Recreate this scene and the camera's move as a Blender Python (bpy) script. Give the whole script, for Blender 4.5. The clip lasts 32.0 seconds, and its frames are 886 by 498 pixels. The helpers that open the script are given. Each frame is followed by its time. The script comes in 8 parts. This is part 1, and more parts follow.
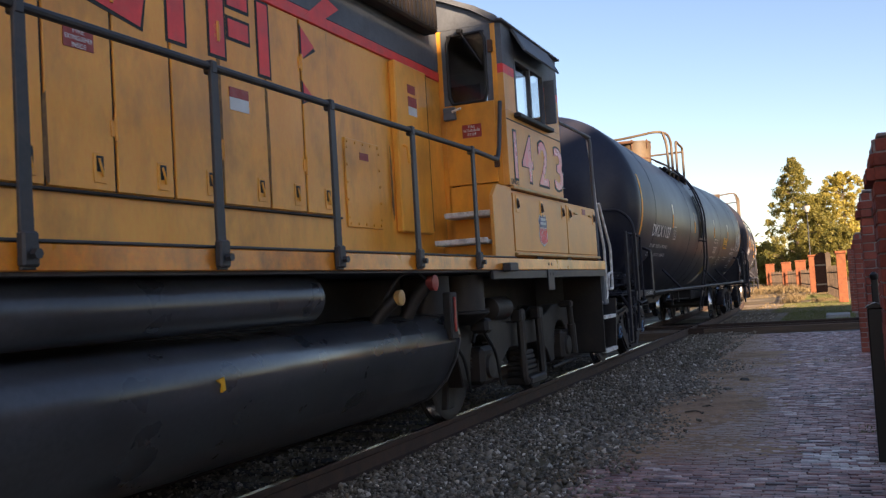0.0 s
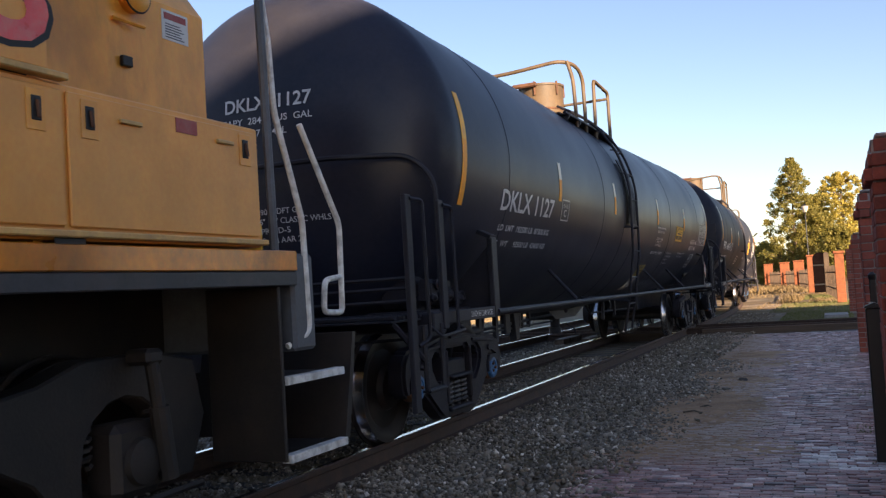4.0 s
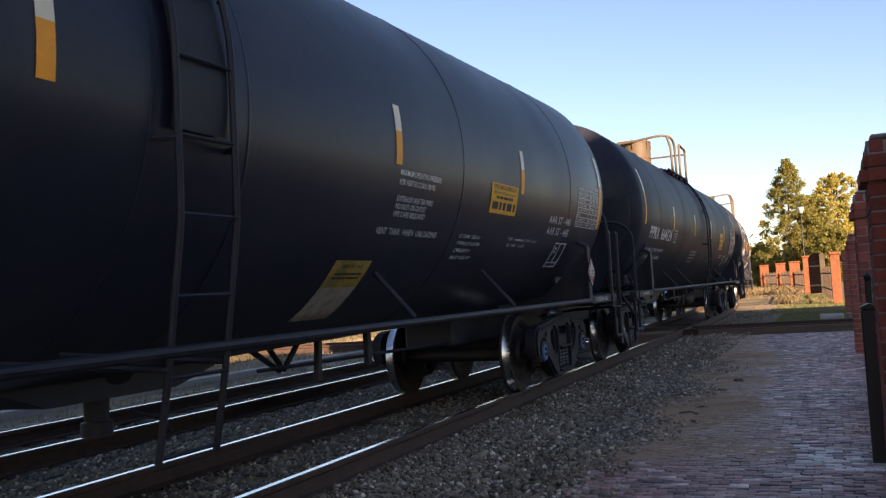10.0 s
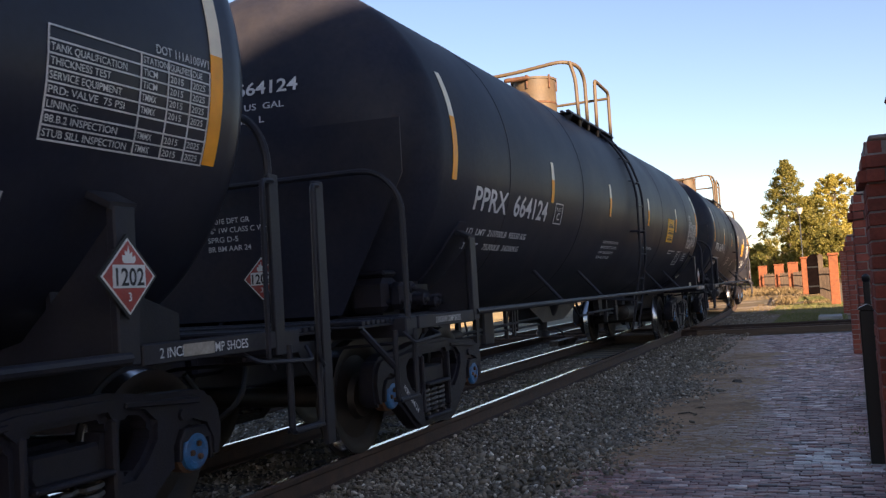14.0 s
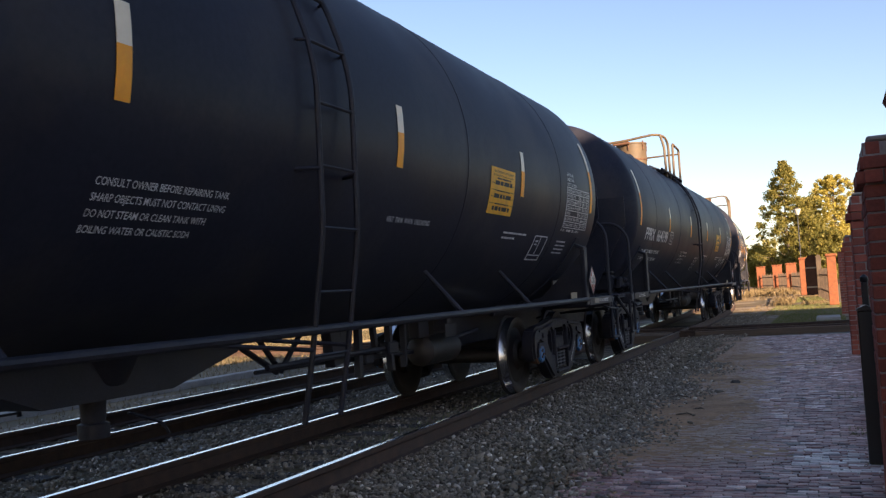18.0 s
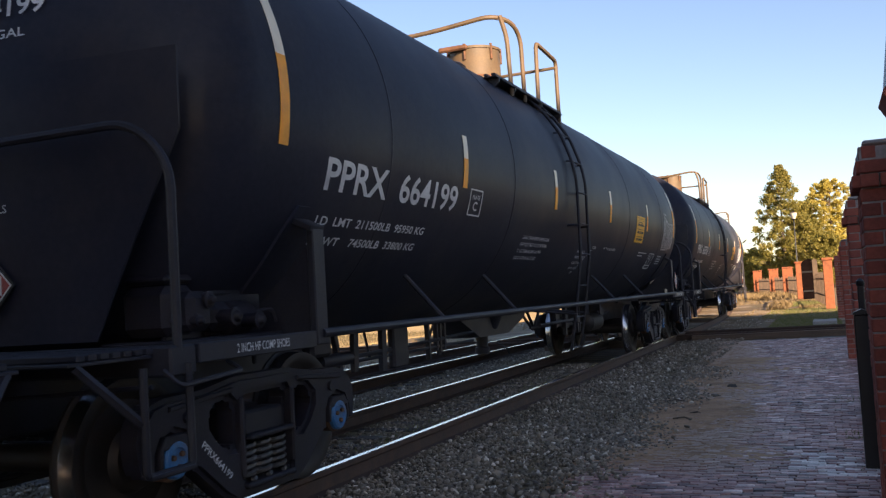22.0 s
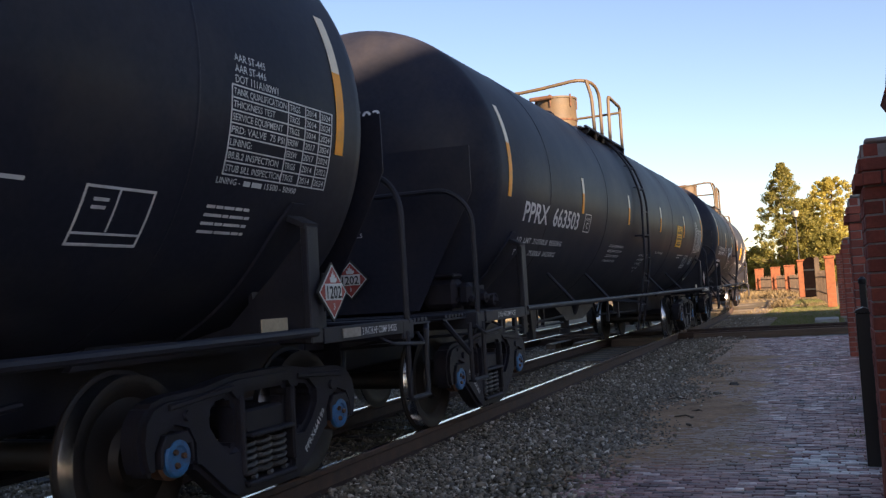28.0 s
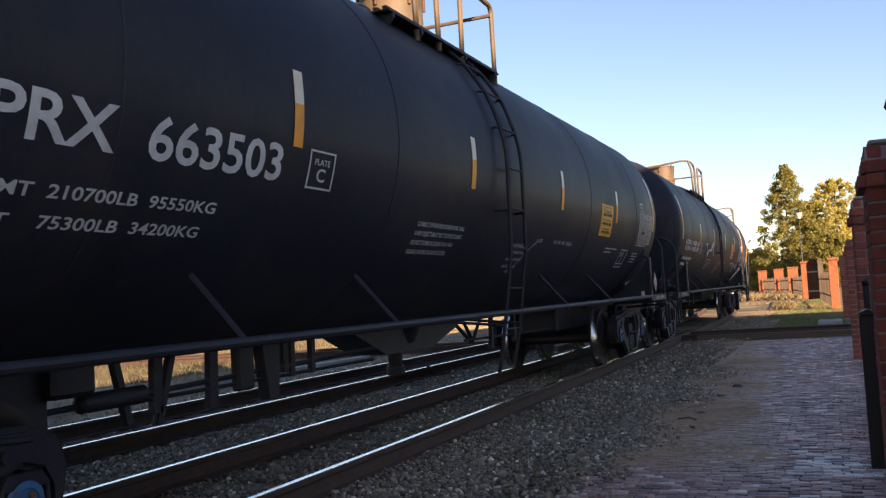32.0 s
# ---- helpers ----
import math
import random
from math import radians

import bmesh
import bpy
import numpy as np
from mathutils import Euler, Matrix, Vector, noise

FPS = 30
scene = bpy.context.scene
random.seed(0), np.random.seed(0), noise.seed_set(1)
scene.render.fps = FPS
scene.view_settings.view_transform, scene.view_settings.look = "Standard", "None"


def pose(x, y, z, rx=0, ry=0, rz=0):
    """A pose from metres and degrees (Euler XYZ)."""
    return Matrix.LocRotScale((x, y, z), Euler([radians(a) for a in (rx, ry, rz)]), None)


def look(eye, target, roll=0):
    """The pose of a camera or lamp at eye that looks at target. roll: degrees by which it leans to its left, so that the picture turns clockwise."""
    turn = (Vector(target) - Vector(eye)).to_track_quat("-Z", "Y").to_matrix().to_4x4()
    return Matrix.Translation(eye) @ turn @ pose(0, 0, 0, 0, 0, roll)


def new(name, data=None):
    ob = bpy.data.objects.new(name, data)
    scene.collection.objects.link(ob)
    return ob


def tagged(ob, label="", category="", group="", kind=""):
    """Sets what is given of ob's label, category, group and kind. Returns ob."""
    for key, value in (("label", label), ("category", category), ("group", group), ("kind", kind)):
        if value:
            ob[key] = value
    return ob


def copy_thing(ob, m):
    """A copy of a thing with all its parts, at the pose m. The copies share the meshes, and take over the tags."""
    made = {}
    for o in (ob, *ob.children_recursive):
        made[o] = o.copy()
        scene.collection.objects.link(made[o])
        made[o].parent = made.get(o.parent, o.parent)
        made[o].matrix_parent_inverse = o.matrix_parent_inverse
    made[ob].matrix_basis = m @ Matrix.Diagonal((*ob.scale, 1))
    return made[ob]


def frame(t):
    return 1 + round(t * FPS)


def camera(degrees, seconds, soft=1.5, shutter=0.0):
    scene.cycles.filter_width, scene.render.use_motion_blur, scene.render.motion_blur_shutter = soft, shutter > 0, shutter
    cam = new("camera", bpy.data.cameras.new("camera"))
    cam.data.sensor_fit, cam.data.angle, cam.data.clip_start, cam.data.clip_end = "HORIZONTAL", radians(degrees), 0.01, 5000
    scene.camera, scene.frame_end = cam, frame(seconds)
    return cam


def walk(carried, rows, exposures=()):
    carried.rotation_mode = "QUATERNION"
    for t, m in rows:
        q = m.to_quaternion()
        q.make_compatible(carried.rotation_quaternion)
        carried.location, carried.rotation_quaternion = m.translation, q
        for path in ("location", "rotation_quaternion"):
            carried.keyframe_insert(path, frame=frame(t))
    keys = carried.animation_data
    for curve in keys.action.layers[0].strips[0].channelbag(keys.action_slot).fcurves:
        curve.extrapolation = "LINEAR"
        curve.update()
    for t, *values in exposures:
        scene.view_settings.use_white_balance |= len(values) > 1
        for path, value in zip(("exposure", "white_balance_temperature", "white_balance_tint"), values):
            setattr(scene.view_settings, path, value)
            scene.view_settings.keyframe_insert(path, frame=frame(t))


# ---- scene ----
# ---- camera ----
EYE = (0.0, 0.0, 1.237)
LEAN = -3.44
# seconds, metres that the train has run
RUN = [(0, 0), (1, 2.13), (2, 4.11), (3, 5.93), (3.5, 6.78), (5.5, 10.01), (6.5, 11.73), (7.5, 13.47), (8.5, 15.22), (9.5, 16.99), (10.5, 18.87), (11.5, 20.91), (12.5, 23.05), (13.5, 25.27), (14.5, 27.52), (16.5, 32.43), (17.5, 34.98), (18.5, 37.6), (19.5, 40.28), (20.5, 43.15), (21.5, 45.9), (22.5, 48.53), (23.5, 51.05), (24.5, 53.53), (25.5, 55.91), (27.5, 60.28), (28.5, 62.33), (29.5, 64.29), (30.5, 66.06), (31, 66.88), (32, 68.34)]
cam = camera(50.55, 32.0, soft=1.3, shutter=0.1)


def gaze(yaw, tilt):
    a, b = radians(yaw), radians(tilt)
    return look(EYE, (EYE[0] - math.sin(a) * math.cos(b), EYE[1] + math.cos(a) * math.cos(b), EYE[2] + math.sin(b)), LEAN)


walk(cam, [(0, gaze(23.06, 2.67)), (0.5, gaze(23.09, 2.67)), (1, gaze(23.11, 2.62)), (1.5, gaze(23.14, 2.56)), (2, gaze(23.19, 2.51)), (2.5, gaze(23.18, 2.51)), (3, gaze(23.06, 2.62)), (3.5, gaze(22.96, 2.67)), (5.5, gaze(23.01, 2.65)), (6, gaze(22.97, 2.67)), (6.5, gaze(22.97, 2.62)), (7, gaze(22.99, 2.61)), (7.5, gaze(22.99, 2.57)), (8, gaze(22.92, 2.56)), (8.5, gaze(22.84, 2.61)), (9, gaze(22.83, 2.62)), (9.5, gaze(22.78, 2.66)), (10, gaze(22.74, 2.71)), (10.5, gaze(22.74, 2.71)), (11, gaze(22.72, 2.75)), (11.5, gaze(22.66, 2.81)), (12, gaze(22.67, 2.83)), (12.5, gaze(22.69, 2.83)), (13, gaze(22.7, 2.75)), (13.5, gaze(22.67, 2.7)), (14, gaze(22.65, 2.76)), (14.5, gaze(22.63, 2.82)), (16.5, gaze(22.51, 2.88)), (17, gaze(22.47, 2.9)), (17.5, gaze(22.47, 2.88)), (18, gaze(22.55, 2.8)), (18.5, gaze(22.59, 2.7)), (19, gaze(22.54, 2.69)), (19.5, gaze(22.42, 2.73)), (20, gaze(22.39, 2.8)), (20.5, gaze(22.37, 2.87)), (21, gaze(22.32, 3.03)), (21.5, gaze(22.31, 3.08)), (22, gaze(22.34, 3.03)), (22.5, gaze(22.37, 2.99)), (23, gaze(22.44, 3.04)), (23.5, gaze(22.44, 3.1)), (24, gaze(22.39, 3.2)), (24.5, gaze(22.32, 3.25)), (25, gaze(22.29, 3.25)), (25.5, gaze(22.44, 3.12)), (27.5, gaze(22.48, 3.04)), (28, gaze(22.45, 2.92)), (28.5, gaze(22.27, 2.87)), (29, gaze(22.33, 2.87)), (29.5, gaze(22.43, 2.98)), (30, gaze(22.45, 3.11)), (30.5, gaze(22.49, 3.14)), (31, gaze(22.54, 3.14)), (31.5, gaze(22.6, 3.1)), (32, gaze(22.62, 3.05))], exposures=[(0, 1.93, 6250, 23), (32, 1.93, 6250, 23)])

# ---- light ----
SUN_AZ, SUN_EL = 135.0, 17.0      # degrees from +y towards +x, and height
world = bpy.data.worlds.new("world")
scene.world = world
world.use_nodes = True
wn = world.node_tree
sky = wn.nodes.new("ShaderNodeTexSky")
sky.sky_type, sky.sun_disc = "NISHITA", False
sky.sun_elevation, sky.sun_rotation = radians(SUN_EL), radians(SUN_AZ)
sky.air_density, sky.dust_density, sky.ozone_density = 1.0, 0.3, 1.2
wn.links.new(sky.outputs[0], wn.nodes["Background"].inputs[0])
wn.nodes["Background"].inputs[1].default_value = 0.05
sun = new("sun", bpy.data.lights.new("sun", "SUN"))
sun.data.energy, sun.data.angle, sun.data.color = 5.0, radians(0.4), (1.0, 0.76, 0.46)
_a, _e = radians(SUN_AZ), radians(SUN_EL)
sun.matrix_world = look((20, -20, 20), (20 - math.sin(_a) * math.cos(_e), -20 - math.cos(_a) * math.cos(_e), 20 - math.sin(_e)))


# ---- materials ----
def material(name, base, rough=0.6, metal=0.0, vary=0.25, scale=6.0, grain=60.0, bump=0.15, other=None, spec=0.5, coat=0.0,
             random_by=None, stretch=(1, 1, 1), dirt=None, dirt_scale=1.5, dirt_amount=0.5, rough_vary=0.15):
    """A surface with variation at two scales, bump and, where given, dirt patches."""
    m = bpy.data.materials.new(name)
    m.use_nodes = True
    t, b = m.node_tree, m.node_tree.nodes["Principled BSDF"]
    n = lambda kind: t.nodes.new("ShaderNode" + kind)
    coord, mapping = n("TexCoord"), n("Mapping")
    mapping.inputs["Scale"].default_value = stretch
    t.links.new(coord.outputs["Object"], mapping.inputs["Vector"])
    if random_by:
        info = n("ObjectInfo")
        mul = n("VectorMath")
        mul.operation = "SCALE"
        mul.inputs[0].default_value = (37.0, 11.0, 23.0)
        t.links.new(info.outputs["Random"], mul.inputs["Scale"])
        t.links.new(mul.outputs[0], mapping.inputs["Location"])
    big, fine = n("TexNoise"), n("TexNoise")
    big.inputs["Scale"].default_value, big.inputs["Detail"].default_value = scale, 5.0
    fine.inputs["Scale"].default_value, fine.inputs["Detail"].default_value = grain, 3.0
    for q in (big, fine):
        t.links.new(mapping.outputs[0], q.inputs["Vector"])
    ramp = n("ValToRGB")
    c = Vector(base)
    o = Vector(other) if other else c * (1 + vary)
    ramp.color_ramp.elements[0].color = (*(c * (1 - vary)), 1)
    ramp.color_ramp.elements[1].color = (*o, 1)
    ramp.color_ramp.elements[0].position, ramp.color_ramp.elements[1].position = 0.3, 0.7
    t.links.new(big.outputs[0], ramp.inputs[0])
    mix = n("MixRGB")
    mix.blend_type = "OVERLAY"
    mix.inputs[0].default_value = min(1.0, vary * 1.2)
    t.links.new(ramp.outputs[0], mix.inputs[1])
    t.links.new(fine.outputs[0], mix.inputs[2])
    colour = mix.outputs[0]
    if random_by:
        hsv = n("HueSaturation")
        rr = n("MapRange")
        rr.inputs["To Min"].default_value, rr.inputs["To Max"].default_value = random_by
        if random_by[0] < 1:
            src = info.outputs["Random"]
        t.links.new(src, rr.inputs["Value"])
        t.links.new(rr.outputs[0], hsv.inputs["Value"])
        t.links.new(colour, hsv.inputs["Color"])
        colour = hsv.outputs[0]
    if dirt:
        dn, dr, dm = n("TexNoise"), n("ValToRGB"), n("MixRGB")
        dn.inputs["Scale"].default_value, dn.inputs["Detail"].default_value, dn.inputs["Roughness"].default_value = dirt_scale, 8.0, 0.65
        t.links.new(mapping.outputs[0], dn.inputs["Vector"])
        dr.color_ramp.elements[0].position, dr.color_ramp.elements[1].position = 0.45, 0.68
        t.links.new(dn.outputs[0], dr.inputs[0])
        sc = n("Math")
        sc.operation = "MULTIPLY"
        sc.inputs[1].default_value = dirt_amount
        t.links.new(dr.outputs[0], sc.inputs[0])
        t.links.new(sc.outputs[0], dm.inputs[0])
        t.links.new(colour, dm.inputs[1])
        dm.inputs[2].default_value = (*dirt, 1)
        colour = dm.outputs[0]
    t.links.new(colour, b.inputs["Base Color"])
    rg = n("MapRange")
    rg.inputs["To Min"].default_value, rg.inputs["To Max"].default_value = max(0.02, rough - rough_vary), min(1.0, rough + rough_vary)
    t.links.new(big.outputs[0], rg.inputs["Value"])
    t.links.new(rg.outputs[0], b.inputs["Roughness"])
    b.inputs["Metallic"].default_value = metal
    b.inputs["Specular IOR Level"].default_value = spec
    b.inputs["Coat Weight"].default_value, b.inputs["Coat Roughness"].default_value = coat, 0.14
    if bump:
        bp = n("Bump")
        bp.inputs["Strength"].default_value, bp.inputs["Distance"].default_value = bump, 0.01
        t.links.new(fine.outputs[0], bp.inputs["Height"])
        t.links.new(bp.outputs[0], b.inputs["Normal"])
    return m


M = {
    "tank": material("tank_black_paint", (0.021, 0.023, 0.036), 0.5, vary=0.2, scale=0.8, grain=25, bump=0.03, dirt=(0.10, 0.084, 0.064), dirt_scale=0.9, dirt_amount=0.22, spec=0.08, coat=0.05),
    "jacket": material("insulation_jacket_paint", (0.017, 0.020, 0.036), 0.42, vary=0.2, scale=0.8, grain=25, bump=0.03, dirt=(0.10, 0.085, 0.065), dirt_scale=0.9, dirt_amount=0.18, spec=0.22, coat=0.1),
    "iron": material("black_painted_steel", (0.016, 0.016, 0.024), 0.55, vary=0.35, scale=4, grain=60, bump=0.12, dirt=(0.032, 0.028, 0.026), dirt_scale=3, dirt_amount=0.5, spec=0.3),
    "cast": material("cast_truck_steel", (0.013, 0.012, 0.019), 0.6, vary=0.4, scale=7, grain=90, bump=0.25, dirt=(0.024, 0.019, 0.017), dirt_scale=4, dirt_amount=0.5, spec=0.3),
    "wheel": material("rusty_wheel_plate", (0.018, 0.014, 0.012), 0.6, 0.3, vary=0.35, scale=5, grain=70, bump=0.15, dirt=(0.04, 0.02, 0.012), dirt_scale=5, dirt_amount=0.4),
    "tread": material("polished_wheel_tread", (0.55, 0.55, 0.56), 0.24, 1.0, vary=0.1, scale=20, grain=120, bump=0.02, rough_vary=0.06),
    "blue": material("blue_bearing_cap", (0.02, 0.13, 0.30), 0.5, vary=0.3, scale=9, grain=80, bump=0.15, dirt=(0.06, 0.035, 0.02), dirt_scale=9, dirt_amount=0.7),
    "rust": material("rusty_bearing", (0.10, 0.045, 0.022), 0.8, vary=0.4, scale=12, grain=120, bump=0.3),
    "white": material("white_stencil_paint", (0.62, 0.62, 0.62), 0.5, vary=0.12, scale=9, grain=60, bump=0.0, dirt=(0.2, 0.2, 0.2), dirt_scale=7, dirt_amount=0.35),
    "offwhite": material("white_reflective_tape", (0.80, 0.70, 0.52), 0.4, vary=0.08, scale=9, bump=0.0),
    "tape": material("yellow_reflective_tape", (0.92, 0.36, 0.008), 0.5, vary=0.1, scale=9, grain=60, bump=0.0),
    "amber": material("amber_reflective_tape", (0.92, 0.46, 0.045), 0.5, vary=0.1, scale=9, bump=0.0),
    "label": material("yellow_sticker", (0.85, 0.42, 0.012), 0.55, vary=0.12, scale=9, bump=0.0, dirt=(0.35, 0.2, 0.02), dirt_scale=4, dirt_amount=0.3),
    "spring_steel": material("worn_spring_steel", (0.05, 0.046, 0.045), 0.5, vary=0.3, scale=9, grain=80, bump=0.15),
    "paper": material("dirty_paper_tag", (0.33, 0.29, 0.24), 0.8, vary=0.3, scale=9, bump=0.05),
    "old_decal": material("faded_decal_yellow", (0.34, 0.24, 0.04), 0.6, vary=0.3, scale=7, bump=0.0, dirt=(0.10, 0.09, 0.06), dirt_scale=6, dirt_amount=0.6),
    "tagtan": material("tan_metal_tag", (0.36, 0.29, 0.19), 0.6, vary=0.2, scale=9, bump=0.05),
    "ink": material("black_ink", (0.015, 0.015, 0.015), 0.6, bump=0.0),
    "red": material("red_placard", (0.34, 0.03, 0.022), 0.45, vary=0.2, scale=8, bump=0.0, dirt=(0.2, 0.16, 0.14), dirt_scale=8, dirt_amount=0.4),
    "placard_white": material("placard_white", (0.66, 0.66, 0.64), 0.5, vary=0.1, bump=0.0),
    "brown": material("dome_brown_paint", (0.095, 0.065, 0.035), 0.65, vary=0.3, scale=5, grain=50, bump=0.1, dirt=(0.1, 0.06, 0.03), dirt_scale=4, dirt_amount=0.6),
    "yellow": material("loco_yellow", (0.98, 0.37, 0.012), 0.38, vary=0.12, scale=1.1, grain=40, bump=0.03, other=(0.98, 0.45, 0.06), dirt=(0.46, 0.19, 0.04), dirt_scale=1.4, dirt_amount=0.5, stretch=(1, 1, 0.5), coat=0.15),
    "sill": material("loco_orange_sill", (0.90, 0.29, 0.012), 0.32, vary=0.2, scale=3, grain=40, bump=0.04, dirt=(0.16, 0.065, 0.02), dirt_scale=3, dirt_amount=0.7, coat=0.6),
    "grey": material("loco_grey", (0.10, 0.11, 0.125), 0.55, vary=0.2, scale=2, grain=40, bump=0.06, dirt=(0.05, 0.05, 0.05), dirt_scale=3, dirt_amount=0.5),
    "railgrey": material("dark_grey_rail_paint", (0.035, 0.037, 0.042), 0.5, vary=0.25, scale=6, grain=50, bump=0.05, dirt=(0.08, 0.06, 0.05), dirt_scale=7, dirt_amount=0.5),
    "faded": material("sun_faded_yellow", (0.82, 0.33, 0.035), 0.45, vary=0.14, scale=1.6, grain=40, bump=0.03, other=(0.92, 0.41, 0.075), dirt=(0.58, 0.30, 0.085), dirt_scale=1.2, dirt_amount=0.35, coat=0.1),
    "oldwood": material("weathered_grey_wood", (0.085, 0.06, 0.04), 0.9, vary=0.35, scale=3, grain=30, bump=0.3),
    "lred": material("loco_red_stripe", (0.80, 0.055, 0.05), 0.45, vary=0.15, bump=0.0, dirt=(0.5, 0.12, 0.09), dirt_scale=5, dirt_amount=0.35),
    "number_red": material("reflective_red_number", (0.74, 0.07, 0.06), 0.3, vary=0.12, bump=0.0, spec=0.5, coat=0.22, dirt=(0.6, 0.25, 0.2), dirt_scale=9, dirt_amount=0.5),
    "fuel": material("fuel_tank_grey", (0.055, 0.056, 0.062), 0.3, vary=0.3, scale=1.5, grain=30, bump=0.03, dirt=(0.03, 0.03, 0.032), dirt_scale=1.2, dirt_amount=0.7, coat=0.35),
    "soot": material("oily_black_steel", (0.010, 0.008, 0.007), 0.6, vary=0.4, scale=5, grain=60, bump=0.2, dirt=(0.036, 0.024, 0.017), dirt_scale=3, dirt_amount=0.6),
    "railwhite": material("white_grab_iron", (0.78, 0.76, 0.70), 0.5, vary=0.15, scale=9, bump=0.05, dirt=(0.2, 0.15, 0.1), dirt_scale=12, dirt_amount=0.6),
    "steel": material("polished_rail_head", (0.62, 0.62, 0.63), 0.22, 1.0, vary=0.08, scale=6, grain=60, bump=0.02, rough_vary=0.08),
    "railrust": material("rusty_rail_web", (0.058, 0.032, 0.021), 0.8, vary=0.35, scale=8, grain=90, bump=0.25),
    "tie": material("weathered_wood_tie", (0.06, 0.048, 0.038), 0.85, vary=0.4, scale=6, grain=50, bump=0.4, stretch=(0.4, 6, 6), random_by=(0.6, 1.5)),
    "bed": material("gravel_bed", (0.26, 0.205, 0.15), 0.9, vary=0.5, scale=4, grain=45, bump=0.9, dirt=(0.14, 0.115, 0.085), dirt_scale=2.5, dirt_amount=0.5),
    "soil": material("dry_ground", (0.16, 0.11, 0.055), 0.95, vary=0.35, scale=0.5, grain=12, bump=0.5, dirt=(0.10, 0.095, 0.04), dirt_scale=0.35, dirt_amount=0.7),
    "paver": material("worn_paving_brick", (0.17, 0.095, 0.085), 0.55, vary=0.3, scale=9, grain=60, bump=0.35, random_by=(0.55, 1.6), dirt=(0.16, 0.15, 0.15), dirt_scale=4, dirt_amount=0.6, rough_vary=0.2),
    "joint": material("sandy_joint", (0.07, 0.06, 0.048), 0.9, vary=0.4, scale=2, grain=30, bump=0.5),
    "brick": material("red_wall_brick", (0.30, 0.075, 0.045), 0.8, vary=0.25, scale=5, grain=50, bump=0.3, random_by=(0.75, 1.25)),
    "mortar": material("grey_mortar", (0.30, 0.26, 0.23), 0.9, vary=0.25, scale=8, grain=60, bump=0.3),
    "fence": material("black_fence_paint", (0.01, 0.01, 0.011), 0.4, vary=0.2, scale=6, bump=0.05),
    "bark": material("tree_bark", (0.11, 0.08, 0.055), 0.9, vary=0.35, scale=6, grain=40, bump=0.6, stretch=(1, 1, 0.25)),
    "stucco": material("plain_wall", (0.62, 0.58, 0.52), 0.9, vary=0.15, scale=1, grain=20, bump=0.2),
    "concrete": material("pale_concrete", (0.33, 0.31, 0.28), 0.9, vary=0.2, scale=2, grain=30, bump=0.3),
    "timber": material("crossing_timber", (0.10, 0.065, 0.042), 0.85, vary=0.35, scale=3, grain=40, bump=0.4, stretch=(0.3, 4, 4), random_by=(0.7, 1.3)),
    "lampglass": material("lamp_globe", (0.42, 0.40, 0.36), 0.5, vary=0.05, bump=0.0),
}


def leaf_material(name, low, high, glow=0.0):
    m = material(name, low, 0.6, vary=0.2, scale=2.0, bump=0.0)
    t, b = m.node_tree, m.node_tree.nodes["Principled BSDF"]
    geo, ramp = t.nodes.new("ShaderNodeNewGeometry"), t.nodes.new("ShaderNodeValToRGB")
    ramp.color_ramp.elements[0].color, ramp.color_ramp.elements[1].color = (*low, 1), (*high, 1)
    t.links.new(geo.outputs["Random Per Island"], ramp.inputs[0])
    t.links.new(ramp.outputs[0], b.inputs["Base Color"])
    if glow:
        out = t.nodes["Material Output"]
        tr, mx = t.nodes.new("ShaderNodeBsdfTranslucent"), t.nodes.new("ShaderNodeMixShader")
        mx.inputs[0].default_value = glow
        t.links.new(ramp.outputs[0], tr.inputs[0])
        t.links.new(b.outputs[0], mx.inputs[1])
        t.links.new(tr.outputs[0], mx.inputs[2])
        t.links.new(mx.outputs[0], out.inputs[0])
    return m


def stone_material(name, low, high):
    m = leaf_material(name, low, high)
    b = m.node_tree.nodes["Principled BSDF"]
    b.inputs["Roughness"].default_value = 0.85
    for r in m.node_tree.nodes:
        if r.type == "VALTORGB" and len(r.outputs[0].links) and r.outputs[0].links[0].to_socket.name == "Base Color":
            for pos, c in ((0.4, (0.19, 0.15, 0.105)), (0.7, (0.26, 0.20, 0.135)), (0.93, (0.38, 0.31, 0.23))):
                r.color_ramp.elements.new(pos).color = (*c, 1)
    return m


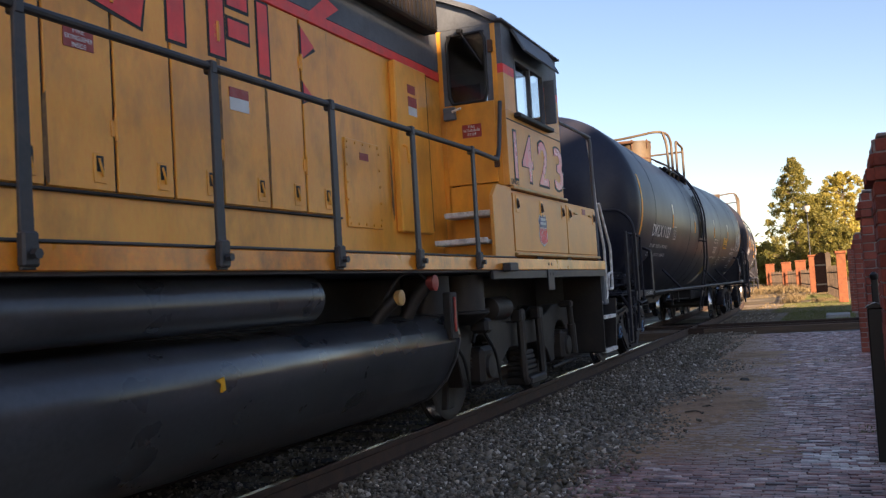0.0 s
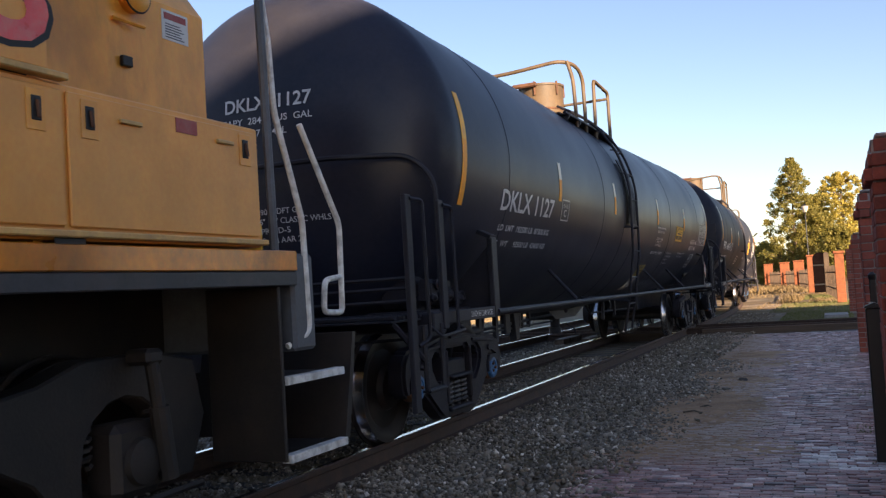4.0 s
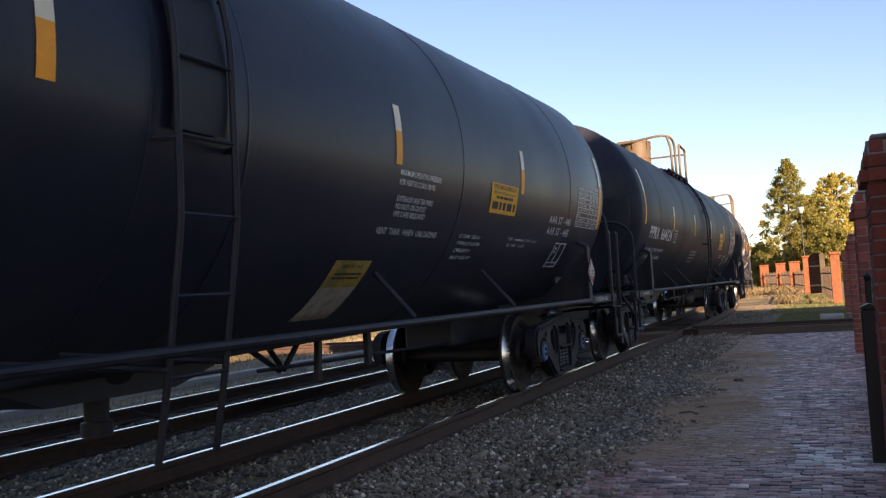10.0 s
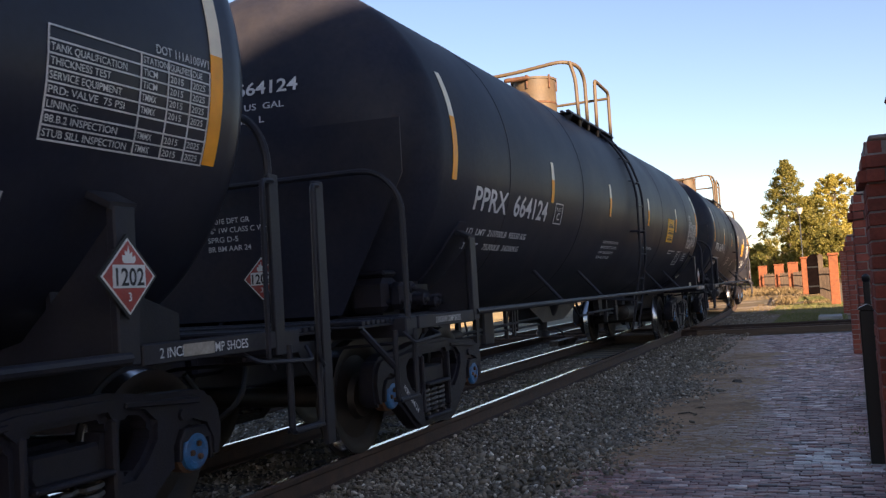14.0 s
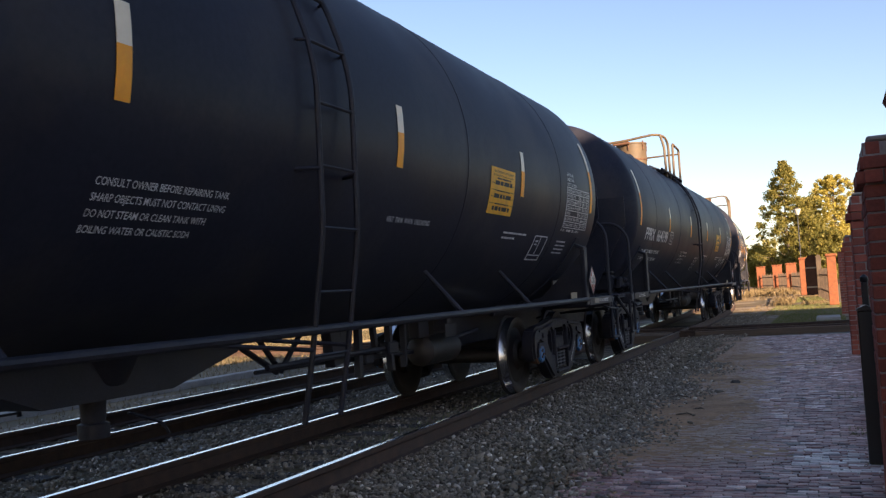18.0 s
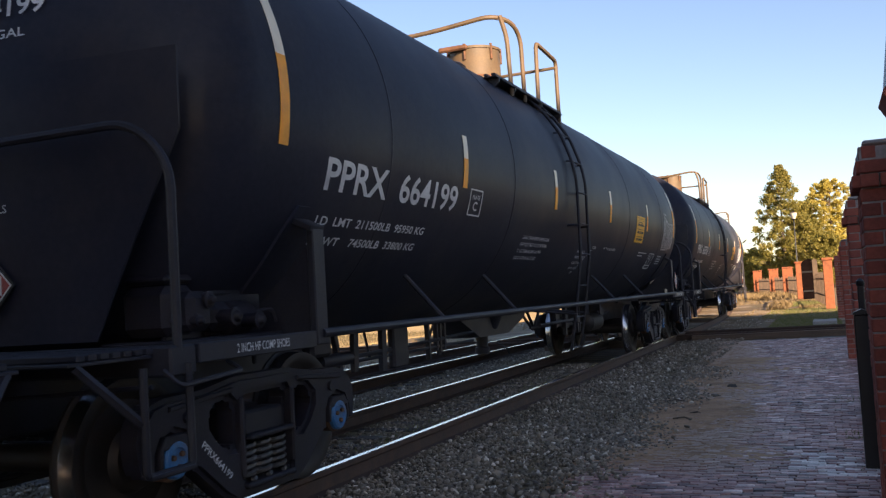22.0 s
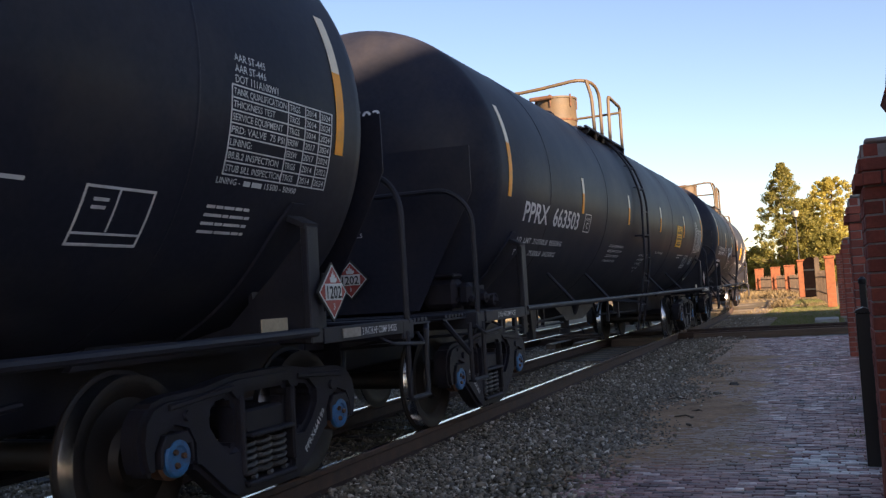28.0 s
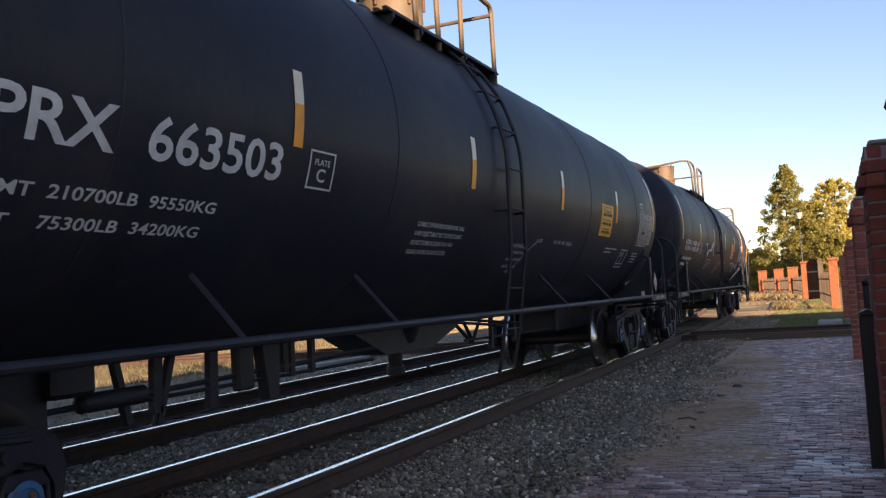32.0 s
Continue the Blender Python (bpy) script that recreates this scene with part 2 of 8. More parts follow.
def streaked(m, colour, amount, low=0.5, high=0.72):
    """Vertical run-off streaks of grime over a painted side, with a few broad smudges."""
    t, b = m.node_tree, m.node_tree.nodes["Principled BSDF"]
    coord, old = t.nodes.new("ShaderNodeTexCoord"), b.inputs["Base Color"].links[0].from_socket
    for scale, k in (((2.2, 2.2, 0.9), 0.6), ((0.9, 0.9, 0.7), 1.0)):
        mp, nz, rp, ml, mx = (t.nodes.new("ShaderNode" + q) for q in ("Mapping", "TexNoise", "ValToRGB", "Math", "MixRGB"))
        mp.inputs["Scale"].default_value = scale
        nz.inputs["Scale"].default_value, nz.inputs["Detail"].default_value, nz.inputs["Roughness"].default_value = 1.6, 6.0, 0.62
        rp.color_ramp.elements[0].position, rp.color_ramp.elements[1].position = low, high
        ml.operation = "MULTIPLY"
        ml.inputs[1].default_value = amount * k
        mx.inputs[2].default_value = (*colour, 1)
        t.links.new(coord.outputs["Object"], mp.inputs["Vector"])
        t.links.new(mp.outputs[0], nz.inputs["Vector"])
        t.links.new(nz.outputs[0], rp.inputs[0])
        t.links.new(rp.outputs[0], ml.inputs[0])
        t.links.new(ml.outputs[0], mx.inputs[0])
        t.links.new(old, mx.inputs[1])
        old = mx.outputs[0]
    t.links.new(old, b.inputs["Base Color"])


streaked(M["yellow"], (0.28, 0.115, 0.022), 0.6, 0.5, 0.75)
streaked(M["faded"], (0.42, 0.20, 0.05), 0.4, 0.5, 0.78)
streaked(M["sill"], (0.10, 0.05, 0.02), 0.6)
streaked(M["soot"], (0.045, 0.03, 0.02), 0.4)
M["leaf_green"] = leaf_material("green_leaves", (0.11, 0.115, 0.022), (0.32, 0.27, 0.06), 0.5)
M["leaf_gold"] = leaf_material("turning_leaves", (0.24, 0.20, 0.03), (0.50, 0.41, 0.08), 0.4)
M["grass"] = leaf_material("short_grass", (0.09, 0.12, 0.025), (0.21, 0.20, 0.06), 0.3)
M["fieldgrass"] = leaf_material("field_grass", (0.085, 0.075, 0.036), (0.17, 0.135, 0.07), 0.4)
M["drygrass"] = leaf_material("dry_grass", (0.11, 0.078, 0.03), (0.25, 0.17, 0.07))
M["stones"] = stone_material("crushed_stone", (0.10, 0.078, 0.055), (0.80, 0.70, 0.57))


# ---- geometry helpers ----
class Geo:
    """Collects vertices and faces for one mesh."""

    def __init__(self):
        self.v, self.f, self.m = [], [], []

    def add(self, verts, faces, m=None, mi=0):
        o = len(self.v)
        self.v += [tuple(m @ Vector(p)) for p in verts] if m is not None else [tuple(p) for p in verts]
        self.f += [tuple(i + o for i in q) for q in faces]
        self.m += [mi] * len(faces)
        return self

    def box(self, x0, x1, y0, y1, z0, z1, c=0.0, m=None, mi=0):
        """A box with its twelve edges chamfered by c."""
        if c <= 0:
            vs = [(x, y, z) for x in (x0, x1) for y in (y0, y1) for z in (z0, z1)]
            return self.add(vs, [(0, 1, 3, 2), (4, 6, 7, 5), (0, 4, 5, 1), (2, 3, 7, 6), (0, 2, 6, 4), (1, 5, 7, 3)], m, mi)
        c = min(c, (x1 - x0) * 0.49, (y1 - y0) * 0.49, (z1 - z0) * 0.49)
        ix, vs = {}, []
        lim = ((x0, x1), (y0, y1), (z0, z1))
        for sx in (0, 1):
            for sy in (0, 1):
                for sz in (0, 1):
                    s = (sx, sy, sz)
                    for ax in range(3):
                        p = [lim[a][s[a]] + (0 if a == ax else (c if s[a] == 0 else -c)) for a in range(3)]
                        ix[(s, ax)] = len(vs)
                        vs.append(p)
        fs = []
        for ax in range(3):
            o1, o2 = [a for a in range(3) if a != ax]
            for sd in (0, 1):
                ring = []
                for u, w in ((0, 0), (1, 0), (1, 1), (0, 1)):
                    s = [0, 0, 0]
                    s[ax], s[o1], s[o2] = sd, u, w
                    ring.append(ix[(tuple(s), ax)])
                flip = (sd == 1) != (ax == 1)
                fs.append(tuple(ring) if flip else tuple(reversed(ring)))
            for u in (0, 1):
                for w in (0, 1):
                    s0, s1 = [0, 0, 0], [0, 0, 0]
                    s0[o1] = s1[o1] = u
                    s0[o2] = s1[o2] = w
                    s1[ax] = 1
                    a, b = tuple(s0), tuple(s1)
                    fs.append((ix[(a, o1)], ix[(b, o1)], ix[(b, o2)], ix[(a, o2)]))
        for sx in (0, 1):
            for sy in (0, 1):
                for sz in (0, 1):
                    fs.append(tuple(ix[((sx, sy, sz), ax)] for ax in range(3)))
        return self.add(vs, fs, m, mi)

    def tube(self, pts, r, n=8, round_=0.0, mi=0, caps=True):
        """A round bar along a line of points; corners bent with radius round_."""
        pts = [Vector(p) for p in pts]
        if round_ > 0 and len(pts) > 2:
            q = [pts[0]]
            for a, b, c in zip(pts, pts[1:], pts[2:]):
                d0, d1 = (a - b), (c - b)
                k = min(round_, d0.length * 0.49, d1.length * 0.49)
                p0, p1 = b + d0.normalized() * k, b + d1.normalized() * k
                for i in range(5):
                    w = i / 4
                    q.append(p0 * (1 - w) ** 2 + b * 2 * w * (1 - w) + p1 * w * w)
            q.append(pts[-1])
            pts = q
        t = (pts[1] - pts[0]).normalized()
        up = Vector((0, 0, 1)) if abs(t.z) < 0.9 else Vector((1, 0, 0))
        nrm = t.cross(up).normalized()
        vs, fs = [], []
        for i, p in enumerate(pts):
            a = (pts[i] - pts[i - 1]).normalized() if i else t
            b = (pts[i + 1] - pts[i]).normalized() if i < len(pts) - 1 else a
            tt = (a + b).normalized() if (a + b).length > 1e-6 else a
            nrm = (nrm - tt * nrm.dot(tt)).normalized()
            bn = tt.cross(nrm)
            for k in range(n):
                w = 2 * math.pi * k / n
                vs.append(p + (nrm * math.cos(w) + bn * math.sin(w)) * r)
        for i in range(len(pts) - 1):
            for k in range(n):
                k2 = (k + 1) % n
                fs.append((i * n + k, i * n + k2, (i + 1) * n + k2, (i + 1) * n + k))
        if caps:
            fs.append(tuple(reversed(range(n))))
            fs.append(tuple((len(pts) - 1) * n + k for k in range(n)))
        return self.add(vs, fs, None, mi)

    def lathe(self, prof, n=32, axis="y", at=(0, 0, 0), mi=0, closed=True):
        """A profile of (along, radius) turned round an axis; mi may be a function of the profile's segment."""
        vs, fs, ms = [], [], []
        for a, r in prof:
            for k in range(n):
                w = 2 * math.pi * k / n
                c, s = r * math.cos(w), r * math.sin(w)
                p = {"y": (s, a, c), "x": (a, c, s), "z": (c, s, a)}[axis]
                vs.append((p[0] + at[0], p[1] + at[1], p[2] + at[2]))
        o = len(self.v)
        for i in range(len(prof) - 1):
            for k in range(n):
                k2 = (k + 1) % n
                fs.append((i * n + k, (i + 1) * n + k, (i + 1) * n + k2, i * n + k2))
                ms.append(mi(i) if callable(mi) else mi)
        if closed:
            fs.append(tuple(range(n)))
            fs.append(tuple(reversed([(len(prof) - 1) * n + k for k in range(n)])))
            ms += [mi(0) if callable(mi) else mi] * 2
        self.v += vs
        self.f += [tuple(i + o for i in q) for q in fs]
        self.m += ms
        return self

    def prism(self, poly, d0, d1, axis="x", mi=0, m=None, c=0.0):
        """A polygon pushed along an axis from d0 to d1. poly: the two other coordinates in the order of the axes."""
        def put(a, p):
            return {"x": (a, p[0], p[1]), "y": (p[0], a, p[1]), "z": (p[0], p[1], a)}[axis]
        n = len(poly)
        rings = [(d0, poly), (d1, poly)]
        if c > 0:
            cx, cy = sum(p[0] for p in poly) / n, sum(p[1] for p in poly) / n
            small = []
            for i in range(n):
                a, b, e = Vector(poly[i - 1]), Vector(poly[i]), Vector(poly[(i + 1) % n])
                w = ((a - b).normalized() + (e - b).normalized())
                w = w.normalized() if w.length > 1e-4 else Vector((cx, cy)) - b
                area = (b - a).cross(e - b)
                tot = sum(Vector(poly[k - 1]).cross(Vector(poly[k])) for k in range(n))
                sgn = 1 if area * tot >= 0 else -1
                small.append(tuple(b + w.normalized() * c * sgn))
            s = 1 if d1 > d0 else -1
            rings = [(d0, small), (d0 + s * c, poly), (d1 - s * c, poly), (d1, small)]
        vs = [put(a, p) for a, r in rings for p in r]
        k = len(rings)
        fs = [tuple(reversed(range(n))), tuple((k - 1) * n + i for i in range(n))]
        for j in range(k - 1):
            for i in range(n):
                i2 = (i + 1) % n
                fs.append((j * n + i, j * n + i2, (j + 1) * n + i2, (j + 1) * n + i))
        return self.add(vs, fs, m, mi)

    def mesh(self, name, mats, angle=35):
        me = bpy.data.meshes.new(name)
        me.from_pydata(self.v, [], self.f)
        for k in (mats if isinstance(mats, (list, tuple)) else [mats]):
            me.materials.append(M[k])
        if max(self.m, default=0):
            me.polygons.foreach_set("material_index", self.m)
        bm = bmesh.new()
        bm.from_mesh(me)
        bmesh.ops.recalc_face_normals(bm, faces=bm.faces)
        bm.to_mesh(me)
        bm.free()
        me.polygons.foreach_set("use_smooth", [True] * len(me.polygons))
        me.set_sharp_from_angle(angle=radians(angle))
        me.update()
        return me


def part(name, geo, mats, parent=None, label="", at=None, angle=35):
    """Links geometry as one mesh object under a thing or a part."""
    me = geo if isinstance(geo, bpy.types.Mesh) else geo.mesh(name, mats, angle)
    ob = new(name, me)
    if parent is not None:
        ob.parent = parent
    if at is not None:
        ob.matrix_basis = at
    if label:
        ob["label"] = label
    return ob


def thing(name, label, category, group="", at=None, kind=""):
    ob = new(name)
    ob.empty_display_size = 0.2
    if at is not None:
        ob.matrix_basis = at
    return tagged(ob, label, category, group, kind)


def lettering(text, height, width=None, slant=0.0):
    """Flat letters as triangles in a plane (across, up), base at the origin; cut into thin courses so that they can be bent."""
    cu = bpy.data.curves.new("letters", "FONT")
    cu.body, cu.size, cu.resolution_u, cu.shear, cu.offset = text, 1.0, 3, slant, (0.018 if height > 0.06 else 0.007)
    ob = bpy.data.objects.new("letters", cu)
    scene.collection.objects.link(ob)
    me = bpy.data.meshes.new_from_object(ob.evaluated_get(bpy.context.evaluated_depsgraph_get()))
    bpy.data.objects.remove(ob)
    bpy.data.curves.remove(cu)
    bm = bmesh.new()
    bm.from_mesh(me)
    bpy.data.meshes.remove(me)
    xs, ys = [v.co.x for v in bm.verts], [v.co.y for v in bm.verts]
    if not xs:
        bm.free()
        return [], []
    k = height / (0.73 if "\n" not in text else 0.73)
    kx = k if width is None else width / (max(xs) - min(xs))
    x0 = min(xs)
    for v in bm.verts:
        v.co.x, v.co.y = (v.co.x - x0) * kx, v.co.y * k
    if height > 0.12:
        y = min(ys) * k + 0.07
        while y < max(ys) * k:
            bmesh.ops.bisect_plane(bm, geom=bm.verts[:] + bm.edges[:] + bm.faces[:], plane_co=(0, y, 0), plane_no=(0, 1, 0))
            y += 0.07
    bm.verts.index_update()
    vs = [tuple(v.co) for v in bm.verts]
    fs = [tuple(v.index for v in f.verts) for f in bm.faces]
    bm.free()
    return vs, fs


def track_at(u):
    """The place and heading of the track's middle at u metres along it."""
    x0 = TRACK_X
    if u <= BEND_AT:
        return Vector((x0, u, 0)), 0.0
    w = (u - BEND_AT) / BEND_R
    return Vector((x0 - BEND_R * (1 - math.cos(w)), BEND_AT + BEND_R * math.sin(w), 0)), w


TRACK_X, BEND_AT, BEND_R = -4.439, 27.0, 220.0
GAUGE = 1.505         # between the middles of the two rail heads
GROUND = -0.15

# ---- setting ----
def strip(name, pts_l, pts_r, mat, z, label, cat):
    g = Geo()
    n = len(pts_l)
    vs = [(x, y, z) for x, y in pts_l] + [(x, y, z) for x, y in pts_r]
    vs += [(x, y, z - 0.3) for x, y in pts_l] + [(x, y, z - 0.3) for x, y in pts_r]
    fs = [(i, n + i, n + i + 1, i + 1) for i in range(n - 1)]
    fs += [(2 * n + i, 2 * n + i + 1, i + 1, i) for i in range(n - 1)] + [(n + i, n + i + 1, 3 * n + i + 1, 3 * n + i) for i in range(n - 1)]
    fs += [(0, n, 3 * n, 2 * n), (n - 1, 3 * n - 1, 4 * n - 1, 2 * n - 1)]
    g.add(vs, fs)
    return tagged(part(name, g, mat), label, cat, kind="structure")


def build_ground():
    g = Geo()
    xs = [-2500, -600, -200, -80] + [-50 + 2.5 * i for i in range(41)] + [80, 200, 600, 2500]
    ys = [-2500, -500, -100] + [-30 + 2.5 * i for i in range(65)] + [160, 220, 400, 900, 2500]
    vs = []
    for y in ys:
        for x in xs:
            z = -0.21 + (0.03 * noise.noise((x * 0.3, y * 0.3, 0)) if abs(x) < 60 and abs(y) < 160 else 0)
            vs.append((x, y, z))
    w = len(xs)
    fs = [(j * w + i, j * w + i + 1, (j + 1) * w + i + 1, (j + 1) * w + i) for j in range(len(ys) - 1) for i in range(w - 1)]
    g.add(vs, fs)
    tagged(part("ground", g, "soil"), "dry earth ground with sparse grass", "ground", kind="structure")


RAIL_POLY = [(-0.076, -0.186), (0.076, -0.186), (0.076, -0.172), (0.012, -0.155), (0.009, -0.06), (0.034, -0.043), (0.036, -0.012), (0.026, -0.0005), (-0.026, -0.0005), (-0.036, -0.012), (-0.034, -0.043), (-0.009, -0.06), (-0.012, -0.155), (-0.076, -0.172)]


def rail(line, name, label, shiny=True):
    """A rail along a line of (x, y); the worn head is bright."""
    g = Geo()
    n = len(RAIL_POLY)
    vs, fs, ms = [], [], []
    for i, p in enumerate(line):
        a, b = Vector(line[max(0, i - 1)]), Vector(line[min(len(line) - 1, i + 1)])
        d = (b - a).normalized()
        nx = Vector((d.y, -d.x))
        for u, z in RAIL_POLY:
            q = Vector(p) + nx * u
            vs.append((q.x, q.y, z))
    for i in range(len(line) - 1):
        for k in range(n):
            k2 = (k + 1) % n
            fs.append((i * n + k, i * n + k2, (i + 1) * n + k2, (i + 1) * n + k))
            ms.append(1 if (7 <= k <= 7 and shiny) else 0)
    fs += [tuple(range(n)), tuple((len(line) - 1) * n + k for k in range(n))]
    ms += [0, 0]
    g.v, g.f, g.m = vs, fs, ms
    return tagged(part(name, g, ["railrust", "steel"], angle=25), label, "rail", "rails", kind="structure")


def track_line(off, u0, u1, step=2.0):
    out, u = [], u0
    while u <= u1 + 0.01:
        p, h = track_at(u)
        out.append((p.x + off * math.cos(h), p.y + off * math.sin(h)))
        u += step
    return out


def build_tracks():
    for off in (GAUGE / 2, -GAUGE / 2):
        rail(track_line(off, -40, 150), "rail", "steel rail with bright worn head under the train")
    for x in (SIDING_X + GAUGE / 2, SIDING_X - GAUGE / 2):
        rail([(x, y) for y in range(-40, 141, 4)], "rail", "steel rail of the empty neighbouring track")
    for k in (0.0, 1.505):
        a = [(-30 + 3 * i, CROSS_Y + CROSS_SLOPE * (-30 + 3 * i) + k * 1.007) for i in range(18)]
        rail(a, "rail", "rusty steel rail of the crossing track", shiny=False)


SIDING_X = -7.90
CROSS_Y, CROSS_SLOPE = 24.25, 0.12


def build_ties():
    g = Geo().box(-1.3, 1.3, -0.115, 0.115, -0.36, -0.192, 0.012)
    me = g.mesh("tie", "tie")
    bed = tagged(part("ballast_bed", Geo().add(*sheet(-11.0, -1.95, -35, 150, -0.215, 24, 120)), "bed"), "bed of grey crushed stone under both tracks", "ballast", kind="structure")
    for i in range(60):
        for kind, x0 in ((0, None), (1, SIDING_X)):
            u = -2 + 0.55 * i + (0.2 if kind else 0)
            p, h = track_at(u) if x0 is None else (Vector((x0, u, 0)), 0)
            part("tie", me, "tie", bed, at=Matrix.Translation(p) @ pose(0, 0, random.uniform(-0.006, 0.006), 0, 0, math.degrees(h) + random.uniform(-1, 1)))
    return bed


def sheet(x0, x1, y0, y1, z, nx, ny):
    vs, fs = [], []
    for j in range(ny + 1):
        for i in range(nx + 1):
            x, y = x0 + (x1 - x0) * i / nx, y0 + (y1 - y0) * j / ny
            vs.append((x, y, z + 0.02 * noise.noise((x * 1.3, y * 1.3, 0))))
    w = nx + 1
    for j in range(ny):
        for i in range(nx):
            fs.append((j * w + i, j * w + i + 1, (j + 1) * w + i + 1, (j + 1) * w + i))
    return vs, fs


def build_shade():
    """Long plain block added out of view beside the path to shade the yard."""
    # pale walls also bounce sky light onto the train
    g = Geo().box(26.0, 42.0, -31.0, SHADE_END, -0.4, SHADE_TOP, 0.02)
    tagged(part("side_building", g, "stucco"), "unseen plain block added to keep the yard in shade", "building", kind="structure")
    g = Geo().box(26.0, 42.2, -31.2, SHADE_END, SHADE_TOP + 0.004, SHADE_TOP + 0.15, 0.02)
    tagged(part("side_building_roof", g, "concrete"), "flat top of the unseen shade block", "roof", kind="structure")


SHADE_END, SHADE_TOP = 1.8, 16.4

build_ground()
build_tracks()
build_ties()
build_shade()
PATH_L, PATH_R = -1.85, 2.6
strip("path", [(PATH_L, -8), (PATH_L, 17), (PATH_L - 0.5, 22.5)], [(PATH_R, -8), (PATH_R, 17), (PATH_R, 24.5)], "joint", GROUND - 0.012, "sandy bed of the brick path", "path")


# ---- tank cars ----
TANK_R, TANK_Z = 1.545, 2.50
HALF_TRUCK, AXLE = 7.04, 0.9
WHEEL_R = 0.457


def wheelset(parent, y, r=WHEEL_R, cap="blue", half=1.09, plate="wheel"):
    """Axle with two wheels and bearing caps, as a part that turns."""
    ax = part("wheelset", Geo().lathe([(-half, 0.075), (-0.9, 0.085), (-0.6, 0.09), (0, 0.083), (0.6, 0.09), (0.9, 0.085), (half, 0.075)], 16, "x"), "wheel", parent, at=pose(0, y, r))
    prof = [(0.09, 0.10), (0.09, 0.16), (0.045, 0.19), (0.02, 0.33), (0.055, r - 0.075), (0.062, r - 0.03), (0.058, r - 0.004), (-0.035, r + 0.003), (-0.045, r + 0.012), (-0.05, r + 0.026), (-0.066, r + 0.026), (-0.073, r - 0.02), (-0.07, r - 0.075), (-0.03, 0.33), (-0.02, 0.19), (-0.07, 0.16), (-0.07, 0.10)]
    for s in (1, -1):
        g = Geo().lathe([(s * (GAUGE / 2 + a), q) for a, q in prof], 48, "x", mi=lambda i: 1 if i == 6 else 0)
        part("wheel", g, [plate, "tread"], ax, angle=40)
        h = s * (half - 0.005)
        g = Geo().lathe([(h - s * 0.10, 0.118), (h - s * 0.02, 0.122), (h - s * 0.0, 0.105)], 24, "x")
        part("bearing", g, "rust", ax)
        g = Geo().lathe([(h - s * 0.01, 0.108), (h + s * 0.022, 0.106), (h + s * 0.034, 0.094), (h + s * 0.036, 0.068), (h + s * 0.026, 0.06), (h + s * 0.024, 0.02)], 24, "x")
        for k in range(3):
            w = 2 * math.pi * k / 3
            g.lathe([(h + s * 0.02, 0.017), (h + s * 0.042, 0.016)], 6, "x", at=(0, 0.042 * math.cos(w), 0.042 * math.sin(w)), mi=1)
        part("bearing_cap", g, [cap, "rust"], ax)
    return ax


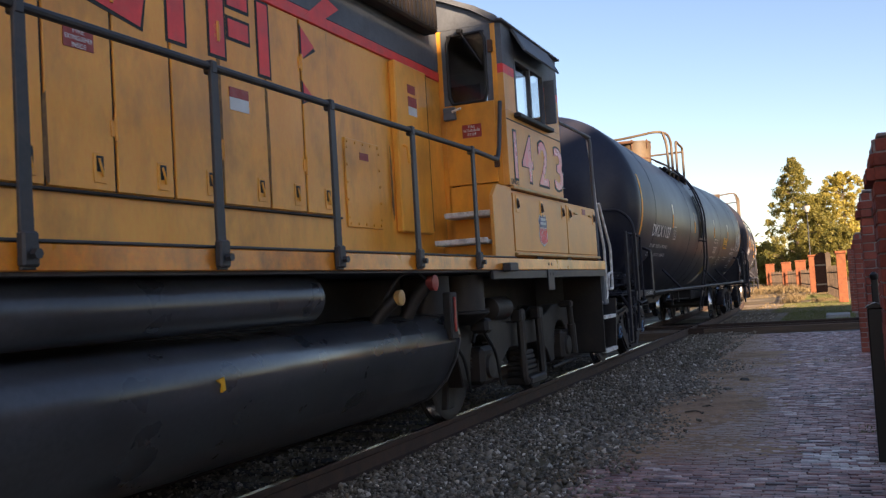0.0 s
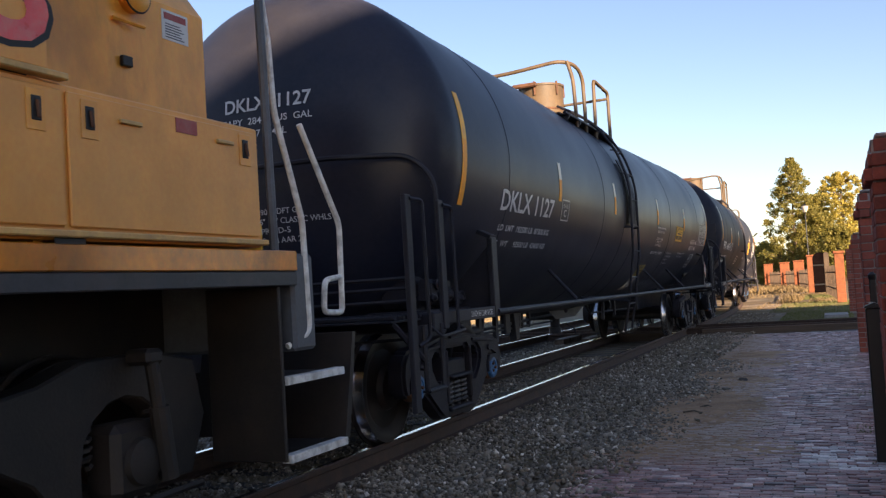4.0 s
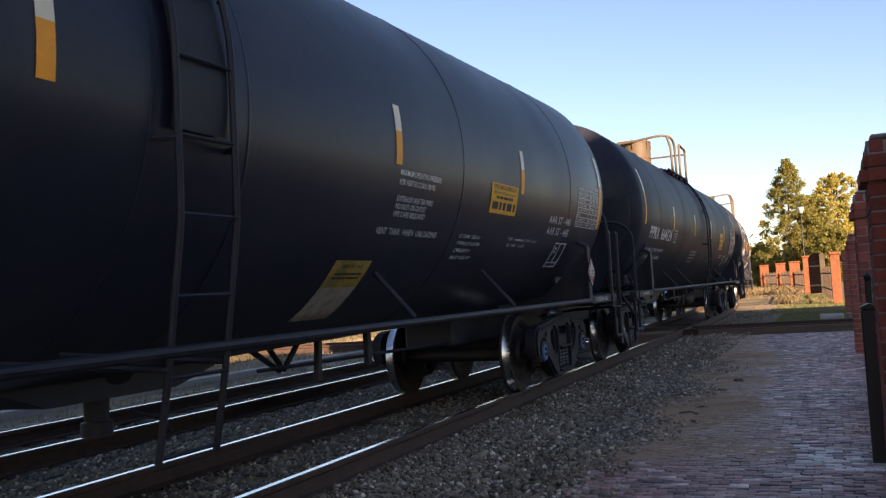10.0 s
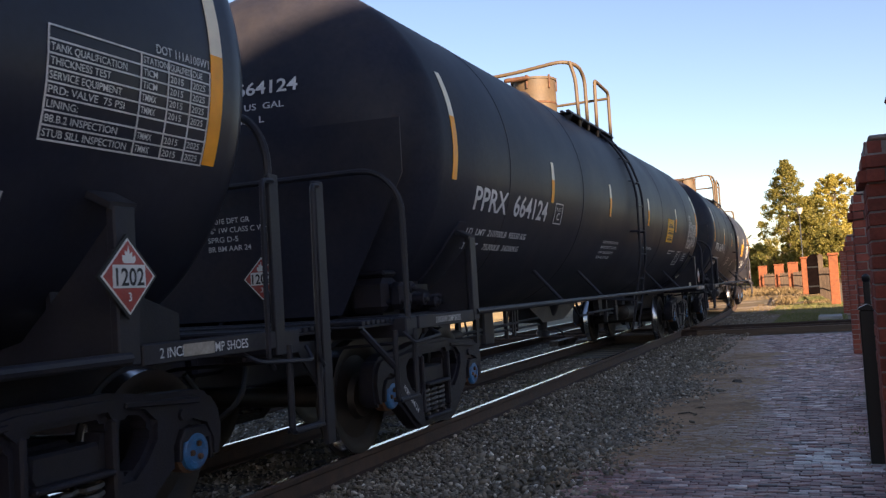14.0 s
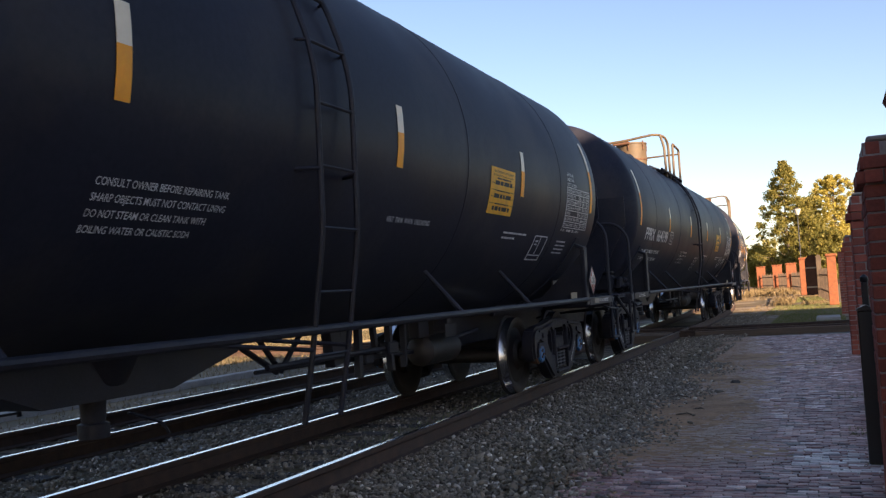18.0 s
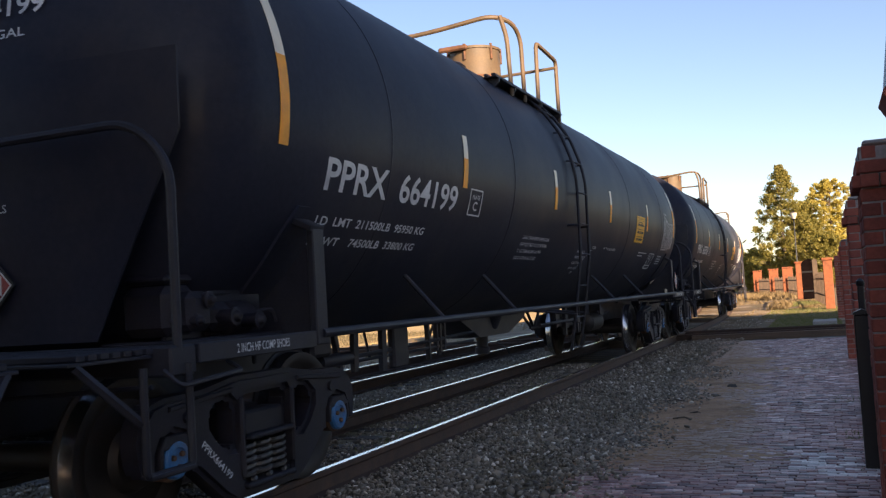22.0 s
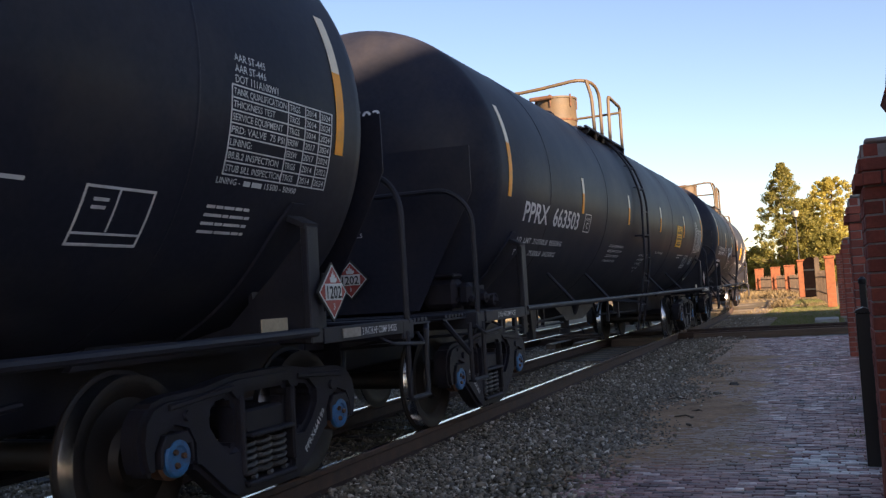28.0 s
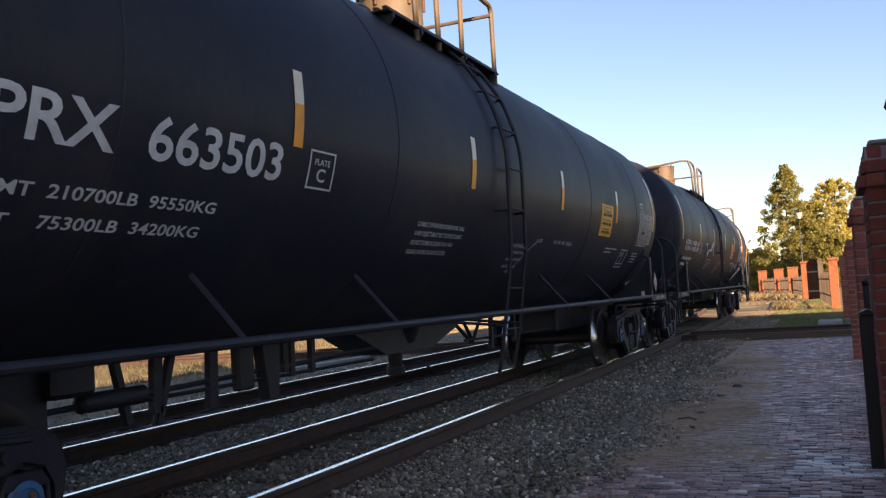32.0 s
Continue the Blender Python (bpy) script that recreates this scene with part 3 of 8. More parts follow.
def side_frame(parent, y0, s, number=""):
    """The cast side frame of a freight truck with its window of springs."""
    x0, x1 = s * 0.935, s * 1.10
    half = [(0.30, 0.845), (0.62, 0.80), (0.95, 0.79), (1.08, 0.76), (1.15, 0.68), (1.175, 0.57), (1.16, 0.46), (1.13, 0.385), (1.045, 0.385), (1.045, 0.50), (1.0, 0.575), (0.90, 0.605), (0.80, 0.575), (0.755, 0.50), (0.755, 0.37), (0.70, 0.355), (0.46, 0.165), (0.36, 0.11)]
    outer = half + [(-a, b) for a, b in reversed(half)]
    pear = [(0.335, 0.68), (0.39, 0.725), (0.50, 0.71), (0.575, 0.65), (0.57, 0.58), (0.50, 0.49), (0.41, 0.42), (0.345, 0.42), (0.33, 0.48)]
    window = [(-0.25, 0.19), (0.25, 0.19), (0.265, 0.22), (0.265, 0.68), (0.23, 0.73), (-0.23, 0.73), (-0.265, 0.68), (-0.265, 0.22)]
    bm = bmesh.new()
    ring = [bm.verts.new((0, a, b)) for a, b in outer]
    edges = [bm.edges.new((ring[i - 1], ring[i])) for i in range(len(ring))]
    for hole in (window, pear, [(-a, b) for a, b in reversed(pear)]):
        hv = [bm.verts.new((0, a, b)) for a, b in hole]
        edges += [bm.edges.new((hv[i - 1], hv[i])) for i in range(len(hv))]
    fill = bmesh.ops.triangle_fill(bm, edges=edges, use_beauty=True)
    faces = [f for f in fill["geom"] if isinstance(f, bmesh.types.BMFace)]
    bmesh.ops.recalc_face_normals(bm, faces=faces)
    ext = bmesh.ops.extrude_face_region(bm, geom=faces)
    moved = [v for v in ext["geom"] if isinstance(v, bmesh.types.BMVert)]
    for v in bm.verts:
        v.co.x = x0
    for v in moved:
        v.co.x = x1
    bmesh.ops.dissolve_limit(bm, angle_limit=0.02, verts=bm.verts[:], edges=bm.edges[:])
    bmesh.ops.bevel(bm, geom=[e for e in bm.edges if e.calc_face_angle(0) > 0.6], offset=0.03, segments=2, affect="EDGES")
    bmesh.ops.recalc_face_normals(bm, faces=bm.faces[:])
    me = bpy.data.meshes.new("side_frame")
    bm.to_mesh(me)
    bm.free()
    me.materials.append(M["cast"])
    me.polygons.foreach_set("use_smooth", [True] * len(me.polygons))
    me.set_sharp_from_angle(angle=radians(30))
    fr = part("side_frame", me, "cast", parent, at=pose(0, y0, 0))
    for k, yy in enumerate((-0.17, 0.0, 0.17)):
        g = Geo()
        pts = [(s * 1.03 + 0.055 * math.cos(w * 0.785), yy + 0.068 * math.sin(w * 0.785), 0.20 + 0.0052 * w + 0.002) for w in range(45)]
        g.tube(pts, 0.017, 6)
        part("spring", g, "spring_steel", fr)
    lo, hi = (lambda a, b: min(s * a, s * b)), (lambda a, b: max(s * a, s * b))
    part("bolster_end", Geo().prism([(-0.20, 0.47), (0.20, 0.47), (0.23, 0.52), (0.21, 0.62), (-0.21, 0.62), (-0.23, 0.52)], s * 0.9, s * 1.075, "x", c=0.02), "cast", fr)
    part("bolster_lip", Geo().box(lo(1.04, 1.145), hi(1.04, 1.145), -0.25, 0.25, 0.455, 0.485, 0.01), "cast", fr)
    part("spring_seat", Geo().box(lo(0.93, 1.13), hi(0.93, 1.13), -0.27, 0.27, 0.165, 0.198, 0.01), "cast", fr)
    for k in (-1, 1):
        part("guide_column", Geo().box(lo(0.94, 1.118), hi(0.94, 1.118), min(k * 0.262, k * 0.305), max(k * 0.262, k * 0.305), 0.24, 0.72, 0.012), "cast", fr)
        part("friction_wedge", Geo().prism([(k * 0.20, 0.475), (k * 0.258, 0.46), (k * 0.258, 0.66), (k * 0.23, 0.66)], s * 0.96, s * 1.06, "x"), "cast", fr)
        part("chord_rib", Geo().prism([(k * 0.36, 0.79), (k * 0.95, 0.745), (k * 0.95, 0.715), (k * 0.36, 0.76)], s * 1.08, s * 1.115, "x", c=0.008), "cast", fr)
        part("frame_lug", Geo().lathe([(s * 1.09, 0.035), (s * 1.12, 0.03)], 12, "x", (0, k * 0.80, 0.67)), "cast", fr)
    for yy in (-AXLE, AXLE):
        g = Geo().prism([(yy - 0.14, 0.42), (yy - 0.135, 0.53), (yy - 0.09, 0.59), (yy + 0.09, 0.59), (yy + 0.135, 0.53), (yy + 0.14, 0.42), (yy + 0.122, 0.42), (yy + 0.11, 0.52), (yy - 0.11, 0.52), (yy - 0.122, 0.42)], s * 0.95, s * 1.115, "x", c=0.006)
        part("bearing_adapter", g, "cast", fr)
    if number:
        vs, fs = lettering(number, 0.055)
        m = Matrix(((0, 0, 1, s * 1.088), (0.55, -0.83, 0, 0.28), (-0.83, -0.55, 0, 0.72), (0, 0, 0, 1))) if s > 0 else None
        if m is not None:
            part("stencil", Geo().add(vs, fs, Matrix(((0, 0, 1, 1.09), (0.5, 0.86, 0, 0.30), (0.86, -0.5, 0, 0.30), (0, 0, 0, 1)))), "white", fr)
    return fr


def on_tank(vs, y, z, r=None, zc=TANK_Z, side=1, off=0.004, slant=0.0):
    """Lays flat points (across, up) on the tank's side, base line at height z."""
    r = (r or TANK_R) + off
    base = math.asin(max(-1, min(1, (z - zc) / r)))
    out = []
    for p in vs:
        a = base + p[1] / r
        out.append((side * r * math.cos(a), y + side * p[0] * 1.0 + slant * p[1], zc + r * math.sin(a)))
    return out


def patch(y0, y1, z0, z1, r=None, slant=0.0, n=8, zc=TANK_Z):
    """A thin curved sheet on the near side of the tank."""
    r_ = r or TANK_R
    a0, a1 = math.asin((z0 - zc) / r_), math.asin(max(-1, min(1, (z1 - zc) / r_)))
    vs, fs = [], []
    for rr in (r_ + 0.002, r_ + 0.005):
        for i in range(n + 1):
            a = a0 + (a1 - a0) * i / n
            sh = slant * (a - a0) * r_
            for y in (y0, y1):
                vs.append((rr * math.cos(a), y + sh, zc + rr * math.sin(a)))
    k = 2 * (n + 1)
    for i in range(n):
        a = 2 * i
        fs += [(k + a, k + a + 1, k + a + 3, k + a + 2), (a, a + 2, a + 3, a + 1), (a, k + a, k + a + 2, a + 2), (a + 1, a + 3, k + a + 3, k + a + 1)]
    fs += [(0, 1, k + 1, k), (2 * n, k + 2 * n, k + 2 * n + 1, 2 * n + 1)]
    return vs, fs


def words(vs, fs, gap):
    """Splits flat letters into words where the space between two letters is wider than gap."""
    root = list(range(len(vs)))

    def find(i):
        while root[i] != i:
            root[i] = root[root[i]]
            i = root[i]
        return i
    for f in fs:
        for i in f[1:]:
            root[find(i)] = find(f[0])
    span, owner = {}, {}
    for f in fs:
        k = find(f[0])
        xs = [vs[i][0] for i in f]
        a, b = span.get(k, (9e9, -9e9))
        span[k] = (min(a, *xs), max(b, *xs))
    n, end = -1, -9e9
    for k, (a, b) in sorted(span.items(), key=lambda q: q[1]):
        if a - end > gap:
            n += 1
        end = max(end, b)
        owner[k] = n
    for j in range(n + 1):
        use, out, keep = {}, [], []
        for f in fs:
            if owner[find(f[0])] == j:
                for i in f:
                    if i not in use:
                        use[i] = len(out)
                        out.append(vs[i])
                keep.append(tuple(use[i] for i in f))
        yield out, keep


def write_on(car, text, y, z, height, width=None, mat="white", r=None, slant=0.0, name="lettering", off=0.004):
    vs, fs = lettering(text, height, width)
    if " " not in text:
        return part(name, Geo().add(on_tank(vs, y, z, r, off=off, slant=slant), fs), mat, car)
    for v, f in words(vs, fs, height * 0.24):
        ob = part(name, Geo().add(on_tank(v, y, z, r, off=off, slant=slant), f), mat, car)
    return ob


def bars_on(car, lines, y, z, mat="white", r=None, slant=0.0, name="stencil_bar", off=0.004):
    """Unreadable writing: plain bars. lines: (start, length, drop, height)."""
    for st, ln, drop, h in lines:
        k = 0.0
        rng = random.Random(int((st + drop) * 977) + len(lines))
        while k < ln:
            w = min(rng.uniform(0.05, 0.16), ln - k)
            if w > 0.02:
                vs = [(st + k, -drop, 0), (st + k + w, -drop, 0), (st + k + w, -drop + h, 0), (st + k, -drop + h, 0)]
                part(name, Geo().add(on_tank(vs, y, z, r, off=off, slant=slant), [(0, 1, 2, 3)]), mat, car)
            k += w + h * 0.55


def shield_y(x, z):
    """How far out the nearly flat head shield stands from the car's middle."""
    return 8.30 - 0.08 * ((x / 1.3) ** 2 + ((z - 2.3) / 1.3) ** 2)


SAG = 0.13


def sag_at(y):
    """How far the insulated car's tank hangs below its ends: it slopes from both ends to the outlet."""
    return -SAG * max(0.0, 1 - abs(y + 0.4) / 8.0)


def sagged(car):
    """Bends the tank down to its middle, and lays what is painted or fixed on its side on the bent shell."""
    skin = ("lettering", "letters", "stencil", "reflective", "inspection", "table_", "emergency", "label", "important", "ladder_plate")
    for ob in [o for c in car.children for o in (c, *c.children, *(g for d in c.children for g in d.children))]:
        if ob.name.startswith(("tank", "weld_seam")):
            for v in ob.data.vertices:
                v.co.z += sag_at(v.co.y)
        elif ob.name.startswith(skin):
            for v in ob.data.vertices:
                x, y, z = v.co
                if abs(y) < 7.8 and x > 0.4 and z > 1.1:
                    r2 = x * x + (z - TANK_Z) ** 2
                    if abs(r2 - TANK_R ** 2) < 0.25:
                        v.co.x = math.sqrt(max(0.1, r2 - (z - TANK_Z - sag_at(y)) ** 2))


def tank_body(car, half, r, seams, shield, paint="tank"):
    prof = []
    cyl = half - 0.62
    for i in range(13):
        w = math.pi / 2 * i / 12
        prof.append((-cyl - 0.62 * math.cos(w), max(0.02, r * math.sin(w) ** 0.92)))
    prof += [(-cyl + 2 * cyl * i / 16, r) for i in range(1, 17)]
    prof += [(cyl + 0.62 * math.sin(math.pi / 2 * i / 12), max(0.02, r * math.cos(math.pi / 2 * i / 12) ** 0.92)) for i in range(1, 13)]
    tank = part("tank", Geo().lathe(prof, 96, "y", (0, 0, TANK_Z)), paint, car, angle=60)
    for y in seams:
        g = Geo().lathe([(y - 0.012, r + 0.0005), (y - 0.006, r + 0.004), (y + 0.006, r + 0.004), (y + 0.012, r + 0.0005)], 96, "y", (0, 0, TANK_Z), closed=False)
        part("weld_seam", g, paint, tank, angle=60)
    if shield:
        for s in (-1, 1):
            g = Geo()
            vs, fs, n = [], [], 14
            for lay in (0.0, 0.014):
                for j in range(n + 1):
                    z = 1.12 + (2.62 - 1.12) * j / n
                    wd = 0.84 + (1.43 - 0.84) * min(1, (z - 1.12) / 1.06)
                    for i in range(n + 1):
                        x = -wd + 2 * wd * i / n
                        y = shield_y(x, z) + lay
                        vs.append((x, s * y, z))
            k = (n + 1) ** 2
            for j in range(n):
                for i in range(n):
                    a = j * (n + 1) + i
                    fs += [(a, a + 1, a + n + 2, a + n + 1), (k + a, k + a + n + 1, k + a + n + 2, k + a + 1)]
            rim = [i for i in range(n + 1)] + [j * (n + 1) + n for j in range(1, n + 1)] + [n * (n + 1) + i for i in range(n - 1, -1, -1)] + [j * (n + 1) for j in range(n - 1, 0, -1)]
            for a, b in zip(rim, rim[1:] + rim[:1]):
                fs.append((a, b, k + b, k + a))
            part("head_shield", g.add(vs, fs), "tank", car, "black curved plate over the lower half of the tank's end")
    return tank


def stripes(car, spots, r, retro_tint=False):
    for y, z0, z1 in spots:
        zm = z0 + (z1 - z0) * (0.58 if z1 - z0 > 0.7 else 0.56)
        a = patch(y - 0.05, y + 0.05, z0, zm, r)
        b = patch(y - 0.05, y + 0.05, zm, z1, r)
        # the insulated car's near stripe has its retro-reflected light put into the upper colour
        part("reflective_stripe", Geo().add(*a, mi=0).add(*b, mi=1), ["tape", "amber" if retro_tint and y < -7 else "offwhite"], car, "white and yellow reflective tape")


def placard(car, m):
    """A diamond hazard placard on a black backing."""
    b = part("placard", Geo().add([(0, -0.19, 0), (0, 0, -0.19), (0, 0.19, 0), (0, 0, 0.19), (-0.012, -0.19, 0), (-0.012, 0, -0.19), (-0.012, 0.19, 0), (-0.012, 0, 0.19)], [(0, 1, 2, 3), (4, 7, 6, 5), (0, 4, 5, 1), (1, 5, 6, 2), (2, 6, 7, 3), (3, 7, 4, 0)], m), "ink", car)
    part("placard_face", Geo().add([(0.004, -0.16, 0), (0.004, 0, -0.16), (0.004, 0.16, 0), (0.004, 0, 0.16)], [(0, 1, 2, 3)], m), "red", b, "red diamond hazard placard")
    part("placard_border", Geo().add([(0.002, -0.172, 0), (0.002, 0, -0.172), (0.002, 0.172, 0), (0.002, 0, 0.172)], [(0, 1, 2, 3)], m), "placard_white", b)
    part("placard_panel", Geo().add([(0.007, -0.105, -0.052), (0.007, 0.105, -0.052), (0.007, 0.105, 0.052), (0.007, -0.105, 0.052)], [(0, 1, 2, 3)], m), "placard_white", b)
    vs, fs = lettering("1202", 0.08, 0.18)
    part("placard_number", Geo().add([(0.012, p[0] - 0.09, p[1] - 0.04) for p in vs], fs, m), "ink", b)
    vs, fs = lettering("3", 0.04)
    part("placard_digit", Geo().add([(0.008, p[0] - 0.012, p[1] - 0.11) for p in vs], fs, m), "placard_white", b)
    flame = [(-0.022, 0.058), (0.022, 0.058), (0.03, 0.072), (0.026, 0.092), (0.016, 0.084), (0.014, 0.108), (0.004, 0.098), (0.0, 0.135), (-0.008, 0.104), (-0.016, 0.114), (-0.016, 0.09), (-0.028, 0.094), (-0.028, 0.07)]
    g = Geo().add([(0.008, p[0] * 1.5, 0.055 + (p[1] - 0.055) * 1.05) for p in flame], [tuple(range(len(flame)))], m)
    part("placard_flame", g, "placard_white", b)
    return b


def far_gear(car):
    """Hangers, rods, reservoir and pipes under the far half of a plain tank car."""
    for y0, y1, x, z0, w in ((2.87, 2.85, 0.36, 0.53, 0.035), (3.37, 3.40, 0.42, 0.54, 0.032), (3.92, 3.91, 0.32, 0.53, 0.022)):
        part("rod_hanger", Geo().prism([(y0 - w, 1.04), (y0 + w, 1.04), (y1 + w, z0), (y1 - w, z0)], x - 0.03, x + 0.03, "x", c=0.004), "iron", car)
    part("rod_hanger", Geo().prism([(3.38, 1.02), (3.45, 1.02), (3.50, 0.70), (3.44, 0.70)], 0.20, 0.25, "x", c=0.004), "iron", car)
    part("hanger_plate", Geo().prism([(2.38, 1.02), (2.56, 1.02), (2.62, 0.68), (2.45, 0.66)], 0.24, 0.34, "x", c=0.01), "iron", car)
    part("hanger_plate", Geo().box(0.24, 0.32, 2.60, 2.77, 0.74, 1.02, 0.012), "iron", car)
    part("brake_rod", Geo().tube([(0.40, 1.3, 0.76), (0.40, 3.55, 0.76)], 0.024, 8), "iron", car)
    part("brake_rod", Geo().tube([(0.30, 2.55, 0.70), (0.30, 4.25, 0.66)], 0.022, 8), "iron", car)
    part("rod_clevis", Geo().box(0.25, 0.35, 3.02, 3.20, 0.63, 0.73, 0.015), "iron", car)
    part("rod_clevis", Geo().box(0.36, 0.46, 3.30, 3.52, 0.70, 0.82, 0.015), "iron", car)
    part("air_pipe", Geo().tube([(-0.20, 4.62, 0.84), (-0.20, 4.34, 0.79), (-0.16, 4.22, 0.74), (-0.08, 4.34, 0.70), (0.10, 4.55, 0.72)], 0.030, 8, 0.06), "cast", car)
    part("air_reservoir", Geo().lathe([(4.16, 0.04), (4.18, 0.11), (4.24, 0.16), (5.00, 0.16), (5.06, 0.11), (5.08, 0.04)], 20, "y", (0.36, 0, 0.66)), "soot", car, "dark round air reservoir")
    part("reservoir_bracket", Geo().box(0.30, 0.42, 4.10, 4.36, 0.80, 1.04, 0.01), "iron", car)
    part("reservoir_bracket", Geo().box(0.30, 0.42, 4.86, 4.92, 0.80, 1.04, 0.01), "iron", car)
    part("badge_plate", Geo().box(0.585, 0.60, 4.38, 4.68, 0.79, 0.93, 0.004), "cast", car, "small grey plate under the tank")
    part("badge_bracket", Geo().box(0.42, 0.583, 4.48, 4.58, 0.86, 1.04, 0.006), "iron", car)
    part("brake_lever", Geo().prism([(4.70, 0.96), (4.78, 0.96), (5.22, 0.62), (5.14, 0.62)], 0.40, 0.44, "x", c=0.006), "iron", car)
    part("brake_rod", Geo().tube([(0.46, 4.5, 0.72), (0.46, 5.7, 0.80)], 0.024, 8), "iron", car)


def car_frame(car, half_len, rail_y, ladder_y, insulated, gear=0.0, levers=False):
    """Everything of a tank car but its tank, trucks and writing. gear: how far the top fittings sit along the tank."""
    e = half_len - 0.78
    for s in (1, -1):
        part("side_pipe", Geo().tube([(s * 1.50, -7.0, 1.035 if insulated else 1.07), (s * 1.50, 7.0, 1.035 if insulated else 1.07)], 0.03, 10), "iron", car)
        for y in ((-4.2, 1.6, 3.95) if insulated else (-4.15, -2.13, 2.65, 4.6) if gear else (-5.0, -3.1, 1.55, 3.87)):
            part("pipe_brace", Geo().tube([(s * 1.17, y - 0.02, 1.45), (s * 1.50, y, 1.07)], 0.022, 8), "iron", car)
    for q in (-1, 1):
        part("stub_sill", Geo().box(-0.30, 0.30, min(q * 5.2, q * (half_len - 0.35)), max(q * 5.2, q * (half_len - 0.35)), 0.62, 1.02, 0.02), "iron", car)
        part("end_beam", Geo().box(-1.50, 1.50, q * e - 0.10, q * e + 0.10, 0.94, 1.09, 0.012), "iron", car)
        wk = part("end_walkway", Geo().box(-1.4, 1.4, min(q * (e + 0.11), q * (e + 0.65)), max(q * (e + 0.11), q * (e + 0.65)), 1.035, 1.053, 0.004), "iron", car)
        for i in range(7):
            yy = q * e + q * (0.12 + 0.075 * i) - 0.03
            part("walkway_slat", Geo().box(-1.4, 1.4, yy, yy + 0.05, 1.055, 1.085, 0.004), "iron", wk)
        g = Geo().box(-0.13, 0.13, min(q * (half_len - 0.36), q * (half_len + 0.02)), max(q * (half_len - 0.36), q * (half_len + 0.02)), 0.74, 0.98, 0.03)
        g.box(-0.20, 0.05, min(q * (half_len - 0.12), q * (half_len + 0.06)), max(q * (half_len - 0.12), q * (half_len + 0.06)), 0.68, 1.0, 0.04)
        part("coupler", g, "cast", car)
        part("uncoupling_lever", Geo().tube([(1.42, q * (e + 0.14), 0.90), (0.5, q * (e + 0.2), 0.86), (0.25, q * (e + 0.3), 0.80)], 0.014, 6, 0.06), "iron", car)
        part("air_hose", Geo().tube([(0.35, q * (half_len - 0.3), 0.80), (0.42, q * (half_len - 0.12), 0.55), (0.2, q * (half_len + 0.02), 0.38)], 0.022, 8, 0.15), "ink", car)
        hy, hz = (8.22, 2.36) if insulated else (e + 0.02, 2.20)
        part("end_handrail", Geo().tube([(1.48, q * hy, 1.06), (1.48, q * hy, hz - 0.2), (1.30, q * (hy + 0.06), hz), (0.8, q * (hy + (0.40 if insulated else 0.06)), hz), (-0.8, q * (hy + (0.40 if insulated else 0.06)), hz), (-1.30, q * (hy + 0.06), hz), (-1.48, q * hy, hz - 0.2), (-1.48, q * hy, 1.06)], 0.024, 8, 0.2), "iron", car)
        for s in (1, -1):
            part("side_plate", Geo().box(min(s * 1.47, s * 1.51), max(s * 1.47, s * 1.51), min(q * 7.08, q * (e - 0.11)), max(q * 7.08, q * (e - 0.11)), 0.99, 1.09, 0.006), "iron", car)
            if insulated:
                part("handrail_plate", Geo().box(min(s * 1.485, s * 1.515), max(s * 1.485, s * 1.515), q * 8.22 - 0.05, q * 8.22 + 0.05, 0.95, 1.98, 0.006), "iron", car)
                part("grab_rail", Geo().tube([(s * 1.52, q * 8.20, 1.94), (s * 1.54, q * 8.06, 1.93), (s * 1.54, q * 8.05, 0.92), (s * 1.50, q * 8.16, 0.88)], 0.016, 6, 0.05), "iron", car)
            f0, f1 = q * (e - 0.03), q * (e + 0.30)
            g = Geo().tube([(s * 1.50, f0, 1.0), (s * 1.50, f0, 0.50), (s * 1.50, f1, 0.50), (s * 1.50, f1, 1.0)], 0.021, 8, 0.04)
            g.box(min(s * 1.46, s * 1.53), max(s * 1.46, s * 1.53), min(f0, f1), max(f0, f1), 0.49, 0.51, 0.004)
            part("stirrup_brace", Geo().tube([(s * 1.38, q * (e + 0.60), 1.035), (s * 1.49, f1, 0.74)], 0.024, 6), "iron", car)
            part("lever_grip", Geo().tube([(s * 1.45, q * (e - 0.42), 0.98), (s * 1.56, q * (e - 0.40), 0.93), (s * 1.57, q * (e + 0.12), 0.90), (s * 1.50, q * (e + 0.16), 0.98)], 0.013, 6, 0.04), "iron", car)
            part("stirrup_step", g, "iron", car)
            g = Geo().box(min(s * 1.46, s * 1.51), max(s * 1.46, s * 1.51), q * 7.0 - 0.07, q * 7.0 + 0.07, 1.0, 1.72, 0.008)
            part("saddle_post", g, "iron", car)
            if not insulated:
                g = Geo()
                for lay in (TANK_R + 0.003, TANK_R + 0.022):
                    for i in range(13):
                        w = math.radians(-78 + 54 * i / 12)
                        half = 0.20 if i < 9 else 0.20 * math.sqrt(max(0.02, 1 - ((i - 8) / 4.3) ** 2))
                        for yy in (-half, half):
                            g.v.append((s * lay * math.cos(w), q * 7.0 + yy, TANK_Z + lay * math.sin(w)))
                for i in range(12):
                    a = 2 * i
                    g.f += [(a, a + 1, a + 3, a + 2), (26 + a, 26 + a + 2, 26 + a + 3, 26 + a + 1), (a, a + 2, 26 + a + 2, 26 + a), (a + 1, 26 + a + 1, 26 + a + 3, a + 3)]
                g.f += [(0, 26, 27, 1), (24, 25, 51, 50)]
                g.m = [0] * len(g.f)
                part("saddle_pad", g, "tank", car)
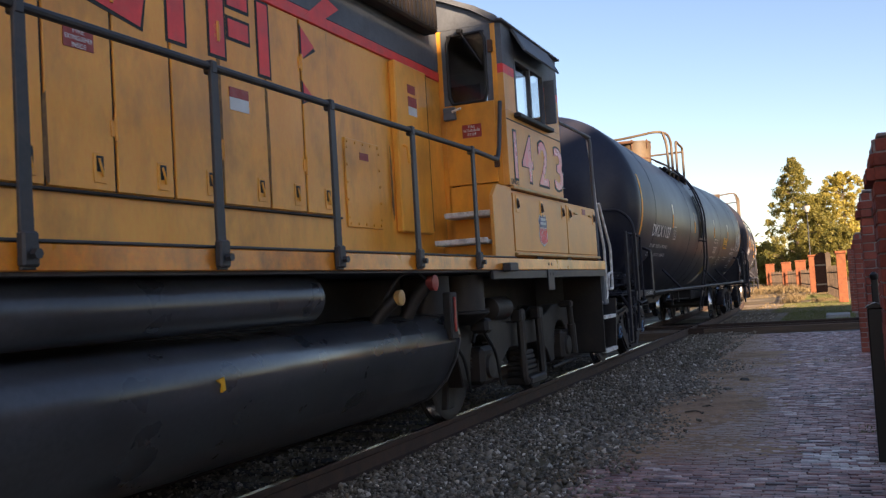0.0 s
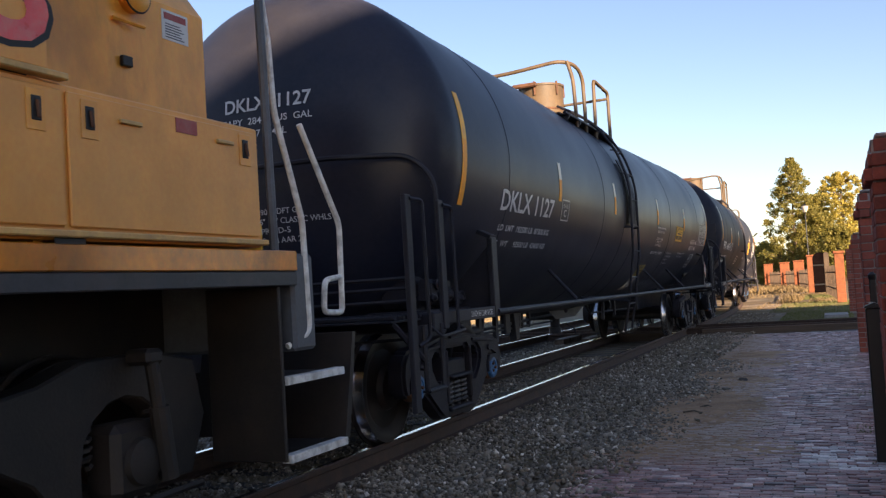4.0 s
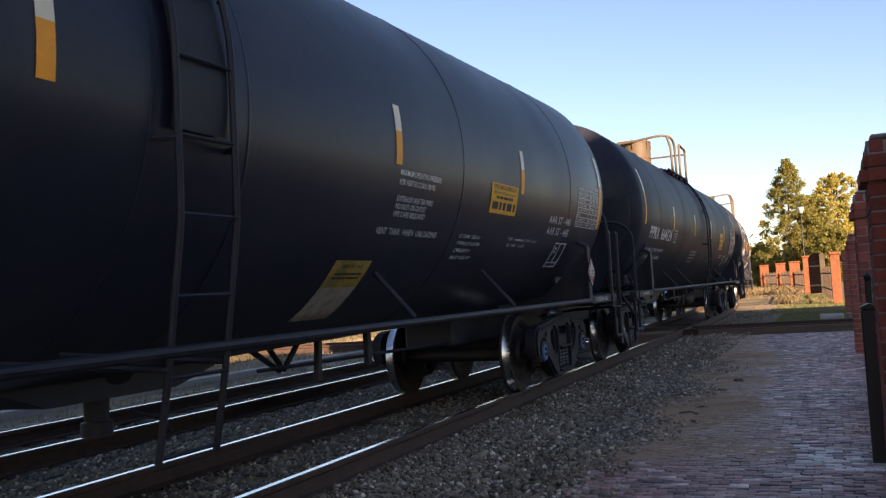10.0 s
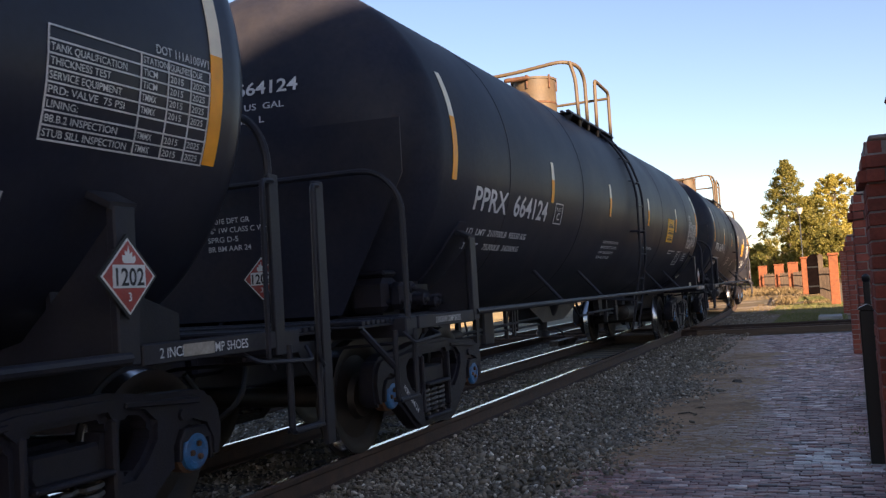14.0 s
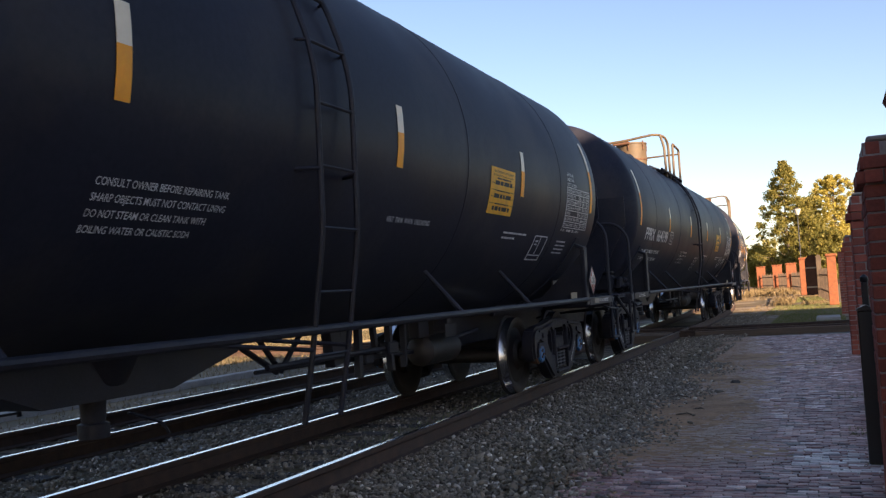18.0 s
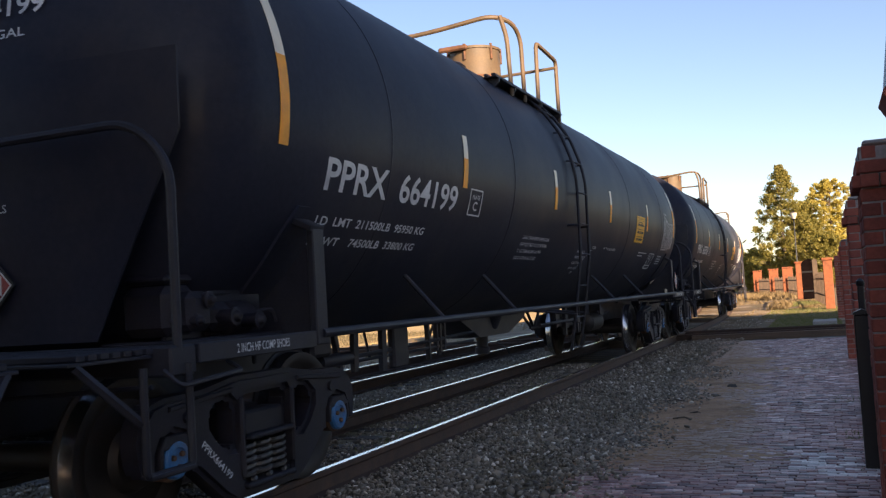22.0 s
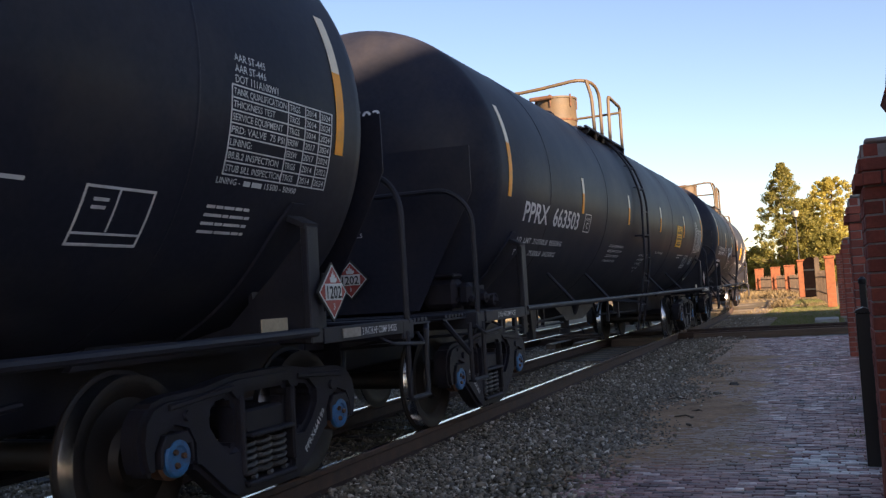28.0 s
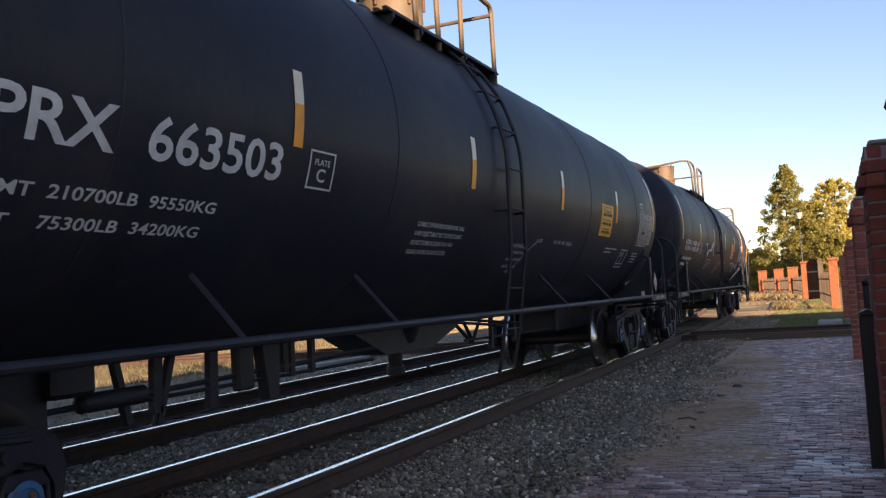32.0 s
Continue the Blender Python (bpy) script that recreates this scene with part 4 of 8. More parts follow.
            part("saddle_ear", Geo().prism([(1.28, 1.80), (1.50, 1.70), (1.51, 1.735), (1.29, 1.845)], q * 7.0 - 0.09, q * 7.0 + 0.09, "y", m=Matrix.Diagonal((s, 1, 1, 1)), c=0.006), "iron", car)
            g = Geo().prism([(0.30, 0.98), (1.46, 1.02), (1.46, 1.66), (1.22, 1.42), (0.9, 1.13), (0.30, 0.99)], q * 6.98 - 0.02, q * 6.98 + 0.02, "y", m=Matrix.Diagonal((s, 1, 1, 1)))
            part("saddle_web", g, "iron", car)
            g = Geo().prism([(q * 5.9, 0.95), (q * 6.3, 1.32), (q * 7.6, 1.32), (q * 8.0, 0.95)], s * 0.55, s * 0.60, "x")
            part("bolster_plate", g, "iron", car)
            part("end_web", Geo().prism([(q * 7.0, 1.06), (q * 7.92, 1.06), (q * 7.92, 1.22), (q * 7.5, 1.36), (q * 7.0, 1.62)], s * 1.02, s * 1.05, "x"), "iron", car)
    for s in (1, -1):
        R = TANK_R + 0.06
        line = [(1.40, 0.50), (1.48, 0.91), (1.60, 1.68), (1.61, 2.60)] + [(R * math.cos(w), TANK_Z + R * math.sin(w)) for w in (0.22, 0.45, 0.7, 0.95, 1.2)]
        rail_of = lambda y: [(s * x, y, z) for x, z in line]
        lad = part("side_ladder", Geo().tube(rail_of(ladder_y - 0.225), 0.019, 8, 0.12).tube(rail_of(ladder_y + 0.225), 0.019, 8, 0.12), "iron", car)
        for z in (0.53, 0.91, 1.30, 1.69, 2.07, 2.46, 2.85, 3.22, 3.52):
            x = np.interp(z, [q[1] for q in line], [q[0] for q in line])
            part("rung", Geo().tube([(s * x, ladder_y - 0.225, z), (s * x, ladder_y + 0.225, z)], 0.011, 6), "iron", lad)
            if z > 2.6:
                for yy in (-0.225, 0.225):
                    part("rung_bolt", Geo().tube([(s * (x - 0.06), ladder_y + yy * 1.25, z), (s * x, ladder_y + yy, z)], 0.011, 6), "iron", lad)
        for yy in (-0.235, 0.235):
            part("ladder_bracket", Geo().tube([(s * 1.49, ladder_y + yy, 0.95), (s * 0.9, ladder_y + yy - 0.55, 1.05)], 0.016, 6), "iron", lad)
            part("ladder_bracket", Geo().tube([(s * 1.605, ladder_y + yy, 2.05), (s * (TANK_R - 0.08), ladder_y + yy * 1.3, 2.05)], 0.016, 6), "iron", lad)
    # dome, platform and railing on top; those of the insulated car sit lower, where its tank sags
    lift = -SAG + 0.01 if insulated else 0.0
    top = TANK_Z + TANK_R + lift
    dome_y = DOME_Y - 0.3 if insulated else DOME_Y
    crown = []
    keep = lambda ob: crown.append(ob) or ob
    dome = part("manway", Geo().lathe([(top - 0.15, 0.36), (top + DOME_H, 0.36), (top + DOME_H + 0.005, 0.375), (top + DOME_H + 0.04, 0.375), (top + DOME_H + 0.045, 0.34), (top + DOME_H + 0.05, 0.1)], 40, "z", (0, dome_y, 0)), "brown", car, "brown painted manway dome")
    for k in range(6):
        w = 2 * math.pi * k / 6 + 0.5
        part("eye_bolt", Geo().tube([(0.375 * math.cos(w), dome_y + 0.375 * math.sin(w), top + DOME_H - 0.15), (0.375 * math.cos(w), dome_y + 0.375 * math.sin(w), top + DOME_H + 0.07)], 0.018, 6), "rust", dome)
    part("hinge_bar", Geo().box(-0.38, 0.05, dome_y - 0.44, dome_y - 0.37, top + DOME_H - 0.02, top + DOME_H + 0.05, 0.02), "rust", dome)
    for h in (0.22, 0.02):
        part("dome_band", Geo().lathe([(top + h, 0.361), (top + h + 0.005, 0.37), (top + h + 0.03, 0.37), (top + h + 0.035, 0.361)], 40, "z", (0, dome_y, 0), closed=False), "rust", dome)
    part("valve_housing", Geo().lathe([(top - 0.1, 0.17), (top + 0.22, 0.17), (top + 0.28, 0.1)], 20, "z", (0.05, dome_y - 1.0, 0)), "iron", car)
    for s in (1, -1):
        deck = keep(part("top_platform", Geo().box(min(s * 0.62, s * 1.14), max(s * 0.62, s * 1.14), gear - 2.2, gear + 0.60, 3.69, 3.705, 0.003), "iron", car, "black grating platform"))
        for i in range(6):
            x0 = s * (0.63 + 0.09 * i)
            part("platform_slat", Geo().box(min(x0, x0 + s * 0.045), max(x0, x0 + s * 0.045), gear - 2.2, gear + 0.60, 3.707, 3.735, 0.004), "iron", deck)
        for yy in (gear - 2.1, gear - 1.5, gear - 0.4, gear + 0.5):
            part("platform_strut", Geo().prism([(0.62, 3.69), (1.14, 3.69), (1.14, 3.65), (1.02, 3.52), (0.98, 3.55), (0.66, 3.655)], yy - 0.02, yy + 0.02, "y", m=Matrix.Diagonal((s, 1, 1, 1))), "iron", deck)
    keep(part("top_railing", Geo().tube([(1.10, gear - 1.02, 3.60), (1.10, gear - 1.04, 4.40), (1.07, gear - 1.25, 4.56), (0.9, gear - 1.52, 4.60), (0.2, gear - 1.56, 4.52), (-0.2, gear - 1.56, 4.50), (-1.06, gear - 1.56, 4.56), (-1.10, gear - 1.56, 3.60)], 0.028, 8, 0.16), "brown", car))
    keep(part("top_railing_post", Geo().tube([(1.10, gear - 1.53, 3.58), (1.08, gear - 1.53, 4.30), (1.0, gear - 1.50, 4.58)], 0.028, 8, 0.1), "brown", car))
    keep(part("top_railing", Geo().tube([(1.10, gear + 0.55, 4.36), (-1.10, gear + 0.55, 4.33)], 0.022, 8), "brown", car))
    for s in (1, -1):
        keep(part("top_railing", Geo().tube([(s * 1.10, gear - 0.42, 3.56), (s * 1.10, gear - 0.38, 4.50), (s * 1.10, gear + 0.57, 4.46), (s * 1.10, gear + 0.57, 3.56)], 0.028, 8, 0.09), "brown", car))
    for ob in crown:
        ob.location.z += lift
    # brake gear under the tank
    part("brake_rod", Geo().tube([(0.25, -5.6, 0.72), (0.25, -1.1, 0.80)], 0.022, 6), "iron", car)
    part("brake_rod", Geo().tube([(0.25, -4.43, 0.70), (0.25, -1.1, 0.70)], 0.016, 6), "iron", car)
    part("brake_rod", Geo().tube([(0.22, 1.4, 0.72), (0.22, 5.6, 0.66)], 0.018, 6), "iron", car)
    if insulated or levers:
        for y0, z0, y1, w in ((-4.63, 0.56, -4.51, 0.03), (-4.23, 0.60, -4.25, 0.045), (-4.07, 0.52, -4.24, 0.03), (-3.63, 0.56, -3.65, 0.05), (-2.68, 0.72, -2.68, 0.035), (-2.56, 0.68, -2.58, 0.03), (-2.24, 0.68, -2.25, 0.03), (2.3, 0.56, 2.25, 0.03), (3.2, 0.6, 3.2, 0.04)):
            part("rod_hanger", Geo().prism([(y0 - w, 1.0), (y0 + w, 1.0), (y1 + w, z0), (y1 - w, z0)], 0.22, 0.27, "x", c=0.004), "iron", car)
        part("hanger_plate", Geo().box(0.21, 0.29, -3.37, -3.15, 0.64, 1.0, 0.02), "iron", car)
        part("hanger_plate", Geo().prism([(-3.08, 1.0), (-2.82, 1.0), (-2.86, 0.54), (-3.0, 0.54)], 0.21, 0.31, "x", c=0.01), "iron", car)
    else:
        u = -0.1 if gear else 0.0
        for y0, z0, y1, w in ((-4.63, 0.56, -4.51, 0.03), (-4.23, 0.60, -4.25, 0.045), (-3.63, 0.56, -3.65, 0.05), (-2.51, 0.58, -2.49, 0.025), (-2.26, 0.66, -2.27, 0.022), (-2.15, 0.60, -2.18, 0.024), (-2.03, 0.66, -2.05, 0.022)):
            part("rod_hanger", Geo().prism([(y0 + u - w, 1.0), (y0 + u + w, 1.0), (y1 + u + w, z0), (y1 + u - w, z0)], 0.22, 0.27, "x", c=0.004), "iron", car)
        for y0, z0, y1, z1 in ((-2.47, 0.80, -2.27, 0.99), (-2.14, 0.84, -1.97, 0.99)):
            part("hanger_brace", Geo().tube([(0.24, y0 + u, z0), (0.24, y1 + u, z1)], 0.018, 6), "iron", car)
        part("hanger_plate", Geo().box(0.21, 0.29, -3.46 + u, -3.10 + u, 0.56, 1.0, 0.02), "iron", car)
        far_gear(car)
    part("slack_adjuster", Geo().lathe([(-4.96, 0.03), (-4.94, 0.06), (-4.40, 0.06), (-4.37, 0.03)], 14, "y", (0.27, 0, 0.745)), "iron", car)
    part("brake_lever_box", Geo().box(0.1, 0.4, -5.26, -4.92, 0.80, 1.0, 0.03), "iron", car)
    part("bottom_outlet", Geo().lathe([(0.98, 0.30), (0.80, 0.22), (0.70, 0.085), (0.56, 0.075), (0.55, 0.10), (0.46, 0.10)], 24, "z", (0, -0.1, 0)), "iron", car)
    part("outlet_skid", Geo().prism([(-1.45, 1.0), (-1.30, 0.93), (-0.7, 0.71), (0.45, 0.71), (1.21, 0.90), (1.3, 1.0)], -0.2, 0.2, "x"), "iron", car)
    part("outlet_handle", Geo().tube([(0.15, 0.05, 0.60), (0.22, 0.3, 0.50), (0.22, 0.36, 0.42)], 0.012, 6, 0.05), "iron", car)
    for k in ((1.0, 1.10, 1.86, 0.68), (2.4, 1.10, 1.92, 0.68), (1.45, 1.12, 1.9, 0.70)):
        part("brake_brace", Geo().tube([(0.12, k[0], k[1]), (0.12, k[2], k[3])], 0.025, 6), "iron", car)
    # air brake valve group on the end walkway
    valve = part("brake_valve", Geo().box(0.78, 1.12, -7.98, -7.70, 1.12, 1.40, 0.05), "cast", car)
    part("valve_bracket", Geo().box(0.7, 1.26, -8.05, -7.05, 1.05, 1.099, 0.01), "iron", valve)
    part("valve_portion", Geo().box(1.12, 1.26, -7.96, -7.76, 1.14, 1.36, 0.04), "cast", valve)
    part("valve_portion", Geo().box(0.84, 1.18, -7.66, -7.44, 1.13, 1.30, 0.05), "cast", valve)
    part("valve_cover", Geo().box(0.80, 1.10, -7.96, -7.72, 1.41, 1.46, 0.02), "cast", valve)
    for yy, zz, r in ((-7.92, 1.20, 0.03), (-7.82, 1.31, 0.04), (-7.58, 1.21, 0.045), (-7.34, 1.18, 0.045)):
        part("valve_cap", Geo().lathe([(1.05, r), (1.26, r), (1.265, r * 1.2), (1.28, r * 1.2), (1.285, r * 0.8), (1.31, r * 0.5), (1.315, r * 0.1)], 12, "x", (0, yy, zz)), "cast", valve)
    part("valve_body", Geo().lathe([(-7.44, 0.06), (-7.42, 0.10), (-7.22, 0.10), (-7.20, 0.06)], 14, "y", (1.08, 0, 1.20)), "cast", valve)
    part("valve_handle", Geo().tube([(1.12, -7.25, 1.22), (1.22, -7.12, 1.24), (1.22, -7.08, 1.16)], 0.014, 6, 0.03), "iron", valve)
    for k, zz in enumerate((1.11, 1.16, 1.35)):
        part("valve_pipe", Geo().tube([(1.05, -7.60 + 0.04 * k, zz), (1.02, -7.05, zz), (0.98, -6.98, 0.9 + 0.05 * k)], 0.016, 6, 0.06), "iron", valve)


DOME_Y, DOME_H = 0.3, 0.62


def trucks(car, number="", cap="blue"):
    sets = []
    for q in (-1, 1):
        y0 = q * HALF_TRUCK
        part("truck_bolster", Geo().box(-0.95, 0.95, y0 - 0.2, y0 + 0.2, 0.46, 0.64, 0.04), "cast", car)
        for s in (1, -1):
            side_frame(car, y0, s, number if s > 0 else "")
        for a in (-AXLE, AXLE):
            sets.append(wheelset(car, y0 + a, cap=cap))
            part("brake_beam", Geo().box(-0.8, 0.8, y0 + a * 0.38 - 0.04, y0 + a * 0.38 + 0.04, 0.36, 0.46, 0.01), "cast", car)
    return sets


def table_on(car, y0, y1, z0, z1, heads, rows, cols=(0.52, 0.70, 0.86)):
    """A stencilled inspection table: white lines and words."""
    n = len(rows) + 1
    w, h = y1 - y0, z1 - z0
    t = frame_on(car, y0 - 0.004, y1 + 0.004, z0 - 0.004, z1 + 0.004, 0.008, "inspection_table")
    t["label"] = "white stencilled inspection table"
    for i in range(1, n):
        z = z0 + h * i / n
        part("table_line", Geo().add(*patch(y0 + 0.004, y1 - 0.004, z - 0.004, z + 0.004, n=1)), "white", t)
    for c in cols:
        y = y0 + w * c
        part("table_line", Geo().add(*patch(y - 0.004, y + 0.004, z0 + 0.004, z1 - 0.004, n=6)), "white", t)
    ch = h / n * 0.58
    for i, row in enumerate([heads] + rows):
        z = z1 - h * (i + 1) / n + ch * 0.38
        for k, word in enumerate(row):
            if word:
                at = (0, *cols)[k]
                room = ((*cols, 1)[k] - at) * w
                width = min(room - 0.02, len(word) * ch * 0.74)
                write_on(t, word, y0 + w * at + 0.012, z, ch, width, name="table_word")
    return t


def frame_on(car, y0, y1, z0, z1, t=0.012, name="stencil_frame"):
    g = Geo()
    for p in ((y0, y1, z0, z0 + t), (y0, y1, z1 - t, z1), (y0, y0 + t, z0 + t, z1 - t), (y1 - t, y1, z0 + t, z1 - t)):
        g.add(*patch(*p, n=4))
    return part(name, g, "white", car)


def plate_c(car, y0, y1, z0, z1):
    f = frame_on(car, y0, y1, z0, z1)
    w = y1 - y0
    write_on(f, "PLATE", y0 + w * 0.2, z0 + (z1 - z0) * 0.62, 0.04, w * 0.6, name="letters")
    write_on(f, "C", y0 + w * 0.33, z0 + (z1 - z0) * 0.2, 0.085, w * 0.34, name="letters")


def on_head(car, text, x, z, height, width, s=-1, mat="white", base=8.22, shield=True):
    """Letters on the end of the tank (a gently bowed surface)."""
    vs, fs = lettering(text, height, width)
    for v, f in words(vs, fs, height * 0.24):
        out = []
        for p in v:
            px, pz = x + p[0], z + p[1]
            d = min(0.998, math.hypot(px, pz - TANK_Z) / TANK_R)
            y = shield_y(px, pz) + 0.019 if shield and z < 2.6 else base - 0.62 + 0.62 * math.sqrt(max(0, 1 - d ** 2.17)) + 0.012
            out.append((px, s * y, pz))
        part("lettering", Geo().add(out, f), mat, car)


def shoes_sign(car, at, far, wide):
    vs, fs = lettering("2 INCH HF COMP SHOES", 0.05, 0.52)
    for v, f in words(vs, fs, 0.012):
        part("lettering", Geo().add([(1.514, at + p[0], 1.018 + p[1]) for p in v], f), "white", car)
        part("lettering", Geo().add([(1.514, far + p[0] * wide, 1.018 + p[1]) for p in v], f), "white", car)


def strip_tag(car, at):
    part("strip_tag", Geo().box(1.512, 1.519, at, at + 0.24, 1.012, 1.072, 0.001), "paper", car, "grey paper tag on the side plate")


def hang_placards(car, base, shield):
    py, pz = (7.16, 1.31) if shield else (6.97, 1.40)
    placard(car, Matrix.Translation((1.54, py, pz)))
    part("placard_bracket", Geo().box(1.512, 1.527, py - 0.08, py + 0.08, pz - 0.12, pz + 0.12, 0.003), "iron", car)
    y = shield_y(0.18, 1.45) + 0.02 if shield else base - 0.06
    placard(car, Matrix.Translation((0.18, -y - 0.02, 1.45)) @ Matrix.Rotation(-math.pi / 2, 4, "Z"))
    placard(car, Matrix.Translation((-0.18, y + 0.02, 1.45)) @ Matrix.Rotation(math.pi / 2, 4, "Z"))


SERVICE = [["THICKNESS TEST", "TRGS", "2014", "2024"], ["SERVICE EQUIPMENT", "TRGS", "2014", "2024"], ["PRD: VALVE  75 PSI", "ERSW", "2017", "2024"], ["LINING:", "ERSW", "2017", "2024"], ["88.B.2 INSPECTION", "TRGS", "2014", "2022"], ["STUB SILL INSPECTION", "TRGS", "2014", "2024"]]


def frame_stencils(car, text):
    """The car's number along the sloping arms of its near side frames."""
    vs, fs = lettering(text, 0.046, 0.35)
    for y0, k in ((-HALF_TRUCK, 1), (HALF_TRUCK, -1)):
        a = (-0.665, 0.505) if k > 0 else (0.42, 0.275)
        c, n = 0.742, 0.669 * k
        part("frame_stencil", Geo().add([(1.104, y0 + a[0] + p[0] * c + (p[1] - 0.025) * n, a[1] - p[0] * n + (p[1] - 0.025) * c) for p in vs], fs), "white", car)


def mark_pprx(car, number, ld, ldk, lt, ltk, capy=("CAPY  31760 US GAL", "CAPY  120225  L")):
    frame_stencils(car, number.replace(" ", ""))
    write_on(car, number, -6.82, 1.99, 0.22, 2.28)
    write_on(car, "LD  LMT  " + ld + "  " + ldk, -6.80, 1.77, 0.065, 1.75)
    write_on(car, "LT  WT    " + lt + "  " + ltk, -6.82, 1.645, 0.065, 1.70)
    on_head(car, number, -0.60, 2.97, 0.11, 1.12)
    on_head(car, capy[0], -0.60, 2.84, 0.055, 1.0)
    on_head(car, capy[1], -0.60, 2.73, 0.055, 0.82)
    for i, line in enumerate(("M901E DFT GR", "36\" 1W CLASS C WHLS", "SPRG D-5", "BR BM AAR 24")):
        on_head(car, line, -0.33, 1.92 - 0.075 * i, 0.045, (0.42, 0.66, 0.3, 0.42)[i])


def handle_marks(car):
    """Words and an arc for the outlet valve's handle."""
    for i, line in enumerate(("HANDLE MUST BE", "LOCKED AND CHAINED", "IN CLOSED POSITION", "BEFORE LOADING")):
        write_on(car, line, 0.06, 1.74 - 0.07 * i, 0.038, (0.40, 0.51, 0.49, 0.42)[i])
    write_on(car, "CLOSED", 0.79, 1.81, 0.04, 0.22)
    write_on(car, "OPEN", 0.25, 1.48, 0.035, 0.14)
    g = Geo()
    for i in range(7):
        a, b = i / 7, (i + 1) / 7
        g.add(on_tank([(0.42 + 0.40 * a, -0.30 * (1 - a) ** 1.6, 0), (0.42 + 0.40 * b, -0.30 * (1 - b) ** 1.6, 0), (0.42 + 0.40 * b + 0.006, -0.30 * (1 - b) ** 1.6 - 0.008, 0), (0.42 + 0.40 * a + 0.006, -0.30 * (1 - a) ** 1.6 - 0.008, 0)], 0.0, 1.80), [(0, 1, 2, 3)])
    part("stencil_arc", g, "white", car)


def mark_far_half(car, shifted=False):
    """The stencils that all cars of this kind carry on the far half."""
    lab = part("emergency_label", Geo().add(*patch(3.48, 4.18, 1.985, 2.42)), "label", car, "yellow emergency label with black print")
    bars_on(lab, [(0.15, 0.4, 0.075, 0.014), (0.10, 0.50, 0.13, 0.040), (0.15, 0.4, 0.19, 0.012), (0.10, 0.50, 0.255, 0.040), (0.15, 0.4, 0.315, 0.012), (0.10, 0.50, 0.375, 0.040)], 3.49, 2.385, "ink", name="label_print", off=0.008)
    write_on(lab, "For Chemical Emergency", 3.54, 2.372, 0.028, 0.58, "ink", off=0.008)
    write_on(lab, "Spill, Leak, Fire, Exposure, or Accident", 3.54, 2.338, 0.020, 0.58, "ink", off=0.008)
    rules = Geo()
    for z in (2.268, 2.205, 2.143, 2.080):
        rules.add(*patch(3.50, 4.16, z, z + 0.004, TANK_R + 0.004, n=1))
    part("label_rules", rules, "ink", lab)
    write_on(car, "VENT  TANK  WHEN  UNLOADING", 1.47, 1.81, 0.045, 0.80)
    for i, line in enumerate(("CONSULT OWNER BEFORE REPAIRING TANK", "SHARP OBJECTS MUST NOT CONTACT LINING", "DO NOT STEAM OR CLEAN TANK WITH", "BOILING WATER OR CAUSTIC SODA")):
        write_on(car, line, (-1.51 if shifted else -2.44), 1.83 - 0.07 * i, 0.042, (1.01, 1.01, 0.88, 0.80)[i])
    if not shifted:
        handle_marks(car)
    bars_on(car, [(0, 0.77, 0, 0.02), (0, 0.40, 0.055, 0.02)], 4.14, 1.82)
    f = frame_on(car, 5.24, 5.71, 1.575, 1.84)
    g = Geo().add(*patch(5.46, 5.47, 1.64, 1.83, n=3)).add(*patch(5.25, 5.70, 1.625, 1.635, n=1))
    part("stencil_lines", g, "white", f)
    bars_on(f, [(0, 0.1, 0, 0.018), (0, 0.1, 0.04, 0.018)], 5.31, 1.77)
    for i, line in enumerate(("AAR ST-445", "AAR ST-446", "DOT 111A100W1")):
        write_on(car, line, 6.21, 2.58 - 0.06 * i, 0.045, (0.30, 0.30, 0.42)[i])
    table_on(car, 6.18, 7.26, 1.97, 2.445, ["TANK QUALIFICATION", "TRGS", "2014", "2024"], SERVICE)
    write_on(car, "LINING -", 6.14, 1.92, 0.036, 0.22)
    bars_on(car, [(0, 0.18, 0, 0.03)], 6.39, 1.92)
    write_on(car, "15500 - 50900", 6.60, 1.92, 0.036, 0.34)
    bars_on(car, [(0, 0.42, 0, 0.018), (0, 0.42, 0.05, 0.018), (0, 0.42, 0.1, 0.018), (0, 0.42, 0.15, 0.018)], 6.13, 1.79)
    part("tag_plate", Geo().box(1.40, 1.41, 6.55, 6.83, 1.055, 1.17, 0.003), "tagtan", car, "small tan metal tag plate")
    part("tag_bracket", Geo().box(1.33, 1.399, 6.64, 6.74, 1.03, 1.15, 0.004), "iron", car)


def base_car(half_tank, seams, shield, spots, ladder_y, insulated=False, gear=0.0, levers=False):
    car = thing("tank_car", "black tank car with white stencils and yellow reflective stripes", "tank car", "tank cars of the train")
    tank_body(car, half_tank, TANK_R, seams, shield, "jacket" if insulated else "tank")
    car_frame(car, 9.125, 8.34, ladder_y, insulated, gear, levers)
    stripes(car, spots, TANK_R, insulated)
    hang_placards(car, half_tank, shield)
    shoes_sign(car, *((-7.68, 7.19, 1.36) if insulated else (-7.92, 7.58, 1.02)))
    strip_tag(car, 7.36 if insulated else 7.31)
    return car


